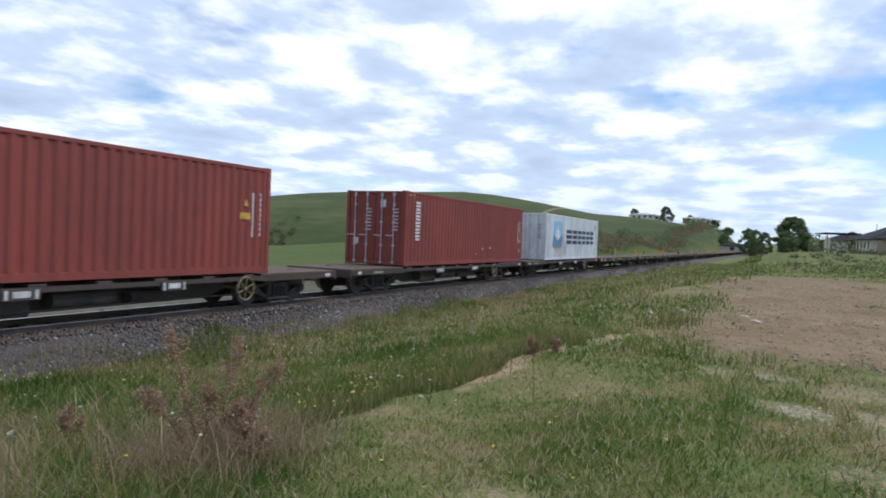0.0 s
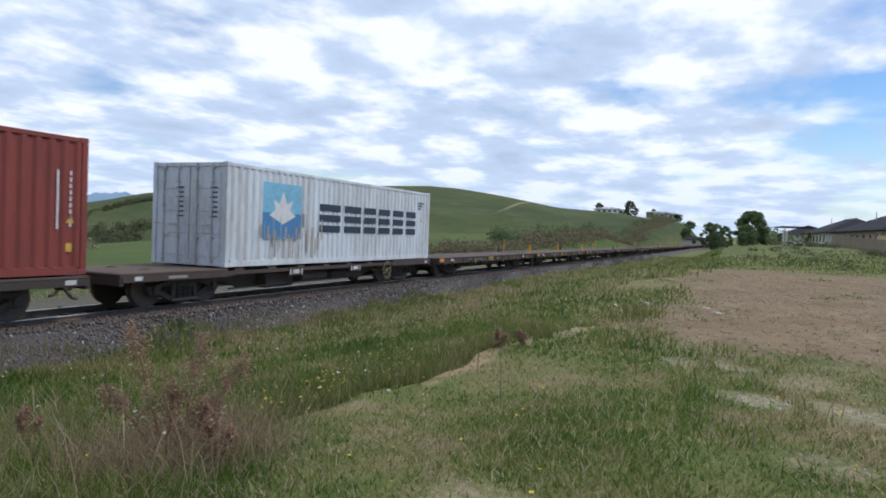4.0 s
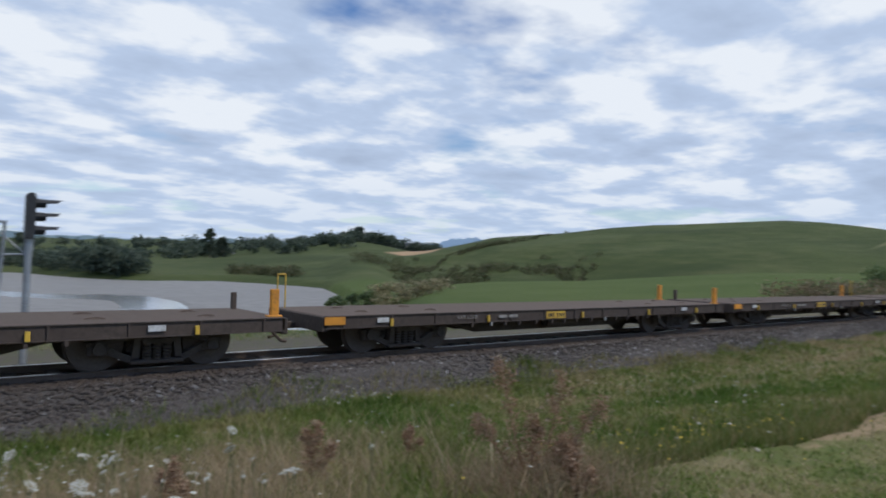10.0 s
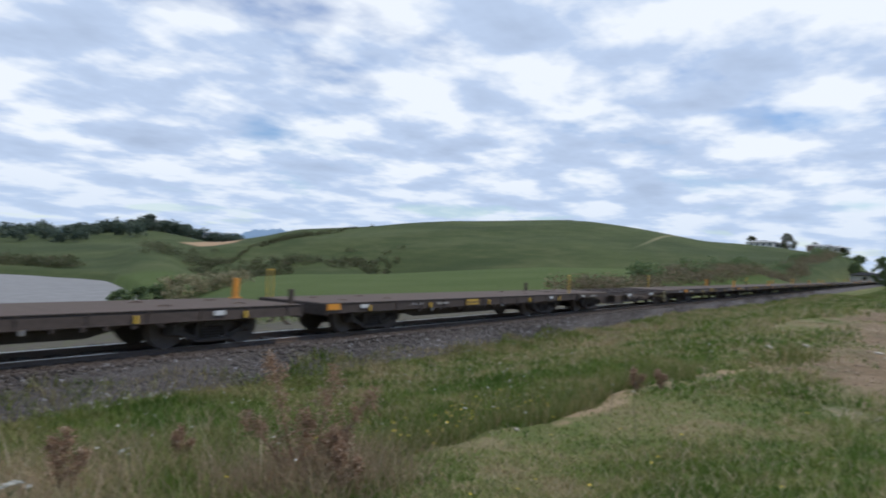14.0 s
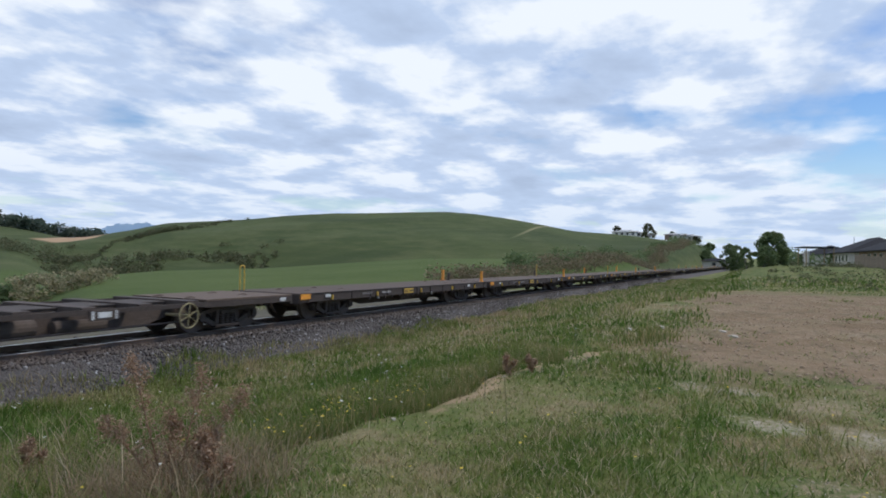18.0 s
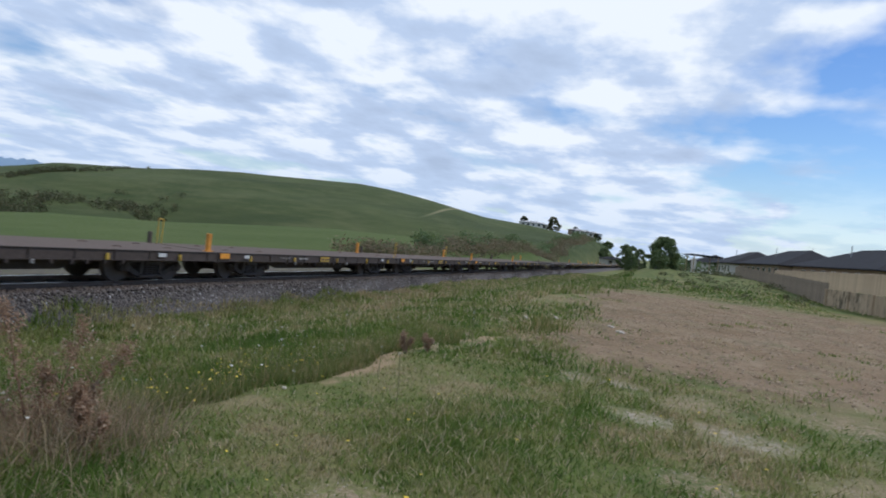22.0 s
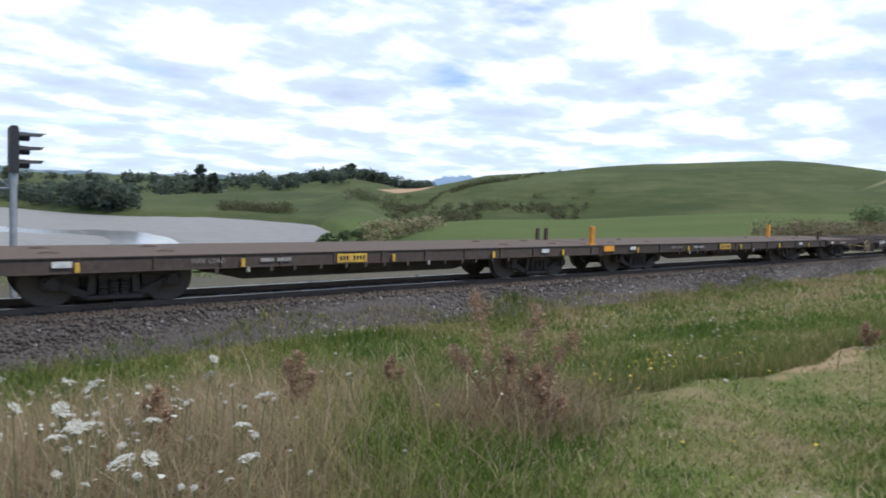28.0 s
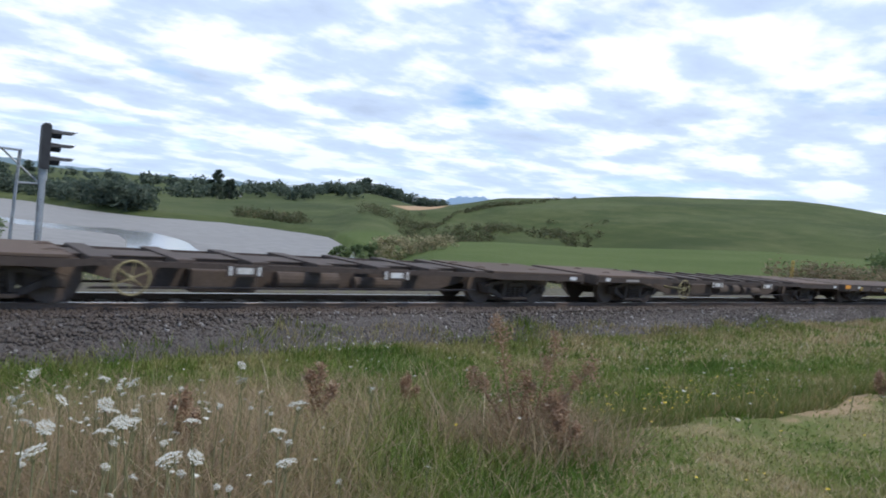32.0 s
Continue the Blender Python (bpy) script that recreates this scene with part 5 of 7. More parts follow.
def plant_trees():
    # tall gums and wattles beyond the line
    for az, r, h, s, seed, n in ((-16.4, 29, 10.0, 3.5, 4, 36000), (-28.8, 31, 14.5, 4.6, 9, 46000), (-37, 30, 15, 5.0, 12, 30000), (-23.6, 36, 15.0, 4.0, 15, 26000)):
        x, y = bearing(az, r)
        tree("gum_tree", "tall dark green gum tree with pale trunks beyond the track", x, y, h, s, seed, GUM_LEAF, int(n * 2.2), 0.088, 46, 0.42, 0.26, group="trees beyond the track")
    for az, r, h, s, seed, n in ((-11.0, 26.5, 4.4, 2.5, 31, 6000), (-15.5, 25, 2.9, 1.9, 32, 4000), (-21, 24.5, 3.0, 2.0, 33, 4000), (-28, 25, 5.2, 2.8, 34, 5000), (-35, 25, 5.0, 2.8, 35, 4000), (-9.2, 27.5, 2.6, 1.5, 36, 2500), (-19.0, 31, 4.6, 2.6, 37, 5000), (-24.5, 32, 6.0, 3.2, 38, 6000), (-31.5, 33, 6.5, 3.4, 39, 6000)):
        x, y = bearing(az, r)
        tree("wattle_shrub", "bushy dark green wattle beside the track", x, y, h, s, seed, WATTLE_LEAF, n * 3, 0.10, 26, 0.08, 0.07, group="shrubs beyond the track")
    for az, r, h, s, seed in ((-1.4, 25.5, 2.55, 0.95, 41), (0.9, 26, 2.3, 0.85, 42), (3.4, 25, 2.1, 0.95, 43)):
        x, y = bearing(az, r)
        tree("sapling_shrub", "small leafy green sapling beside the signal", x, y, h, s, seed, BUSH_LEAF, 9000, 0.045, 30, 0.02, 0.03, group="saplings")
    # bank of the estuary
    for az, r, h, s, seed in ((29.6, 88, 2.6, 1.7, 51), (30.8, 90, 2.9, 1.9, 52), (32.0, 92, 3.0, 2.1, 53)):
        x, y = bearing(az, r)
        tree("bank_shrub", "rounded dark green shrub on the water's edge", x, y, h, s, seed, BUSH_LEAF, 1600, 0.22, 14, 0.05, 0.06, group="bank shrubs")
    spots = []
    rng = random.Random(61)
    for k in range(16):
        x, y = bearing(32.8 + k * 0.36 + rng.uniform(-0.2, 0.2), rng.uniform(86, 99))
        spots.append((x, y, rng.uniform(1.4, 2.3), rng.uniform(1.2, 1.8)))
    grove("tussock_clump", "tan and olive tussock along the bank", spots, TAN_PLUME, 260, 0.42, 62, "tussock")
    # far shore
    spots = []
    for k in range(150):
        az = rng.uniform(-14, 13.0)
        r = float(shore(az)) + rng.uniform(8, 60)
        spots.append((*bearing(az, r), rng.uniform(3.5, 6.5) + (2.2 if az < 4 else 0.2), rng.uniform(3, 5)))
    for k in range(26):
        az = rng.uniform(9.5, 14.2)
        spots.append((*bearing(az, float(shore(az)) + rng.uniform(4, 22)), rng.uniform(4.5, 7.5), rng.uniform(3, 4.6)))
    grove("shore_wood", "dark wood along the far shore", spots, HAZED_LEAF, 200, 0.78, 63)
    spots = []
    for k in range(190):
        az = rng.uniform(-14, 31)
        r = rng.uniform(330, 560) + max(0, az - 14) * 4
        spots.append((*bearing(az, r), rng.uniform(4, 7.5), rng.uniform(4, 7)))
    for k in range(110):
        az = rng.uniform(26, 38.3)
        top = 1 - abs(az - 32) / 8
        spots.append((*bearing(az, rng.uniform(470, 560)), rng.uniform(3.5, 6) + 1.6 * max(0, top) + 3.0 * max(0, top) * (rng.random() < 0.35), rng.uniform(4, 7)))
    grove("far_wood", "dark distant woods beyond the meadow", spots, HAZED_LEAF, 140, 1.35, 64)
    for az, r, h, s, seed in ((19.4, 330, 13.5, 3.4, 71), (20.4, 338, 9.5, 3.2, 72), (31.4, 500, 11.0, 5.0, 73), (34.2, 505, 9.0, 4.0, 74)):
        x, y = bearing(az, r)
        tree("far_pine", "tall dark pine far across the water", x, y, h, s, seed, HAZED_LEAF, 1300, 1.1, 16, 0.06, 0.25, group="far pines", hang=0.0)
    spots = []
    for k in range(60):
        az = rng.uniform(21.0, 26.5)
        spots.append((*bearing(az, float(shore(az)) + rng.uniform(18, 40)), rng.uniform(1.2, 2.4), rng.uniform(2, 3.4)))
    for k in range(75):
        az = rng.uniform(31.0, 37.5)
        spots.append((*bearing(az, rng.uniform(190, 285)), rng.uniform(0.8, 1.6), rng.uniform(2, 4.0)))
    # gully and slope scrub on the hill
    for k in range(46):
        az = rng.uniform(35.0, 51.0)
        rr = float(np.interp(az, [35, 41, 47, 51], [192, 206, 224, 213])) + rng.gauss(0, 9)
        for j in range(rng.randint(2, 6)):
            spots.append((*bearing(az + rng.gauss(0, 0.5), rr + rng.gauss(0, 7)), rng.uniform(0.6, 1.9), rng.uniform(1.2, 2.4)))
    for k in range(110):
        az = 35.7 + 11 * rng.random()
        rr = float(np.interp(az, [35.7, 38.9, 46.6], [196, 286, 322]))
        spots.append((*bearing(az + rng.gauss(0, 0.06), rr + rng.gauss(0, 2.5)), rng.uniform(0.5, 1.3), 1.3))
    for k in range(40):
        u = rng.random()
        spots.append((*bearing(41.5 + 8 * u, 318 + 30 * u + rng.uniform(-3, 3)), rng.uniform(0.5, 0.9), 1.3))
    for k in range(11):
        spots.append((*bearing(40.2 + k * 0.42, 292 + k * 1.5), rng.uniform(1.6, 2.2), 1.5))
    grove("hill_scrub", "olive scrub in the gully and on the slopes", spots, OLIVE_LEAF, 80, 0.68, 65, "scrub")
    # scrub along the far side of the line
    spots = []
    for k in range(330):
        x = 56 + 290 * rng.random() ** 1.2
        spots.append((x, 21.0 + rng.uniform(-1.5, 5) + x * 0.018, rng.uniform(0.55, 1.15) * (1 + x / 600), rng.uniform(1.1, 1.9) * (1 + x / 500)))
    grove("line_scrub", "brown dry scrub on the bank beside the line", spots, SCRUB_LEAF, 150, 0.46, 66, "scrub")
    spots = [(55 + 280 * rng.random(), 0, 0, 0) for k in range(26)]
    spots = [(x, 21.5 + rng.uniform(0, 4) + x * 0.02, rng.uniform(1.4, 2.2) * (1 + x / 330), 1.3 * (1 + x / 300)) for x, _, _, _ in spots]
    grove("line_bushes", "dark green bushes among the dry scrub", spots, BUSH_LEAF, 260, 0.42, 67, "bushes")
    # along the line's vanishing
    x, y = bearing(91.35, 90)
    tree("round_bush", "dense rounded dark green bush tree on the grass", x, y, 4.1, 2.05, 81, BUSH_LEAF, 15000, 0.12, 34, 0.04, 0.16, z=float(ground_z(x, y)) - 0.1)
    x, y = bearing(90.9, 84)
    tree("low_bush", "low dark green bush beside the bush tree", x, y, 2.2, 1.3, 82, BUSH_LEAF, 5000, 0.10, 16, 0.04, 0.08)
    for az, r, h, s, seed in ((88.45, 262, 9.6, 3.4, 83), (88.95, 258, 9.0, 3.2, 84), (89.6, 250, 7.4, 2.6, 85), (88.9, 240, 6.0, 2.4, 86), (86.6, 300, 5.5, 3.0, 87)):
        x, y = bearing(az, r)
        tree("line_tree", "green roadside tree near the end of the line", x, y, h, s, seed, BUSH_LEAF, 4000, 0.30, 22, 0.06, 0.22, group="trees by the line")
    for az, r, h, s, seed, leaf in ((79.75, 408, 6.5, 2.6, 91, OLIVE_LEAF), (82.3, 392, 8.6, 4.2, 92, OLIVE_LEAF), (84.1, 400, 6.0, 1.8, 93, HAZED_LEAF), (85.2, 395, 4.6, 3.0, 94, OLIVE_LEAF), (85.9, 392, 4.2, 2.6, 95, OLIVE_LEAF), (86.9, 385, 4.0, 3.0, 96, BUSH_LEAF)):
        x, y = bearing(az, r)
        tree("hilltop_tree", "green tree beside the hilltop houses", x, y, h, s, seed, leaf, 2600, 0.42, 20, 0.08, 0.2, group="hilltop trees")
    spots = [(*bearing(rng.uniform(84.5, 88.2), rng.uniform(300, 390)), rng.uniform(0.8, 1.9), rng.uniform(2.0, 3.4)) for k in range(34)]
    spots += [(*bearing(rng.uniform(92.3, 97), rng.uniform(150, 210)), rng.uniform(2, 3.4), rng.uniform(2.5, 3.6)) for k in range(18)]
    low = [(rng.uniform(48, 110), rng.uniform(-12.3, -1.0), rng.uniform(0.15, 0.4), rng.uniform(0.5, 1.3)) for k in range(55)]
    grove("slope_scrub", "low olive scrub on the rise before the fence", low, OLIVE_LEAF, 90, 0.5, 69, "scrub")
    grove("hedge_trees", "green hedge trees below the houses", spots, BUSH_LEAF, 160, 0.7, 68)


plant_trees()


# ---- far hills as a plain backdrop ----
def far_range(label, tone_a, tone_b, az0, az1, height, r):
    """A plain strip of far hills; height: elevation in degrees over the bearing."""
    m = Mat("glowing_hazed_range")
    # both tones carry the blue haze of distance in their colour
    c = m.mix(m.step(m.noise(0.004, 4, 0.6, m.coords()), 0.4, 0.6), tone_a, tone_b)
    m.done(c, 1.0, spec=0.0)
    # the strip glows by itself, to stay pale where little sun reaches it
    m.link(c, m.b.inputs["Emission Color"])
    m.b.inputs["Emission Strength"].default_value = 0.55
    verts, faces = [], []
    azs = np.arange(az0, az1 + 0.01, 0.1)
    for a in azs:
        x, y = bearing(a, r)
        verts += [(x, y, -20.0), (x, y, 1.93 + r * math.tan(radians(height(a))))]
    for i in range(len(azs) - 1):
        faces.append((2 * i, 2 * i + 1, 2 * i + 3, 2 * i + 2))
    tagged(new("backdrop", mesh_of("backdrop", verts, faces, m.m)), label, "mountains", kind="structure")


def build_backdrop():
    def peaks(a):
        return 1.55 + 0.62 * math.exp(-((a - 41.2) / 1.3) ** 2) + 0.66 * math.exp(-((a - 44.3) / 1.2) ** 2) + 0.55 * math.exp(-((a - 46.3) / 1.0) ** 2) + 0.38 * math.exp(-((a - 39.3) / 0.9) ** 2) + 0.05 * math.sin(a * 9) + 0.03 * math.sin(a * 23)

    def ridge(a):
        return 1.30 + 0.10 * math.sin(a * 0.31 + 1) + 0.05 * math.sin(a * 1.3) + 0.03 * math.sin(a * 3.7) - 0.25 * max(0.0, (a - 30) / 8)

    far_range("glowing backdrop of haze-blue mountains on the horizon", (0.24, 0.33, 0.46), (0.27, 0.37, 0.50), 36.0, 48.0, peaks, 4200)
    far_range("glowing backdrop of a hazy blue-green ridge beyond the estuary", (0.15, 0.205, 0.245), (0.19, 0.25, 0.29), -70.0, 37.0, ridge, 4100)


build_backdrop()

# ---- signal and solar post ----
BLACK_PAINT = worn("matt_black_paint", (0.018, 0.019, 0.021), (0.03, 0.031, 0.033), None, 5, 20, 0.6)
LENS_DARK = worn("unlit_lens", (0.02, 0.012, 0.012), (0.03, 0.02, 0.02), None, 5, 20, 0.25)
PANEL_BLUE = worn("solar_glass", (0.015, 0.02, 0.035), (0.02, 0.027, 0.045), None, 3, 20, 0.2)


def railway_signal():
    x, y = bearing(7.15, 18.3)
    z0 = float(ground_z(x, y))
    s = thing("railway_signal", "black three-lamp railway signal on a grey steel mast", "signal", pose(x, y, z0, 0, 0.6, 0))
    top = 3.22 - z0
    bm = bmesh.new()
    rod(bm, (0, 0, -0.3), (0, 0, top - 0.95), 0.075, 14)
    rod(bm, (0, 0, top - 1.32), (0, 0, top - 1.02), 0.095, 14)
    part("mast", bm, GALVANISED, s, "grey galvanised mast")
    bm = bmesh.new()
    # the head faces along the line, towards +x
    prism(bm, [(-0.09, top - 1.05), (0.09, top - 1.05), (0.09, top - 0.06), (0.05, top), (-0.05, top), (-0.09, top - 0.06)], -0.20, 0.20)
    head = part("head", bm, BLACK_PAINT, s, "black signal head with backboard")
    for k in range(3):
        zc = top - 0.22 - k * 0.31
        bm = bmesh.new()
        n = 10
        outer = []
        for i in range(n + 1):
            a = math.pi * i / n
            c, sn = 0.14 * math.cos(a), 0.14 * math.sin(a)
            outer.append((bm.verts.new((0.09, c, zc + sn * 0.62)), bm.verts.new((0.66 - 0.05 * abs(math.cos(a)) * 2.2, c, zc + 0.03 + sn * 0.55))))
        for p, q in zip(outer, outer[1:]):
            bm.faces.new((p[0], q[0], q[1], p[1]))
        part("hood", bm, BLACK_PAINT, head, "long black hood")
        hood_mod = head.children[-1].modifiers.new("thick", "SOLIDIFY")
        hood_mod.thickness = 0.012
        bm = bmesh.new()
        rod(bm, (0.085, 0, zc), (0.30, 0, zc), 0.105, 16, 0.10)
        part("lamp", bm, BLACK_PAINT, head)
        bm = bmesh.new()
        rod(bm, (0.30, 0, zc), (0.312, 0, zc), 0.09, 16)
        part("lens", bm, LENS_DARK, head, "unlit dark lens")
    bm = bmesh.new()
    lx = -0.46
    rod(bm, (lx - 0.12, 0, -0.2), (lx, 0, top - 0.66), 0.022, 8)
    rod(bm, (lx - 0.12, 0.3, -0.2), (lx, 0.3, top - 0.66), 0.022, 8)
    for k in range(9):
        u = k / 9
        rod(bm, (lx - 0.12 + 0.12 * u, 0, 0.1 + (top - 0.9) * u), (lx - 0.12 + 0.12 * u, 0.3, 0.1 + (top - 0.9) * u), 0.012, 6)
    part("ladder", bm, GALVANISED, s, "light grey ladder")
    bm = bmesh.new()
    box(bm, lx - 0.52, lx + 0.02, -0.06, 0.36, top - 0.70, top - 0.665)
    rod(bm, (lx - 0.36, 0.1, top - 0.70), (0, 0.0, top - 1.44), 0.02, 8)
    rod(bm, (lx, 0.1, top - 1.42), (0, 0, top - 1.40), 0.026, 8)
    part("platform", bm, GALVANISED, s, "small grey platform with brace")


def solar_post():
    x, y = bearing(-0.45, 22.5)
    z0 = float(ground_z(x, y))
    s = thing("solar_post", "slim grey post with a small solar panel", "solar panel", pose(x, y, z0, 0, 0.8, 0))
    top = 2.62 - z0
    bm = bmesh.new()
    rod(bm, (0, 0, -0.3), (0, 0, top - 0.2), 0.045, 12)
    part("post", bm, GALVANISED, s)
    tilt = pose(-0.03, 0, top - 0.1, 28, 38, 10)
    bm = bmesh.new()
    box(bm, -0.30, 0.30, -0.34, 0.34, -0.02, 0.014, 0.004, tilt)
    frame_part = part("panel_frame", bm, GALVANISED, s, "pale metal panel frame")
    bm = bmesh.new()
    box(bm, -0.275, 0.275, -0.315, 0.315, 0.0145, 0.02, 0, tilt)
    part("solar_cell", bm, PANEL_BLUE, frame_part, "dark blue glass cells")
    boxed("battery_box", GALVANISED, s, -0.12, 0.12, -0.2, -0.05, top - 0.62, top - 0.38, bevel=0.01)
    boxed("bracket", GALVANISED, s, -0.05, 0.30, -0.03, 0.03, top - 0.24, top - 0.20)


railway_signal()
solar_post()

# ---- fences and houses on the near side ----
CONCRETE = worn("mossy_concrete", (0.36, 0.27, 0.175), (0.46, 0.355, 0.24), (0.075, 0.065, 0.038), 0.9, 3.5, 0.92, 0, 0.4, 0.01, 0.35, 0.9, (1, 1, 0.35))
PALING = worn("new_pine_paling", (0.55, 0.42, 0.28), (0.45, 0.34, 0.22), (0.27, 0.20, 0.13), 1.5, 9, 0.85, 0, 0.3, 0.004, 0.22, 0.5, (1, 1, 0.2))
OLD_PALING = worn("old_grey_paling", (0.20, 0.155, 0.11), (0.27, 0.21, 0.15), (0.10, 0.085, 0.06), 1.5, 9, 0.9, 0, 0.3, 0.004, 0.3, 0.5, (1, 1, 0.2))
ROOF = worn("charcoal_roofing", (0.020, 0.020, 0.023), (0.030, 0.030, 0.034), (0.015, 0.015, 0.017), 0.8, 6, 0.85, 0, 0.2, 0.01, spec=0.2)
PALE_ROOF = worn("pale_grey_roofing", (0.42, 0.42, 0.42), (0.50, 0.49, 0.48), (0.30, 0.29, 0.28), 0.5, 4, 0.7)
RENDER_WALL = worn("cream_render", (0.56, 0.53, 0.47), (0.62, 0.59, 0.53), (0.4, 0.37, 0.32), 0.7, 5, 0.85, 0, 0.1)
BRICK_WALL = worn("tan_brick", (0.30, 0.22, 0.155), (0.36, 0.27, 0.19), (0.22, 0.16, 0.12), 0.9, 7, 0.9, 0, 0.2)
HOUSE_WHITE = worn("white_weatherboard", (0.80, 0.79, 0.76), (0.74, 0.73, 0.70), None, 0.7, 5, 0.8, 0, 0.1)
GLASS = worn("window_glass", (0.03, 0.035, 0.04), (0.045, 0.05, 0.055), None, 1, 4, 0.12)
TIMBER_TRIM = worn("stained_timber_trim", (0.40, 0.28, 0.14), (0.34, 0.235, 0.12), None, 2, 10, 0.7)
PINK = worn("pink_plastic", (0.55, 0.10, 0.30), (0.48, 0.08, 0.26), None, 3, 10, 0.5)


def fence_run(p, q, base0, base1, wall_h, wood_h, paling, gap, label):
    """Concrete base panels between posts with a close-boarded timber fence on top."""
    p, q = Vector(p), Vector(q)
    length = (q - p).length
    turn = math.degrees(math.atan2(q.y - p.y, q.x - p.x))
    f = thing("timber_fence", label, "fence", pose(p.x, p.y, 0, 0, 0, turn))
    n = max(2, int(length / gap))
    step = length / n
    rng = random.Random(int(length * 10))
    for k in range(n + 1):
        b = base0 + (base1 - base0) * k / n
        if wall_h > 0:
            boxed("concrete_post", CONCRETE, f, k * step - 0.11, k * step + 0.11, -0.14, 0.12, b - 0.5, b + wall_h + 0.05, bevel=0.015)
        boxed("fence_post", paling, f, k * step - 0.05, k * step + 0.05, 0.06, 0.16, b + wall_h - 0.1, b + wall_h + wood_h - 0.04)
        if k == n:
            break
        if wall_h > 0:
            boxed("concrete_panel", CONCRETE, f, k * step + 0.11, (k + 1) * step - 0.11, -0.05, 0.06, b - 0.5, b + wall_h, bevel=0.012, label="stained concrete base panel")
        x = k * step
        shared = None
        while x < (k + 1) * step - 0.05:
            if shared is None:
                bm = bmesh.new()
                box(bm, 0.004, 0.146, 0.02, 0.045, 0.02, wood_h)
                shared = part("paling", bm, paling, f, "", pose(x, 0, b + wall_h)).data
            else:
                part("paling", shared, None, f, "", pose(x, rng.uniform(0, 0.006), b + wall_h + rng.uniform(-0.012, 0.012), 0, 0, 0))
            x += 0.15
        for z in (0.25, wood_h - 0.25):
            boxed("rail", paling, f, k * step, (k + 1) * step, 0.047, 0.09, b + wall_h + z, b + wall_h + z + 0.08)


def house(x, y, z, length, width, turn, wall, ridge_h, label, veranda=False, eaves=2.55, name="house", cover=None):
    """A single-storey house with a hipped dark roof, fascia, windows and, on one, a timber veranda."""
    h = thing(name, label, "house", pose(x, y, z, 0, 0, turn), "houses")
    a, b = length / 2, width / 2
    boxed("wall", wall, h, -a, a, -b, b, -0.4, eaves)
    bm = bmesh.new()
    o = 0.6
    low = [bm.verts.new(c) for c in ((-a - o, -b - o, eaves - 0.05), (a + o, -b - o, eaves - 0.05), (a + o, b + o, eaves - 0.05), (-a - o, b + o, eaves - 0.05))]
    up = [bm.verts.new((v.co.x, v.co.y, v.co.z + 0.12)) for v in low]
    r0, r1 = bm.verts.new((-a - o + b + o, 0, ridge_h)), bm.verts.new((a + o - b - o, 0, ridge_h))
    bm.faces.new(low[::-1])
    for i in range(4):
        j = (i + 1) % 4
        bm.faces.new((low[i], low[j], up[j], up[i]))
    bm.faces.new((up[0], up[1], r1, r0))
    bm.faces.new((up[1], up[2], r1))
    bm.faces.new((up[2], up[3], r0, r1))
    bm.faces.new((up[3], up[0], r0))
    bmesh.ops.recalc_face_normals(bm, faces=bm.faces)
    roof = part("roof", bm, cover or ROOF, h, "charcoal hipped roof" if cover is None else "pale hipped roof")
    bm = bmesh.new()
    rod(bm, (-a + b, 0, ridge_h - 0.02), (a - b, 0, ridge_h - 0.02), 0.09, 8)
    part("ridge_cap", bm, ROOF, roof)
    for k in range(int(length / 3.2)):
        xx = -a + 1.6 + k * 3.2
        for s in (-1, 1):
            bm = bmesh.new()
            box(bm, xx - 0.75, xx + 0.75, s * b - 0.04, s * b + 0.04, 0.85, 2.15)
            win = part("window", bm, WHITE_TAG, h)
            boxed("pane", GLASS, win, xx - 0.68, xx + 0.68, s * b - 0.05, s * b + 0.05, 0.92, 2.08)
    for s in (-1, 1):
        boxed("gutter", ROOF, h, -a - o, a + o, *sorted((s * (b + o), s * (b + o + 0.1))), eaves - 0.07, eaves + 0.05)
    bm = bmesh.new()
    rod(bm, (a * 0.2, b * 0.45, ridge_h - 1.2), (a * 0.2, b * 0.45, ridge_h + 0.25), 0.06, 8)
    part("vent_pipe", bm, GALVANISED, h)
    if veranda:
        for k in range(4):
            xx = -a + 1.0 + k * 2.4
            boxed("veranda_post", TIMBER_TRIM, h, xx - 0.07, xx + 0.07, b + 2.5, b + 2.64, -0.1, 2.35)
        boxed("veranda_beam", TIMBER_TRIM, h, -a + 0.8, -a + 8.5, b + 2.46, b + 2.68, 2.35, 2.60)
        boxed("veranda_roof", ROOF, h, -a + 0.7, -a + 8.6, b + 0.62, b + 2.75, 2.60, 2.68)
    return h


def antenna(x, y, z):
    t = thing("roof_aerial", "thin metal television aerial on the roof ridge", "aerial", pose(x, y, z), "aerials")
    bm = bmesh.new()
    rod(bm, (0, 0, -1.6), (0, 0, 0.72), 0.02, 6)
    part("mast", bm, GALVANISED, t)
    bm = bmesh.new()
    rod(bm, (0, -0.5, 0.65), (0, 0.5, 0.68), 0.016, 6)
    for k in range(7):
        rod(bm, (-0.3, -0.45 + k * 0.15, 0.66), (0.3, -0.45 + k * 0.15, 0.66), 0.009, 5)
    part("aerial_array", bm, GALVANISED, t)


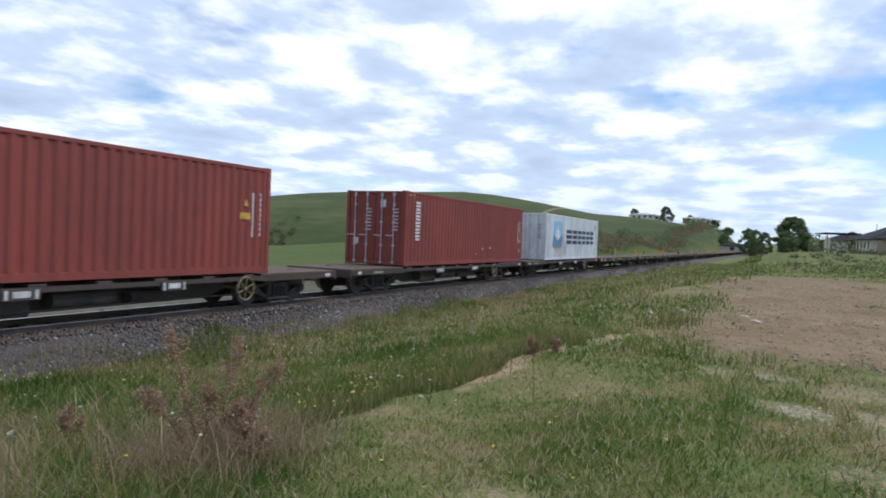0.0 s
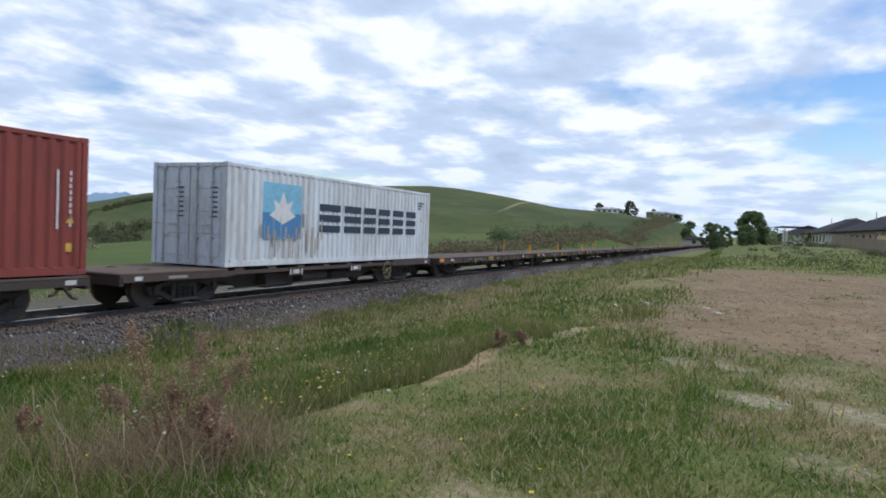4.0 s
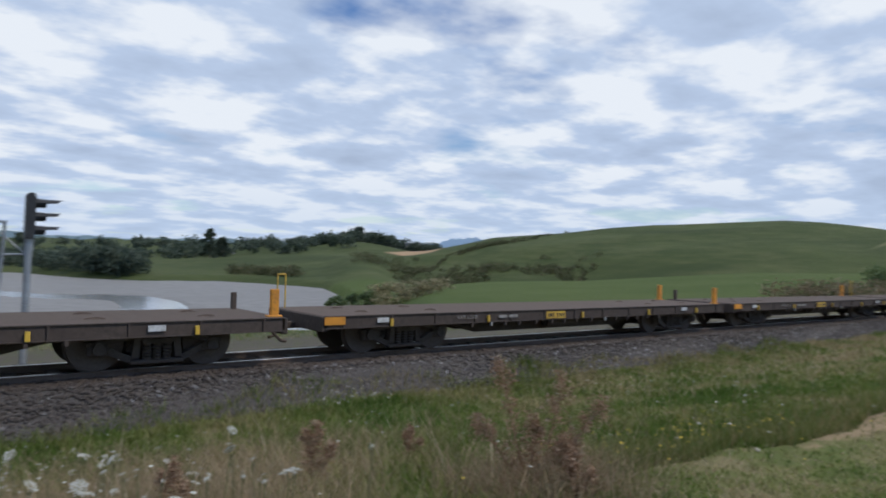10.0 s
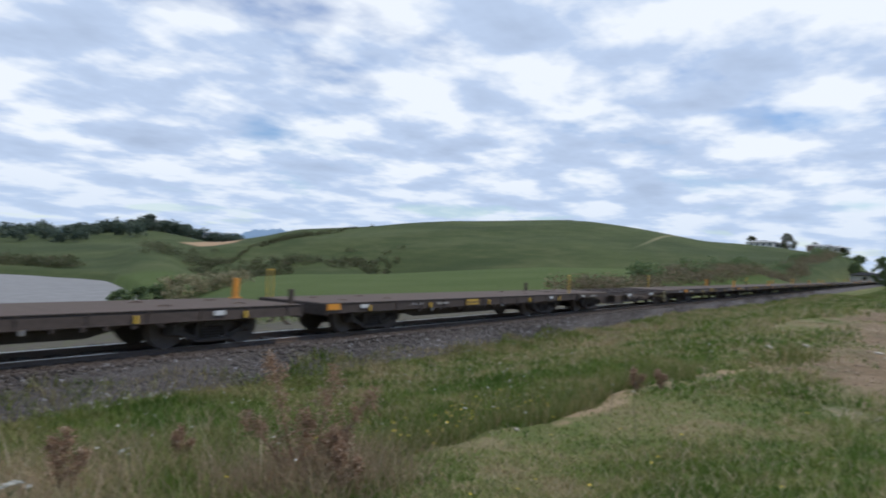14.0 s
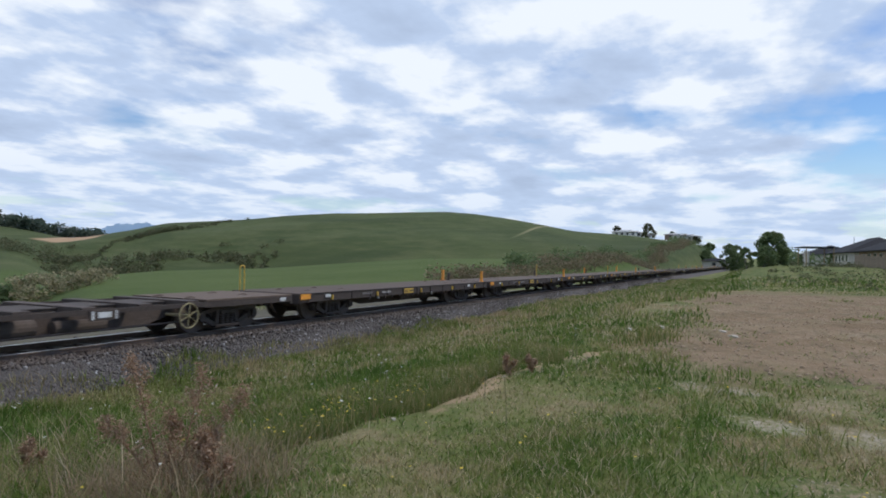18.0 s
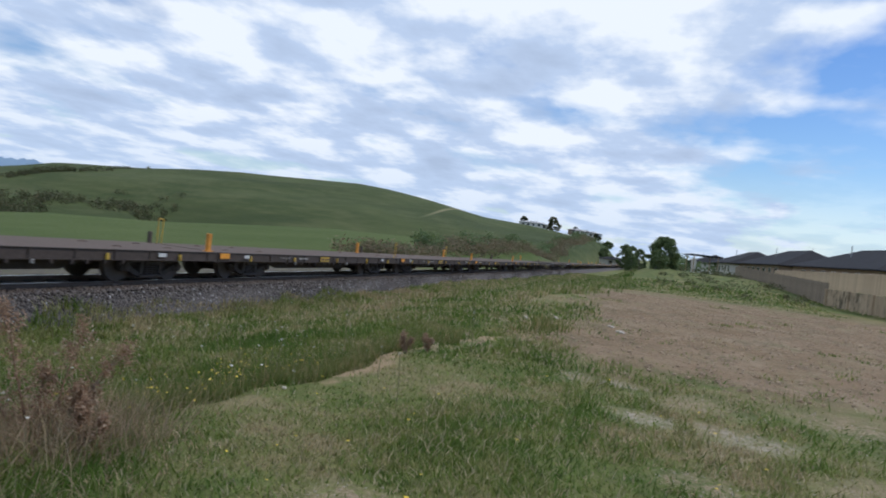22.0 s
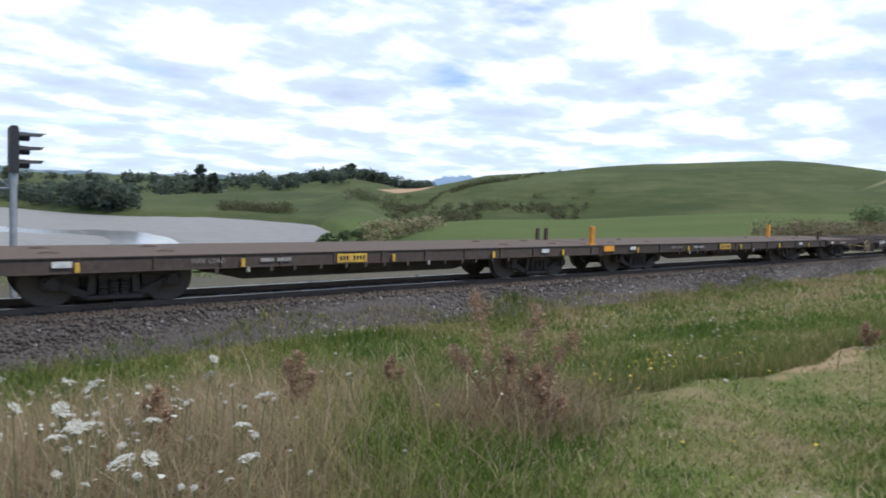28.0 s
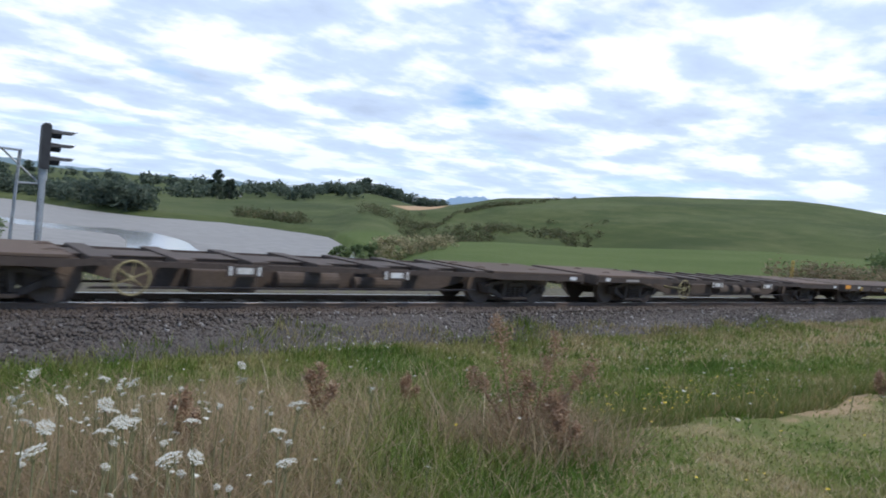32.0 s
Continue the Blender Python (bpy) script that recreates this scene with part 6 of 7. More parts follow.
def near_side():
    fence_run((56.5, -13.2, 0), (8.0, -30.0, 0), 0.42, 0.15, 1.45, 1.32, PALING, 2.5, "pine paling fence on a stained concrete base wall")
    fence_run((106, -12.6, 0), (56.5, -13.2, 0), 1.75, 0.55, 0.0, 1.75, OLD_PALING, 2.6, "weathered grey paling fence along the grass")
    fence_run((104, -17.5, 0), (62, -18.4, 0), 1.95, 1.95, 0.0, 1.65, PALING, 2.6, "pale pine paling fence between the gardens")
    for az, r, z, L, W, turn, wall, rid, ver in ((117.5, 74, 1.9, 24, 12, 14, RENDER_WALL, 5.2, True), (106.4, 98, 1.9, 25, 12, 8, BRICK_WALL, 5.45, False), (101.0, 124, 1.9, 24, 12, 6, BRICK_WALL, 5.5, False), (97.9, 152, 1.9, 22, 12, 4, RENDER_WALL, 5.5, False), (95.2, 190, 1.9, 18, 12, 2, RENDER_WALL, 5.0, False)):
        x, y = bearing(az, r)
        house(x, y, z, L, W, turn, wall, rid, "low house with a charcoal hipped roof behind the fence", ver)
    for az, r, z in ((101.9, 120, 7.2), (111.2, 76, 6.9), (112.0, 78, 7.0)):
        antenna(*bearing(az, r), z)
    # open shed beyond the far corner
    x, y = bearing(94.3, 128)
    s = thing("open_shed", "open shed with a flat dark roof", "shed", pose(x, y, 1.85, 0, 0, 8))
    for dx in (-3, 3):
        for dy in (-2, 2):
            boxed("post", TIMBER_TRIM, s, dx - 0.06, dx + 0.06, dy - 0.06, dy + 0.06, -0.2, 3.0)
    boxed("roof", ROOF, s, -3.6, 3.6, -2.6, 2.6, 3.0, 3.18)
    boxed("wall", RENDER_WALL, s, -2.9, 0.4, 1.5, 1.7, -0.2, 2.4)
    # pink toy perched on a fence post's cap
    p = Vector((56.5, -13.2)).lerp(Vector((8.0, -30.0)), 0.30)
    t = thing("toy_car", "small pink plastic toy car on the wall's cap", "toy", pose(p.x, p.y, 1.888, 0, 0, 199.1))
    bm = bmesh.new()
    prism(bm, [(-0.34, 0.04), (0.34, 0.04), (0.36, 0.16), (0.16, 0.20), (0.08, 0.36), (-0.16, 0.36), (-0.24, 0.20), (-0.36, 0.17)], -0.12, 0.10)
    part("body", bm, PINK, t)
    for dx in (-0.2, 0.2):
        bm = bmesh.new()
        rod(bm, (dx, -0.13, 0.06), (dx, 0.11, 0.06), 0.065, 12)
        part("axle_wheel", bm, PINK, t)
    # hilltop houses across the line, white building by the line's end
    for az, r, L, W, wall in ((80.5, 402, 14, 8, HOUSE_WHITE), (81.3, 403, 9, 7, HOUSE_WHITE), (84.2, 400, 8, 6, BRICK_WALL), (84.9, 398, 10, 7, HOUSE_WHITE), (85.6, 396, 9, 7, HOUSE_WHITE)):
        x, y = bearing(az, r)
        house(x, y, float(ground_z(x, y)) + (0.6 if az < 83 else 1.6), L, W, 80, wall, 3.7, "white hilltop house with a pale roof", eaves=2.6, name="hilltop_house", cover=PALE_ROOF)
    x, y = bearing(87.4, 272)
    house(x, y, float(ground_z(x, y)) + 0.8, 9, 5, 85, WHITE_TAG, 3.6, "small white building near the end of the line", name="white_shed")
    for az, r in ((33.0, 508), (36.0, 500), (31.6, 516), (20.6, 420)):
        x, y = bearing(az, r)
        house(x, y, float(ground_z(x, y)) + (3.2 if az > 30 else 0), 11, 8, -az, WHITE_TAG, 4.0, "white house among trees on the far knoll", eaves=3.3, name="knoll_house", cover=PALE_ROOF)


near_side()


# ---- grass, weeds and flowers ----
STRAW_TONE = (0.50, 0.42, 0.26)
GREEN_BLADE = turf_blade("green_grass", -0.03, STRAW_TONE, 0.07)
LUSH_BLADE = turf_blade("lush_grass", 0.0, (0.36, 0.34, 0.16), 0.06)
LAWN_BLADE = turf_blade("worn_lawn", 0.0, STRAW_TONE, 0.2, mixed=0.6)
DRY_BLADE = leafy("dry_straw", (0.30, 0.225, 0.125), (0.50, 0.39, 0.24), (0.60, 0.50, 0.34), share=0.2)
MAT_BLADE = leafy("dead_grass_mat", (0.26, 0.19, 0.115), (0.45, 0.345, 0.22), (0.20, 0.20, 0.085), share=0.26)
WEED_BLADE = leafy("olive_weeds", (0.11, 0.145, 0.036), (0.21, 0.225, 0.070), (0.33, 0.26, 0.12), share=0.25)
RUST_LEAF = leafy("rust_brown_weed", (0.27, 0.165, 0.10), (0.42, 0.28, 0.18), (0.52, 0.39, 0.27), share=0.2)
WEED_STEM = worn("pale_weed_stem", (0.14, 0.15, 0.06), (0.24, 0.21, 0.11), None, 8, 30, 0.85, 0, 0.0)
PETAL = worn("white_petals", (0.54, 0.53, 0.46), (0.45, 0.44, 0.37), (0.32, 0.31, 0.24), 9, 60, 0.85, 0, 0.0)
GOLD_PETAL = worn("yellow_petals", (0.70, 0.52, 0.05), (0.62, 0.44, 0.04), None, 9, 40, 0.8, 0, 0.0)


def blades(name, label, pts, height, width, bend, material, seed, category="grass"):
    """Grass blades of two tapered faces each, standing on the ground at the points."""
    rng = np.random.RandomState(seed)
    n = len(pts)
    a, b = rng.uniform(0, 6.283, n), rng.uniform(0, 6.283, n)
    w = np.stack([np.cos(a), np.sin(a), 0 * a], -1) * (width * rng.uniform(0.6, 1.3, n))[:, None] * 0.5
    lean = np.stack([np.cos(b), np.sin(b), 0 * b], -1) * (height * bend * rng.rand(n))[:, None]
    up = np.zeros((n, 3))
    up[:, 2] = height
    root = pts - np.array([0, 0, 0.02])
    mid = root + up * 0.55 + lean * 0.35
    tip = root + up + lean
    v = np.stack([root - w, root + w, mid - w * 0.75, mid + w * 0.75, tip - w * 0.12, tip + w * 0.12], 1).reshape(-1, 3)
    q = np.array([(0, 1, 3, 2), (2, 3, 5, 4)])[None] + 6 * np.arange(n)[:, None, None]
    return raw_mesh(name, v, q.reshape(-1, 4), material, label, category)


def patch(x, y, s, k):
    return np.sin(x / s + k + 1.7 * np.sin(y / s * 1.3 + k)) * 0.5 + np.sin(y / s * 1.6 - k * 2 + 1.1 * np.sin(x / s * 0.7)) * 0.5


def on_pad(x, y):
    """How bare the earth is, 0 to 1, on the pad of the near side."""
    e = 1.1 * patch(x, y, 1.1, 0.3) + 0.5 * patch(x, y, 0.4, 2.2)
    return sstep(9.0, 11.2, x + e) * sstep(-0.6, 0.9, 0.6 + 0.06 * x + 1.3 * np.exp(-0.25 * (x - 14.5) ** 2) - y - 0.4 * e) * (1 - sstep(38, 50, x + 3 * e))


def scarred(x, y):
    """Where gravel scars and the bare lip keep the grass away."""
    out = np.zeros_like(x)
    for px, py, pr, _ in SCARS:
        out = np.maximum(out, 1 - sstep(0.6, 1.15, np.sqrt((x - px) ** 2 + 0.6 * (y - py) ** 2) / pr + 0.3 * patch(x, y, 0.2, 1.0)))
    e = y - rim_y(x) + 0.06 * patch(x, y, 0.3, 0.5)
    return np.maximum(out, 0.9 * sstep(-0.3, -0.2, e) * (1 - sstep(0.1, 0.2, e)) * sstep(5.0, 5.7, x) * (1 - sstep(12, 15, x)) * (patch(x, y, 0.5, 4.0) > -0.35))


def sow(seed, n, az0, az1, r0, r1, power=1.0):
    rng = np.random.RandomState(seed)
    az, r = np.radians(rng.uniform(az0, az1, n)), r0 + (r1 - r0) * rng.rand(n) ** power
    return rng, r * np.sin(az), r * np.cos(az)


def grow(x, y):
    return np.stack([x, y, ground_z(x, y)], -1)


def straw_zone(x, y):
    r, az = np.hypot(x, y), np.degrees(np.arctan2(x, y))
    out = np.exp(-((az - 15 - 3 * np.sin(r)) / 15.0) ** 2) * np.exp(-((r - 4.4) / 3.0) ** 2)
    return np.maximum(out, 1 - sstep(0.35, 0.95, np.hypot(x - 3.85, y - 3.7)))


def plant_grass():
    # short worn turf on the open ground
    rng, x, y = sow(1, 215000, 36, 124, 2.2, 17, 1.2)
    keep = (y < 9.9) & (rng.rand(len(x)) > on_pad(x, y) * 0.97) & (rng.rand(len(x)) > 0.8 * scarred(x, y)) & (rng.rand(len(x)) < 0.7 + 0.4 * patch(x, y, 0.7, 1.1))
    x, y = x[keep], y[keep]
    h = (0.022 + 0.05 * np.random.RandomState(2).rand(len(x))) * (1 + 0.7 * np.clip(patch(x, y, 0.9, 3.0), 0, 1))
    blades("lawn_grass", "short worn grass on the open ground", grow(x, y), h, 0.007 + 0.0011 * np.hypot(x, y), 1.3, LAWN_BLADE, 3)
    # the same turf round and behind the standing place
    rng = np.random.RandomState(50)
    x, y = rng.uniform(-14, 11, 60000), rng.uniform(-12, 5, 60000)
    r, az = np.hypot(x, y), np.degrees(np.arctan2(x, y))
    keep = ~((az > 36) & (az < 124) & (r > 2.3)) & ~((az > -44) & (az < 40) & (r > 2.6)) & (rng.rand(len(x)) < 0.6 + 0.4 * patch(x, y, 0.7, 1.1)) & (rng.rand(len(x)) > on_pad(x, y) * 0.97)
    x, y = x[keep], y[keep]
    blades("trodden_lawn", "short trodden grass round the standing place", grow(x, y), 0.02 + 0.06 * rng.rand(len(x)), 0.018, 1.3, LAWN_BLADE, 51)
    # longer green grass in clumps
    rng, x, y = sow(4, 150000, 30, 112, 2.6, 22, 1.15)
    keep = (y < 10.0) & (rng.rand(len(x)) < 0.12 + 0.6 * sstep(-0.3, 0.8, patch(x, y, 0.8, 6.0) + 0.6 * patch(x, y, 0.25, 1.0))) & (rng.rand(len(x)) > on_pad(x, y) * 1.02) & (rng.rand(len(x)) > scarred(x, y))
    x, y = x[keep], y[keep]
    h = 0.04 + 0.17 * np.random.RandomState(5).rand(len(x)) ** 1.8 * np.clip(0.65 + 0.6 * patch(x, y, 1.9, 2.0) + 0.3 * patch(x, y, 0.35, 4.0), 0.1, 2.0)
    blades("tufted_grass", "tufts of longer green grass", grow(x, y), h, 0.007 + 0.0008 * np.hypot(x, y), 1.1, GREEN_BLADE, 6)
    # damp hollow beyond the lip
    rng, x, y = sow(40, 90000, 44, 82, 5.2, 16, 1.1)
    e = y - rim_y(x)
    keep = (y < 8.8) & (e > 0.12) & (rng.rand(len(x)) < (1 - sstep(2.2, 4.2, e)) * (1 - sstep(11.5, 15, x)) * (0.75 + 0.5 * patch(x, y, 0.6, 2.0)))
    x, y = x[keep], y[keep]
    h = 0.04 + 0.10 * np.random.RandomState(41).rand(len(x)) ** 1.5
    blades("hollow_grass", "dark green grass in the damp hollow", grow(x, y), h, 0.007 + 0.0008 * np.hypot(x, y), 1.0, LUSH_BLADE, 42)
    # rank grass in front of the line
    rng, x, y = sow(7, 150000, -44, 60, 2.5, 15, 0.95)
    keep = (y < 10.25) & (y > 1.2) & (rng.rand(len(x)) > 1.25 * straw_zone(x, y)) & (rng.rand(len(x)) < 1 - sstep(36, 60, np.degrees(np.arctan2(x, y)))) & (patch(x, y, 0.5, 9.0) > -0.93)
    x, y = x[keep], y[keep]
    far = sstep(5, 9.5, y)
    h = (0.07 + 0.24 * np.random.RandomState(8).rand(len(x)) ** 1.5) * (1 - 0.25 * far) * (1 - 0.35 * sstep(28, 50, np.degrees(np.arctan2(x, y))))
    blades("rank_grass", "rank green grass beside the ballast", grow(x, y), h, 0.006 + 0.0008 * np.hypot(x, y), 1.2, LUSH_BLADE, 9)
    # grass creeping up the foot of the ballast
    rng = np.random.RandomState(60)
    n = 30000
    x = -14 + 74 * rng.rand(n) ** 1.25
    foot = 10.95 + 0.35 * patch(x, 0 * x, 1.3, 2.0) + 0.25 * patch(x, 0 * x, 0.45, 1.0) - 0.45 * sstep(10, 30, x)
    y = foot - 1.5 * rng.rand(n) ** 1.4 - 0.0105 * x
    p = grow(x, y)
    p[:, 2] = np.maximum(p[:, 2], -0.13 - (np.abs(y - TRACK_Y + 0.0105 * x) - 1.35) * 0.60)
    h = (0.10 + 0.26 * rng.rand(n) ** 1.5) * (0.75 + 0.35 * patch(x, y, 0.9, 3.0))
    blades("ballast_edge_grass", "green grass creeping up the foot of the ballast", p, h, 0.014 + 0.0009 * np.abs(x), 0.9, LUSH_BLADE, 61)
    # flowering weeds in the ditch under the lip
    rng = np.random.RandomState(62)
    n = 9000
    x = 4.4 + 6.8 * rng.rand(n)
    y = rim_y(x) + 0.08 + 0.85 * rng.rand(n) ** 1.2
    keep = patch(x, y, 0.3, 2.0) > -0.3
    x, y = x[keep], y[keep]
    h = 0.08 + 0.24 * rng.rand(len(x)) ** 1.8
    blades("ditch_weeds", "olive flowering weeds in the ditch under the lip", grow(x, y), h, 0.010 + 0 * x, 0.8, WEED_BLADE, 63, "weeds")
    # rank green weeds at the near corner of the bare earth
    rng = np.random.RandomState(64)
    n = 750
    x = rng.normal(14.2, 1.2, n)
    y = 1.95 - 0.25 * (x - 14.2) + rng.normal(0, 0.22, n)
    h = 0.05 + 0.42 * rng.rand(n) ** 2.2 * np.exp(-((x - 14.6) / 0.9) ** 2)
    blades("corner_weeds", "rank green weeds beside the bare earth", grow(x, y), h, 0.022 + 0 * x, 0.7, WEED_BLADE, 65, "weeds")
    # a tangled mat of dead grass, and taller pale stalks out of it
    rng, x, y = sow(10, 190000, -30, 56, 2.3, 9.5, 0.9)
    keep = (y < 9.6) & (rng.rand(len(x)) < 0.02 + straw_zone(x, y) * 1.3 * (0.75 + 0.5 * patch(x, y, 0.35, 2.0)))
    x, y = x[keep], y[keep]
    h = 0.04 + 0.30 * np.random.RandomState(11).rand(len(x)) ** 1.6
    blades("matted_grass", "tangled mat of dead brown grass", grow(x, y), h, 0.004 + 0.0008 * np.hypot(x, y), 1.9, MAT_BLADE, 12)
    rng, x, y = sow(43, 16000, -40, 50, 2.4, 9.0, 0.9)
    keep = (y < 9.6) & (rng.rand(len(x)) < 0.05 + 0.8 * straw_zone(x, y) * (patch(x, y, 0.3, 5.0) > 0.1))
    x, y = x[keep], y[keep]
    h = 0.18 + 0.42 * np.random.RandomState(44).rand(len(x)) ** 2.0
    blades("dry_stalks", "pale dry grass stalks", grow(x, y), h, 0.004 + 0.0006 * np.hypot(x, y), 0.9, DRY_BLADE, 45)
    # dry patches on the open ground
    rng, x, y = sow(13, 90000, 46, 118, 2.6, 26, 1.1)
    keep = (y < 9.9) & (rng.rand(len(x)) < sstep(0.25, 0.7, patch(x, y, 1.3, 7.7) + 0.35 * patch(x, y, 0.35, 3.0))) & (rng.rand(len(x)) > on_pad(x, y) * 0.92) & (rng.rand(len(x)) > scarred(x, y))
    x, y = x[keep], y[keep]
    h = 0.02 + 0.07 * np.random.RandomState(14).rand(len(x))
    blades("straw_patches", "patches of dry yellow grass", grow(x, y), h, 0.006 + 0.001 * np.hypot(x, y), 1.8, DRY_BLADE, 15)
    # verge running away beside the line
    rng = np.random.RandomState(16)
    n = 52000
    x = 10 + 95 * rng.rand(n) ** 1.5
    y = rng.uniform(1.0, 10.3, n)
    keep = (rng.rand(n) > on_pad(x, y)) & (patch(x, y, 2.2, 5.0) > -0.5)
    x, y = x[keep], y[keep]
    h = (0.10 + 0.22 * rng.rand(len(x))) * (0.45 + 0.55 * sstep(14, 34, x))
    blades("verge_grass", "olive verge grass running along the line", grow(x, y), h, 0.02 + 0.0014 * x, 0.8, LAWN_BLADE, 17)
    # weeds on the earth pad and in front of the fences
    rng = np.random.RandomState(18)
    n = 90000
    x, y = 8.5 + 54 * rng.rand(n) ** 1.3, rng.uniform(-30, 3, n)
    line = np.where(x < 56.5, -13.2 + (x - 56.5) * 0.3457, -13.2)
    keep = (y > line + 0.2) & ((patch(x, y, 1.5, 3.3) + 0.6 * patch(x, y, 0.4, 1.0) > 0.66 + 0.3 * sstep(12, 18, x)) | ((x > 44) & (y > -11.5) & (rng.rand(n) < 0.55)) | ((y < line + 0.9) & (rng.rand(n) < 0.5)))
    x, y = x[keep], y[keep]
    h = 0.03 + 0.08 * rng.rand(len(x)) * (1 + sstep(46, 52, x) * 1.8)
    blades("pad_weeds", "low weeds scattered over the bare earth", grow(x, y), h, 0.02 + 0.0010 * x, 1.0, LAWN_BLADE, 19)
    # behind the line
    rng = np.random.RandomState(20)
    n = 9000
    x, y = rng.uniform(-16, 60, n), rng.uniform(25, 29, n)
    h = 0.06 + 0.14 * rng.rand(n)
    blades("far_verge_grass", "rough grass on the far side of the line", grow(x, y), h, 0.03 + 0 * x, 0.7, LAWN_BLADE, 21)


plant_grass()


def dock_plant(x, y, stalks, seed, label, height, skirt=0.0):
    """A dead rust-brown weed: branching stalks with crumpled seed heads; skirt: the radius of its dead lower twigs."""
    r, rng = random.Random(seed), np.random.RandomState(seed)
    z0 = float(ground_z(x, y)) - 0.02
    t = thing("dead_dock", label, "weed", pose(x, y, z0), "dead weeds")
    bm = bmesh.new()
    centres, radii = [], []

    def cluster(c, rad, k=1):
        for _ in range(k):
            centres.append(tuple(c))
            radii.append(rad)

    for dx, dy, h in stalks:
        foot = Vector((dx * 0.15, dy * 0.15, -0.02))
        top = Vector((dx, dy, h))
        mid = foot.lerp(top, 0.5) + Vector((r.uniform(-0.04, 0.04), r.uniform(-0.04, 0.04), 0.03))
        limb(bm, [foot, mid, top], [0.010, 0.007, 0.003], 5)
        for k in range(13):
            u = 0.22 + 0.78 * k / 12
            a = k * 2.4 + r.uniform(-0.6, 0.6)
            base = foot.lerp(mid, u * 2) if u < 0.5 else mid.lerp(top, u * 2 - 1)
            reach = (0.11 * (1.15 - u) + 0.035) * height * r.uniform(0.7, 1.3)
            tip = base + Vector((math.cos(a), math.sin(a), r.uniform(0.5, 1.1))) * reach
            limb(bm, [base, tip], [0.004, 0.0015], 4)
            dense = 2 if u > 0.66 else 1
            for q in (0.35, 0.7, 1.0):
                cluster(base.lerp(tip, q), 0.05 * (0.5 + 0.5 * height), dense)
        cluster(top, 0.05 * height, 3)
        cluster(top - Vector((0, 0, 0.08 * height)), 0.08 * height, 5)
    part("stalk", bm, RUST_LEAF, t)
    v, q = leaf_cloud(rng, np.array(centres), np.array(radii), int(900 * len(stalks) * (0.25 + 0.75 * height)), 0.0125, 1.3)
    part("seed_head", array_mesh("seed_head", v, q, RUST_LEAF), None, t, "crumpled rust-brown seed head")
    if skirt:
        n = 1700
        ang, rad = rng.uniform(0, 6.283, n), skirt * np.sqrt(rng.rand(n)) ** 1.3
        px, py = 0.05 + rad * np.cos(ang), -0.02 + rad * np.sin(ang)
        foot = np.stack([px, py, 0 * px - 0.01], -1)
        h = (0.04 + 0.30 * rng.rand(n) ** 1.5 * np.clip(1 - (rad / skirt) ** 2, 0, 1))
        lean = np.stack([rng.normal(size=n), rng.normal(size=n), 0 * h], -1) * (0.10 + 0.3 * h)[:, None]
        tip = foot + lean + np.stack([0 * h, 0 * h, h], -1)
        w = np.stack([rng.normal(size=n), rng.normal(size=n), 0 * h], -1)
        w = w / np.linalg.norm(w, axis=1)[:, None] * 0.0032
        mid = (foot + tip) / 2 + np.stack([0 * h, 0 * h, h * 0.15], -1)
        v = np.stack([foot - w, foot + w, mid - w, mid + w, tip - w * 0.3, tip + w * 0.3], 1).reshape(-1, 3)
        q = (np.array([(0, 1, 3, 2), (2, 3, 5, 4)])[None] + 6 * np.arange(n)[:, None, None]).reshape(-1, 4)
        part("dead_undergrowth", array_mesh("dead_undergrowth", v, q, RUST_LEAF), None, t, "tangle of dead brown lower twigs")


def umbel_mesh(seed, radius):
    """A flat white flower head of many small florets on rays."""
    rng = np.random.RandomState(seed)
    n = 46
    vs, qs = [], []
    for k in range(n):
        a, r = k * 2.4, radius * math.sqrt((k + 0.5) / n)
        c = np.array([r * math.cos(a), r * math.sin(a), 0.018 - 0.9 * r * r / radius * 0.35 + rng.uniform(-0.004, 0.004)])
        s = radius * rng.uniform(0.12, 0.2)
        t = rng.uniform(0, 1.57)
        u, w = np.array([math.cos(t), math.sin(t), rng.uniform(-0.3, 0.3)]) * s, np.array([-math.sin(t), math.cos(t), rng.uniform(-0.3, 0.3)]) * s
        top = c + np.array([0, 0, s * 0.5])
        b = len(vs)
        vs += [c - u, c - w, c + u, c + w, top]
        qs += [(b, b + 1, b + 4), (b + 1, b + 2, b + 4), (b + 2, b + 3, b + 4), (b + 3, b, b + 4), (b + 3, b + 2, b + 1), (b + 1, b, b + 3)]
    return mesh_of("umbel", [tuple(v) for v in vs], qs, PETAL)


def wild_carrot(height, radius, seed):
    t = thing("wild_carrot", "white flat-topped wild carrot on a thin stem", "flower", group="wild carrots")
    r = random.Random(seed)
    bm = bmesh.new()
    bend = (r.uniform(-0.05, 0.05), r.uniform(-0.05, 0.05))
    limb(bm, [(0, 0, -0.03), (bend[0] * 0.3, bend[1] * 0.3, height * 0.5), (bend[0], bend[1], height - 0.03)], [0.005, 0.004, 0.003], 5)
    for k in range(6):
        a = k * 1.05
        limb(bm, [(bend[0], bend[1], height - 0.035), (bend[0] + radius * 0.7 * math.cos(a), bend[1] + radius * 0.7 * math.sin(a), height + 0.002)], [0.002, 0.0012], 3)
    part("stem", bm, WEED_STEM, t)
    part("flower_head", umbel_mesh(seed, radius), None, t, "flat white flower head", pose(bend[0], bend[1], height, r.uniform(-38, 38), r.uniform(-38, 38), 0))
    return t


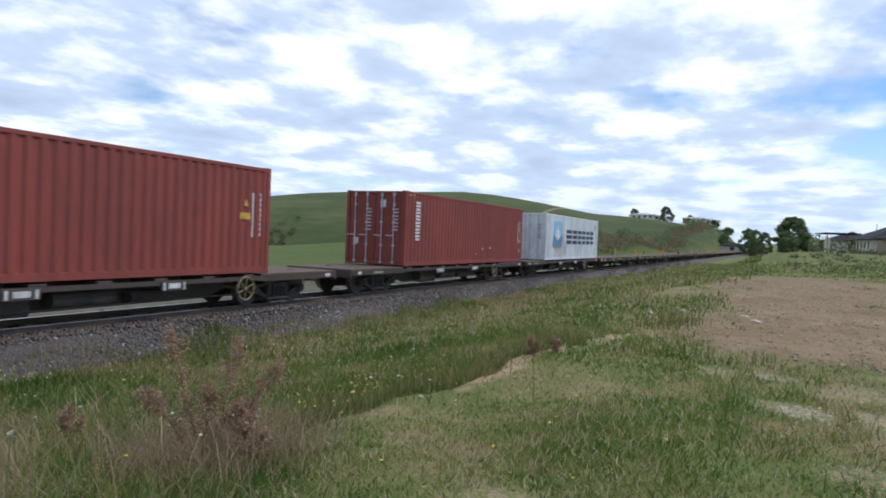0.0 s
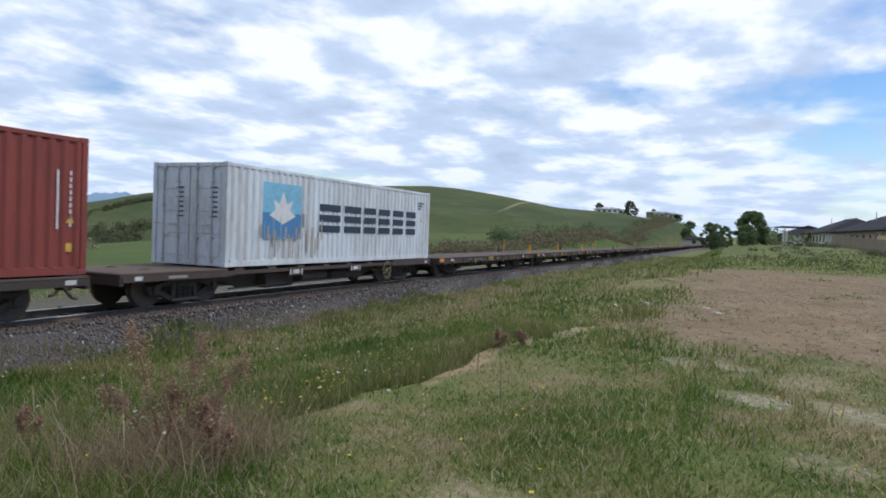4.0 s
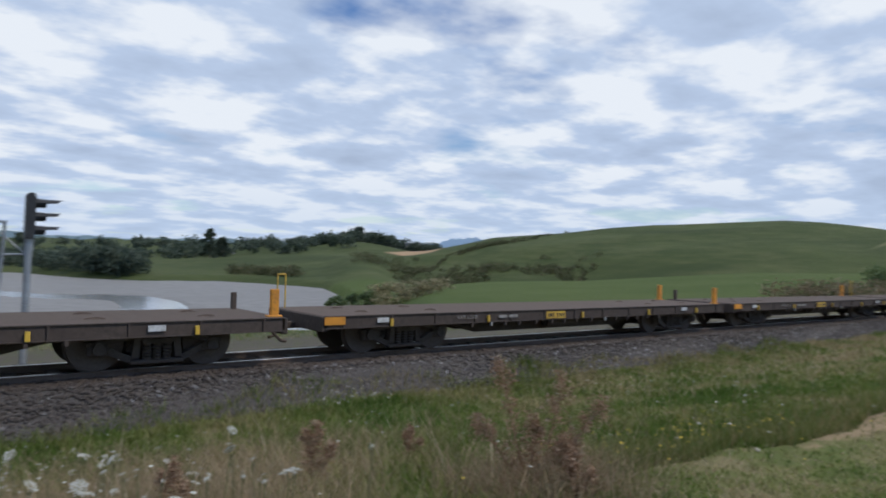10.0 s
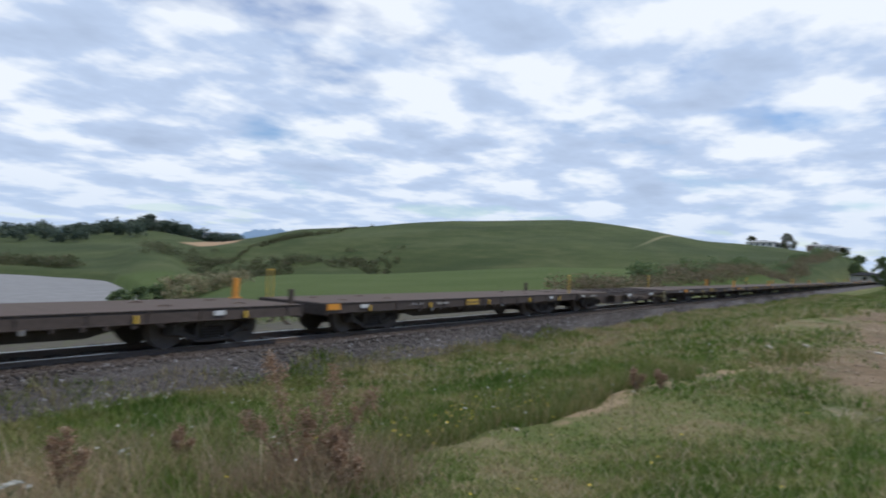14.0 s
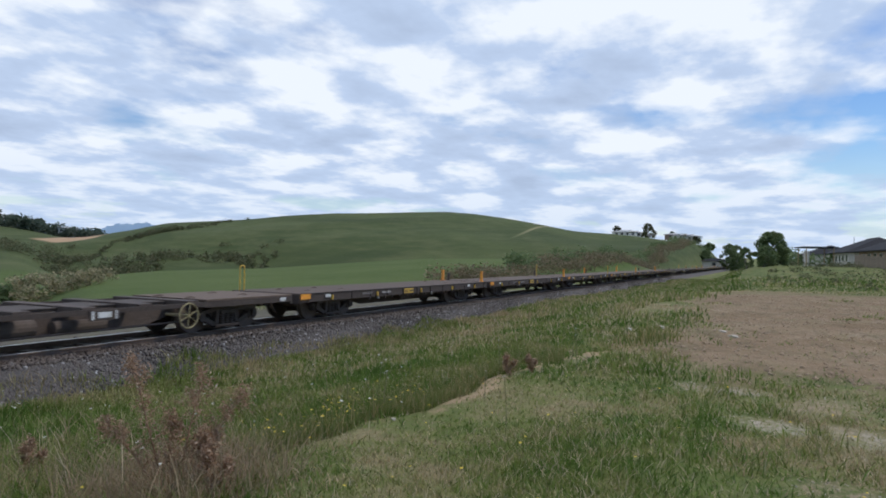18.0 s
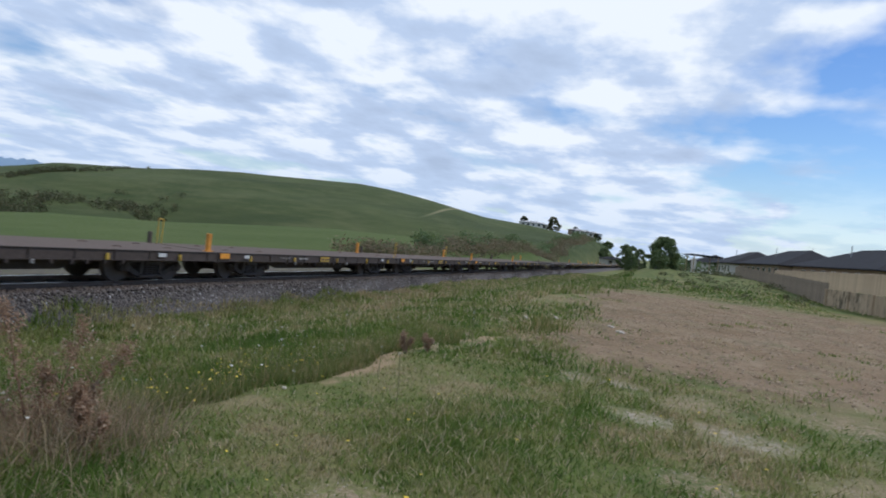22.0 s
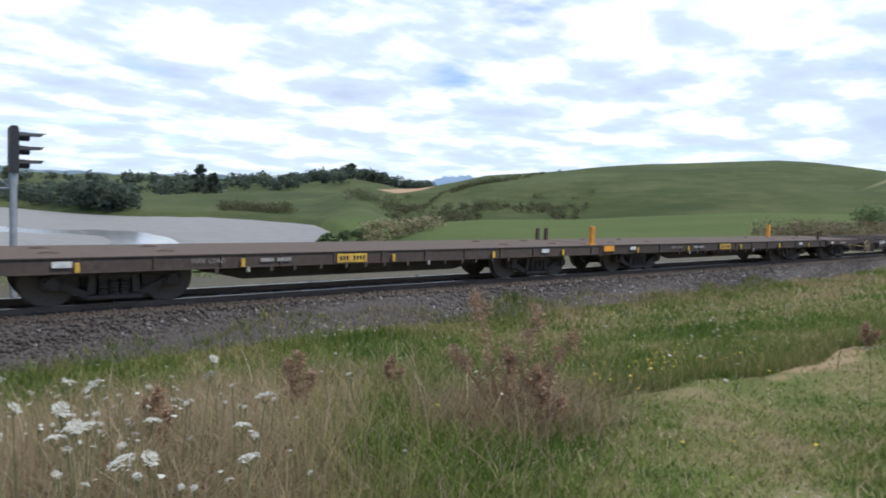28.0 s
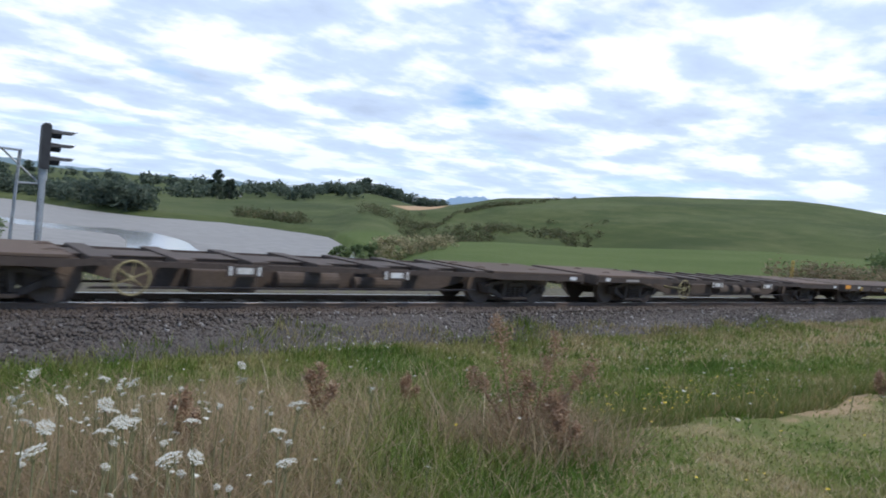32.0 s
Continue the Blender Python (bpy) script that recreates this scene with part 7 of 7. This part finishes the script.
def plant_weeds():
    dock_plant(3.82, 3.72, [(-0.16, 0.24, 0.92), (0.20, -0.06, 0.80), (0.42, -0.26, 0.66), (0.02, 0.06, 0.52), (0.14, -0.14, 0.40), (-0.28, 0.34, 0.50), (0.30, -0.12, 0.34)], 3, "dead rust-brown dock weed in the grass", 1.0, 0.55)
    for az, r, seed, k in ((28.5, 5.6, 5, 0.62), (71.6, 9.2, 6, 0.34), (73.4, 9.5, 7, 0.28), (-27, 5.0, 8, 0.5), (36, 6.6, 9, 0.4), (18, 4.9, 10, 0.5), (49, 4.9, 11, 0.42)):
        x, y = bearing(az, r)
        dock_plant(x, y, [(-0.1 * k, 0.12 * k, 0.75 * k), (0.14 * k, -0.05, 0.62 * k), (0.02, 0.06, 0.85 * k)], seed, "small dead brown weed in the grass", k)
    rng = random.Random(77)
    kinds = [wild_carrot(h, r, s) for h, r, s in ((0.58, 0.046, 1), (0.60, 0.034, 2), (0.56, 0.040, 3), (0.50, 0.018, 4), (0.34, 0.015, 5), (0.60, 0.050, 6))]
    spots = [(8.1, 2.9), (9.7, 3.2), (12.8, 3.2), (13.9, 3.77), (21.2, 3.08), (16.6, 2.72), (12.3, 2.59), (25.8, 2.82), (19.5, 2.82), (25.8, 3.47), (2.9, 3.6), (-1.4, 2.9), (-2.8, 2.84), (14.5, 3.9), (17.0, 4.4), (9.6, 3.7), (12.0, 4.6), (21.5, 3.9), (11.0, 3.1), (6.5, 3.6), (19.0, 3.3), (24.0, 4.2), (15.8, 3.2), (3.0, 3.7), (-11.0, 4.4), (-12.0, 3.7), (8.0, 4.3), (13.2, 3.5)]
    spots += [(rng.uniform(-2, 27), rng.uniform(3.1, 5.0)) for k in range(40)]
    bold = len(spots)
    spots += [(rng.gauss(13, 10), rng.uniform(2.7, 5.6)) for k in range(60)]
    spots += [(rng.uniform(-38, 6), rng.uniform(3.4, 8.2)) for k in range(60)]
    spots += [(rng.uniform(46, 78), rng.uniform(6.5, 12.5)) for k in range(16)]
    for n, (az, r) in enumerate(spots):
        x, y = bearing(az, r)
        if y > 9.6 or r < 2.6:
            continue
        m = pose(x, y, float(ground_z(x, y)), 0, 0, rng.uniform(0, 360))
        k = n % 6 if n < 6 else (5, 0, 2, 1, 5)[n % 5] if n < 14 else rng.choice((1, 1, 2, 3, 3, 4, 4)) if n < bold else rng.choice((3, 4, 4, 3, 4))
        if n < 6:
            kinds[k].matrix_basis = m
        else:
            copy_thing(kinds[k], m)


plant_weeds()


def sprinkle(name, label, spots, material, size, seed, lift):
    """Many tiny blossoms on hair-thin stems, joined."""
    rng = np.random.RandomState(seed)
    x, y = spots[:, 0], spots[:, 1]
    n = len(x)
    p = grow(x, y)
    h = lift[0] + (lift[1] - lift[0]) * rng.rand(n)
    c = p + np.stack([0 * h, 0 * h, h], -1)
    s = size * rng.uniform(0.6, 1.3, n)
    vs, a0 = [], rng.uniform(0, 6.28, n)
    for k in range(4):
        a = a0 + k * math.pi / 2
        vs.append(c + np.stack([np.cos(a) * s, np.sin(a) * s, rng.uniform(-0.35, 0.35, n) * s], -1))
    v = np.stack(vs, 1)
    t = np.stack([p - [0.0015, 0, 0.02], p + [0.0015, 0, -0.02], c + [0.0015, 0, -0.001], c - [0.0015, 0, 0.001]], 1)
    raw_mesh(name, v.reshape(-1, 3), np.arange(4 * n).reshape(-1, 4), material, label, "flowers")
    raw_mesh("flower_stalks", t.reshape(-1, 3), np.arange(4 * n).reshape(-1, 4), WEED_STEM, "hair-thin green flower stalks", "stalks")


def plant_flowers():
    rng = np.random.RandomState(31)
    a = np.stack([rng.normal(5.9, 0.8, 60), rng.normal(9.55, 0.25, 60)], -1)
    b = np.stack([rng.uniform(-9, 16, 170), rng.uniform(7.4, 9.9, 170)], -1)
    c = np.stack([rng.uniform(3.2, 10, 70), rng.uniform(3.0, 6.5, 70)], -1)
    d = np.stack([rng.uniform(-7, 2, 620), rng.uniform(3.2, 9.6, 620)], -1)
    sprinkle("white_daisies", "small white daisies beside the ballast", np.concatenate([a, b, c, d]), PETAL, 0.017, 32, (0.20, 0.44))
    e = np.stack([rng.normal(6.2, 1.0, 110), rng.normal(3.9, 0.35, 110)], -1)
    f = np.stack([rng.uniform(3, 9, 60), rng.uniform(-1.5, 4, 60)], -1)
    g = np.stack([rng.normal(-1.9, 0.3, 12), rng.normal(2.8, 0.2, 12)], -1)
    sprinkle("yellow_hawkbit", "small yellow flowers in the turf", np.concatenate([e, f, g]), GOLD_PETAL, 0.014, 33, (0.12, 0.30))


plant_flowers()


CLOD = worn("dry_clod", (0.28, 0.20, 0.125), (0.38, 0.29, 0.195), (0.22, 0.155, 0.095), 1.2, 9, 0.95)


def pebble_place(rng, n):
    x, y = rng.uniform(10, 40, n), rng.uniform(-14, 2.5, n)
    return grow(x, y)


scatter_stones("pad_clods", "clods of earth and pebbles on the bare ground", 9000, pebble_place, (0.010, 0.065), 41, CLOD)


def scar_place(rng, n):
    k = rng.randint(0, len(SCARS), n)
    c = np.array([q[:3] for q in SCARS])[k]
    a, r = rng.uniform(0, 6.283, n), c[:, 2] * 1.1 * np.sqrt(rng.rand(n))
    return grow(c[:, 0] + r * np.cos(a), c[:, 1] + 1.25 * r * np.sin(a))


GRIT_STONE = worn("pale_grit", (0.36, 0.31, 0.23), (0.46, 0.41, 0.32), (0.22, 0.18, 0.13), 6, 30, 0.95)
scatter_stones("scar_grit", "pale gravel in the bare scars of the turf", 900, scar_place, (0.006, 0.018), 46, GRIT_STONE)


PALE_ROCK = worn("pale_weathered_stone", (0.50, 0.45, 0.37), (0.42, 0.37, 0.30), (0.28, 0.24, 0.19), 6, 26, 0.95)


def rock(x, y, size, label):
    """A weathered stone block, half sunk in the turf."""
    bm = bmesh.new()
    bmesh.ops.create_icosphere(bm, subdivisions=2, radius=1.0)
    for v in bm.verts:
        v.co += Vector((noise.noise(v.co * 1.3 + Vector((x, y, 0))), noise.noise(v.co * 1.7), noise.noise(v.co * 1.1))) * 0.35
        v.co.x, v.co.y, v.co.z = v.co.x * size[0], v.co.y * size[1], v.co.z * size[2]
    me = bpy.data.meshes.new("rock")
    bm.to_mesh(me)
    bm.free()
    me.materials.append(PALE_ROCK)
    ob = new("rock", me)
    ob.matrix_basis = pose(x, y, float(ground_z(x, y)) + size[2] * 0.3, 0, 0, 25)
    tagged(ob, label, "rock", "pale stones")


# the last and smallest, at the lip, stands in for a white flower
for az, r, s in ((88.75, 16.6, (0.19, 0.10, 0.035)), (88.0, 17.2, (0.15, 0.08, 0.03)), (81.0, 16.4, (0.1, 0.08, 0.06)), (83.5, 17.6, (0.08, 0.07, 0.05)), (62.3, 7.1, (0.03, 0.025, 0.02))):
    rock(*bearing(az, r), s, "pale stone lying on the bare ground")


# ---- the train is put together: couplings by their distance along the line at the start ----
GAPS = [-46.0, -30.6, -14.8, 1.0, 16.7, 32.3, 47.85, 63.1, 77.55, 92.6, 107.3, 122.2, 136.95, 151.2, 165.35, 179.75, 193.85, 208.1, 223.3, 238.9]
KINDS = "iiiiiiffffiffffffjj"
while GAPS[-1] < 560:
    far_kind = "ffiff"[len(GAPS) % 5]
    KINDS += far_kind
    GAPS.append(GAPS[-1] + (14.55 if far_kind == "f" else 15.6))
TRAVEL = [0.0, 11.24, 22.53, 33.89, 45.35, 56.97, 68.86, 81.09, 93.78, 106.96, 120.6, 134.71, 149.21, 163.95, 178.9, 194.1, 209.46]
WAGONS, LOADS = [], []


def on_line(x, z):
    """The pose of a thing that stands on the line at the distance x along it."""
    return pose(x, TRACK_Y + LINE_SLOPE * x, z, 0, 0, LINE_TURN)


def assemble():
    first = {"f": flat_wagon(), "i": spine_wagon(3.72), "j": spine_wagon(-3.45)}
    used = set()
    rng = random.Random(21)
    for n, (a, b) in enumerate(zip(GAPS, GAPS[1:])):
        kind = KINDS[n] if n < len(KINDS) else "f"
        mid = (a + b) / 2
        if kind in used:
            w = copy_thing(first[kind], on_line(mid, 0))
        else:
            used.add(kind)
            w = first[kind]
            w.matrix_basis = on_line(mid, 0)
        WAGONS.append((w, mid))
    ends = UK_LEN / 2 - 0.12
    for n, (w, mid) in enumerate(WAGONS):
        if w["long"]:
            continue
        end_post(w, ends, -1.0, "stub" if n % 8 == 0 else "hoop" if n % 4 == 1 else "plate")
        end_post(w, ends, 1.0, "plate" if n % 3 else "stub")
        end_post(w, -ends, 1.0, "hoop" if n % 2 else "stub")
    for make, x in ((lambda: red_container(False), 13.4 - C_LEN / 2), (lambda: red_container(True), 31.85 - C_LEN / 2), (white_container, 47.3 - C_LEN / 2)):
        c = make()
        c.matrix_basis = on_line(x, C_Z)
        LOADS.append((c, x))


assemble()


def travelled(t):
    return float(np.interp(t, np.arange(0, 33, 2.0), TRAVEL))


def motions():
    """The train rolls to -x, a little faster towards the end; its wheels turn."""
    times = [2.0 * k for k in range(17)]
    for ob, x in WAGONS:
        walk(ob, [(t, on_line(x - travelled(t), 0)) for t in times])
    for ob, x in LOADS:
        walk(ob, [(t, on_line(x - travelled(t), C_Z)) for t in times])
    steps = [k * 2 / FPS for k in range(int(32 * FPS / 2) + 1)]
    smooth = np.interp(steps, times, TRAVEL)
    for ob, x in WAGONS:
        if x > 290:
            continue
        for bogie in ob.children:
            for wheel in bogie.children:
                if wheel.name.startswith("wheelset"):
                    dx = wheel.matrix_basis.translation.x
                    walk(wheel, [(t, Matrix.Translation((dx, 0, 0.42)) @ Matrix.Rotation(-s / 0.42, 4, "Y")) for t, s in zip(steps, smooth)])


motions()
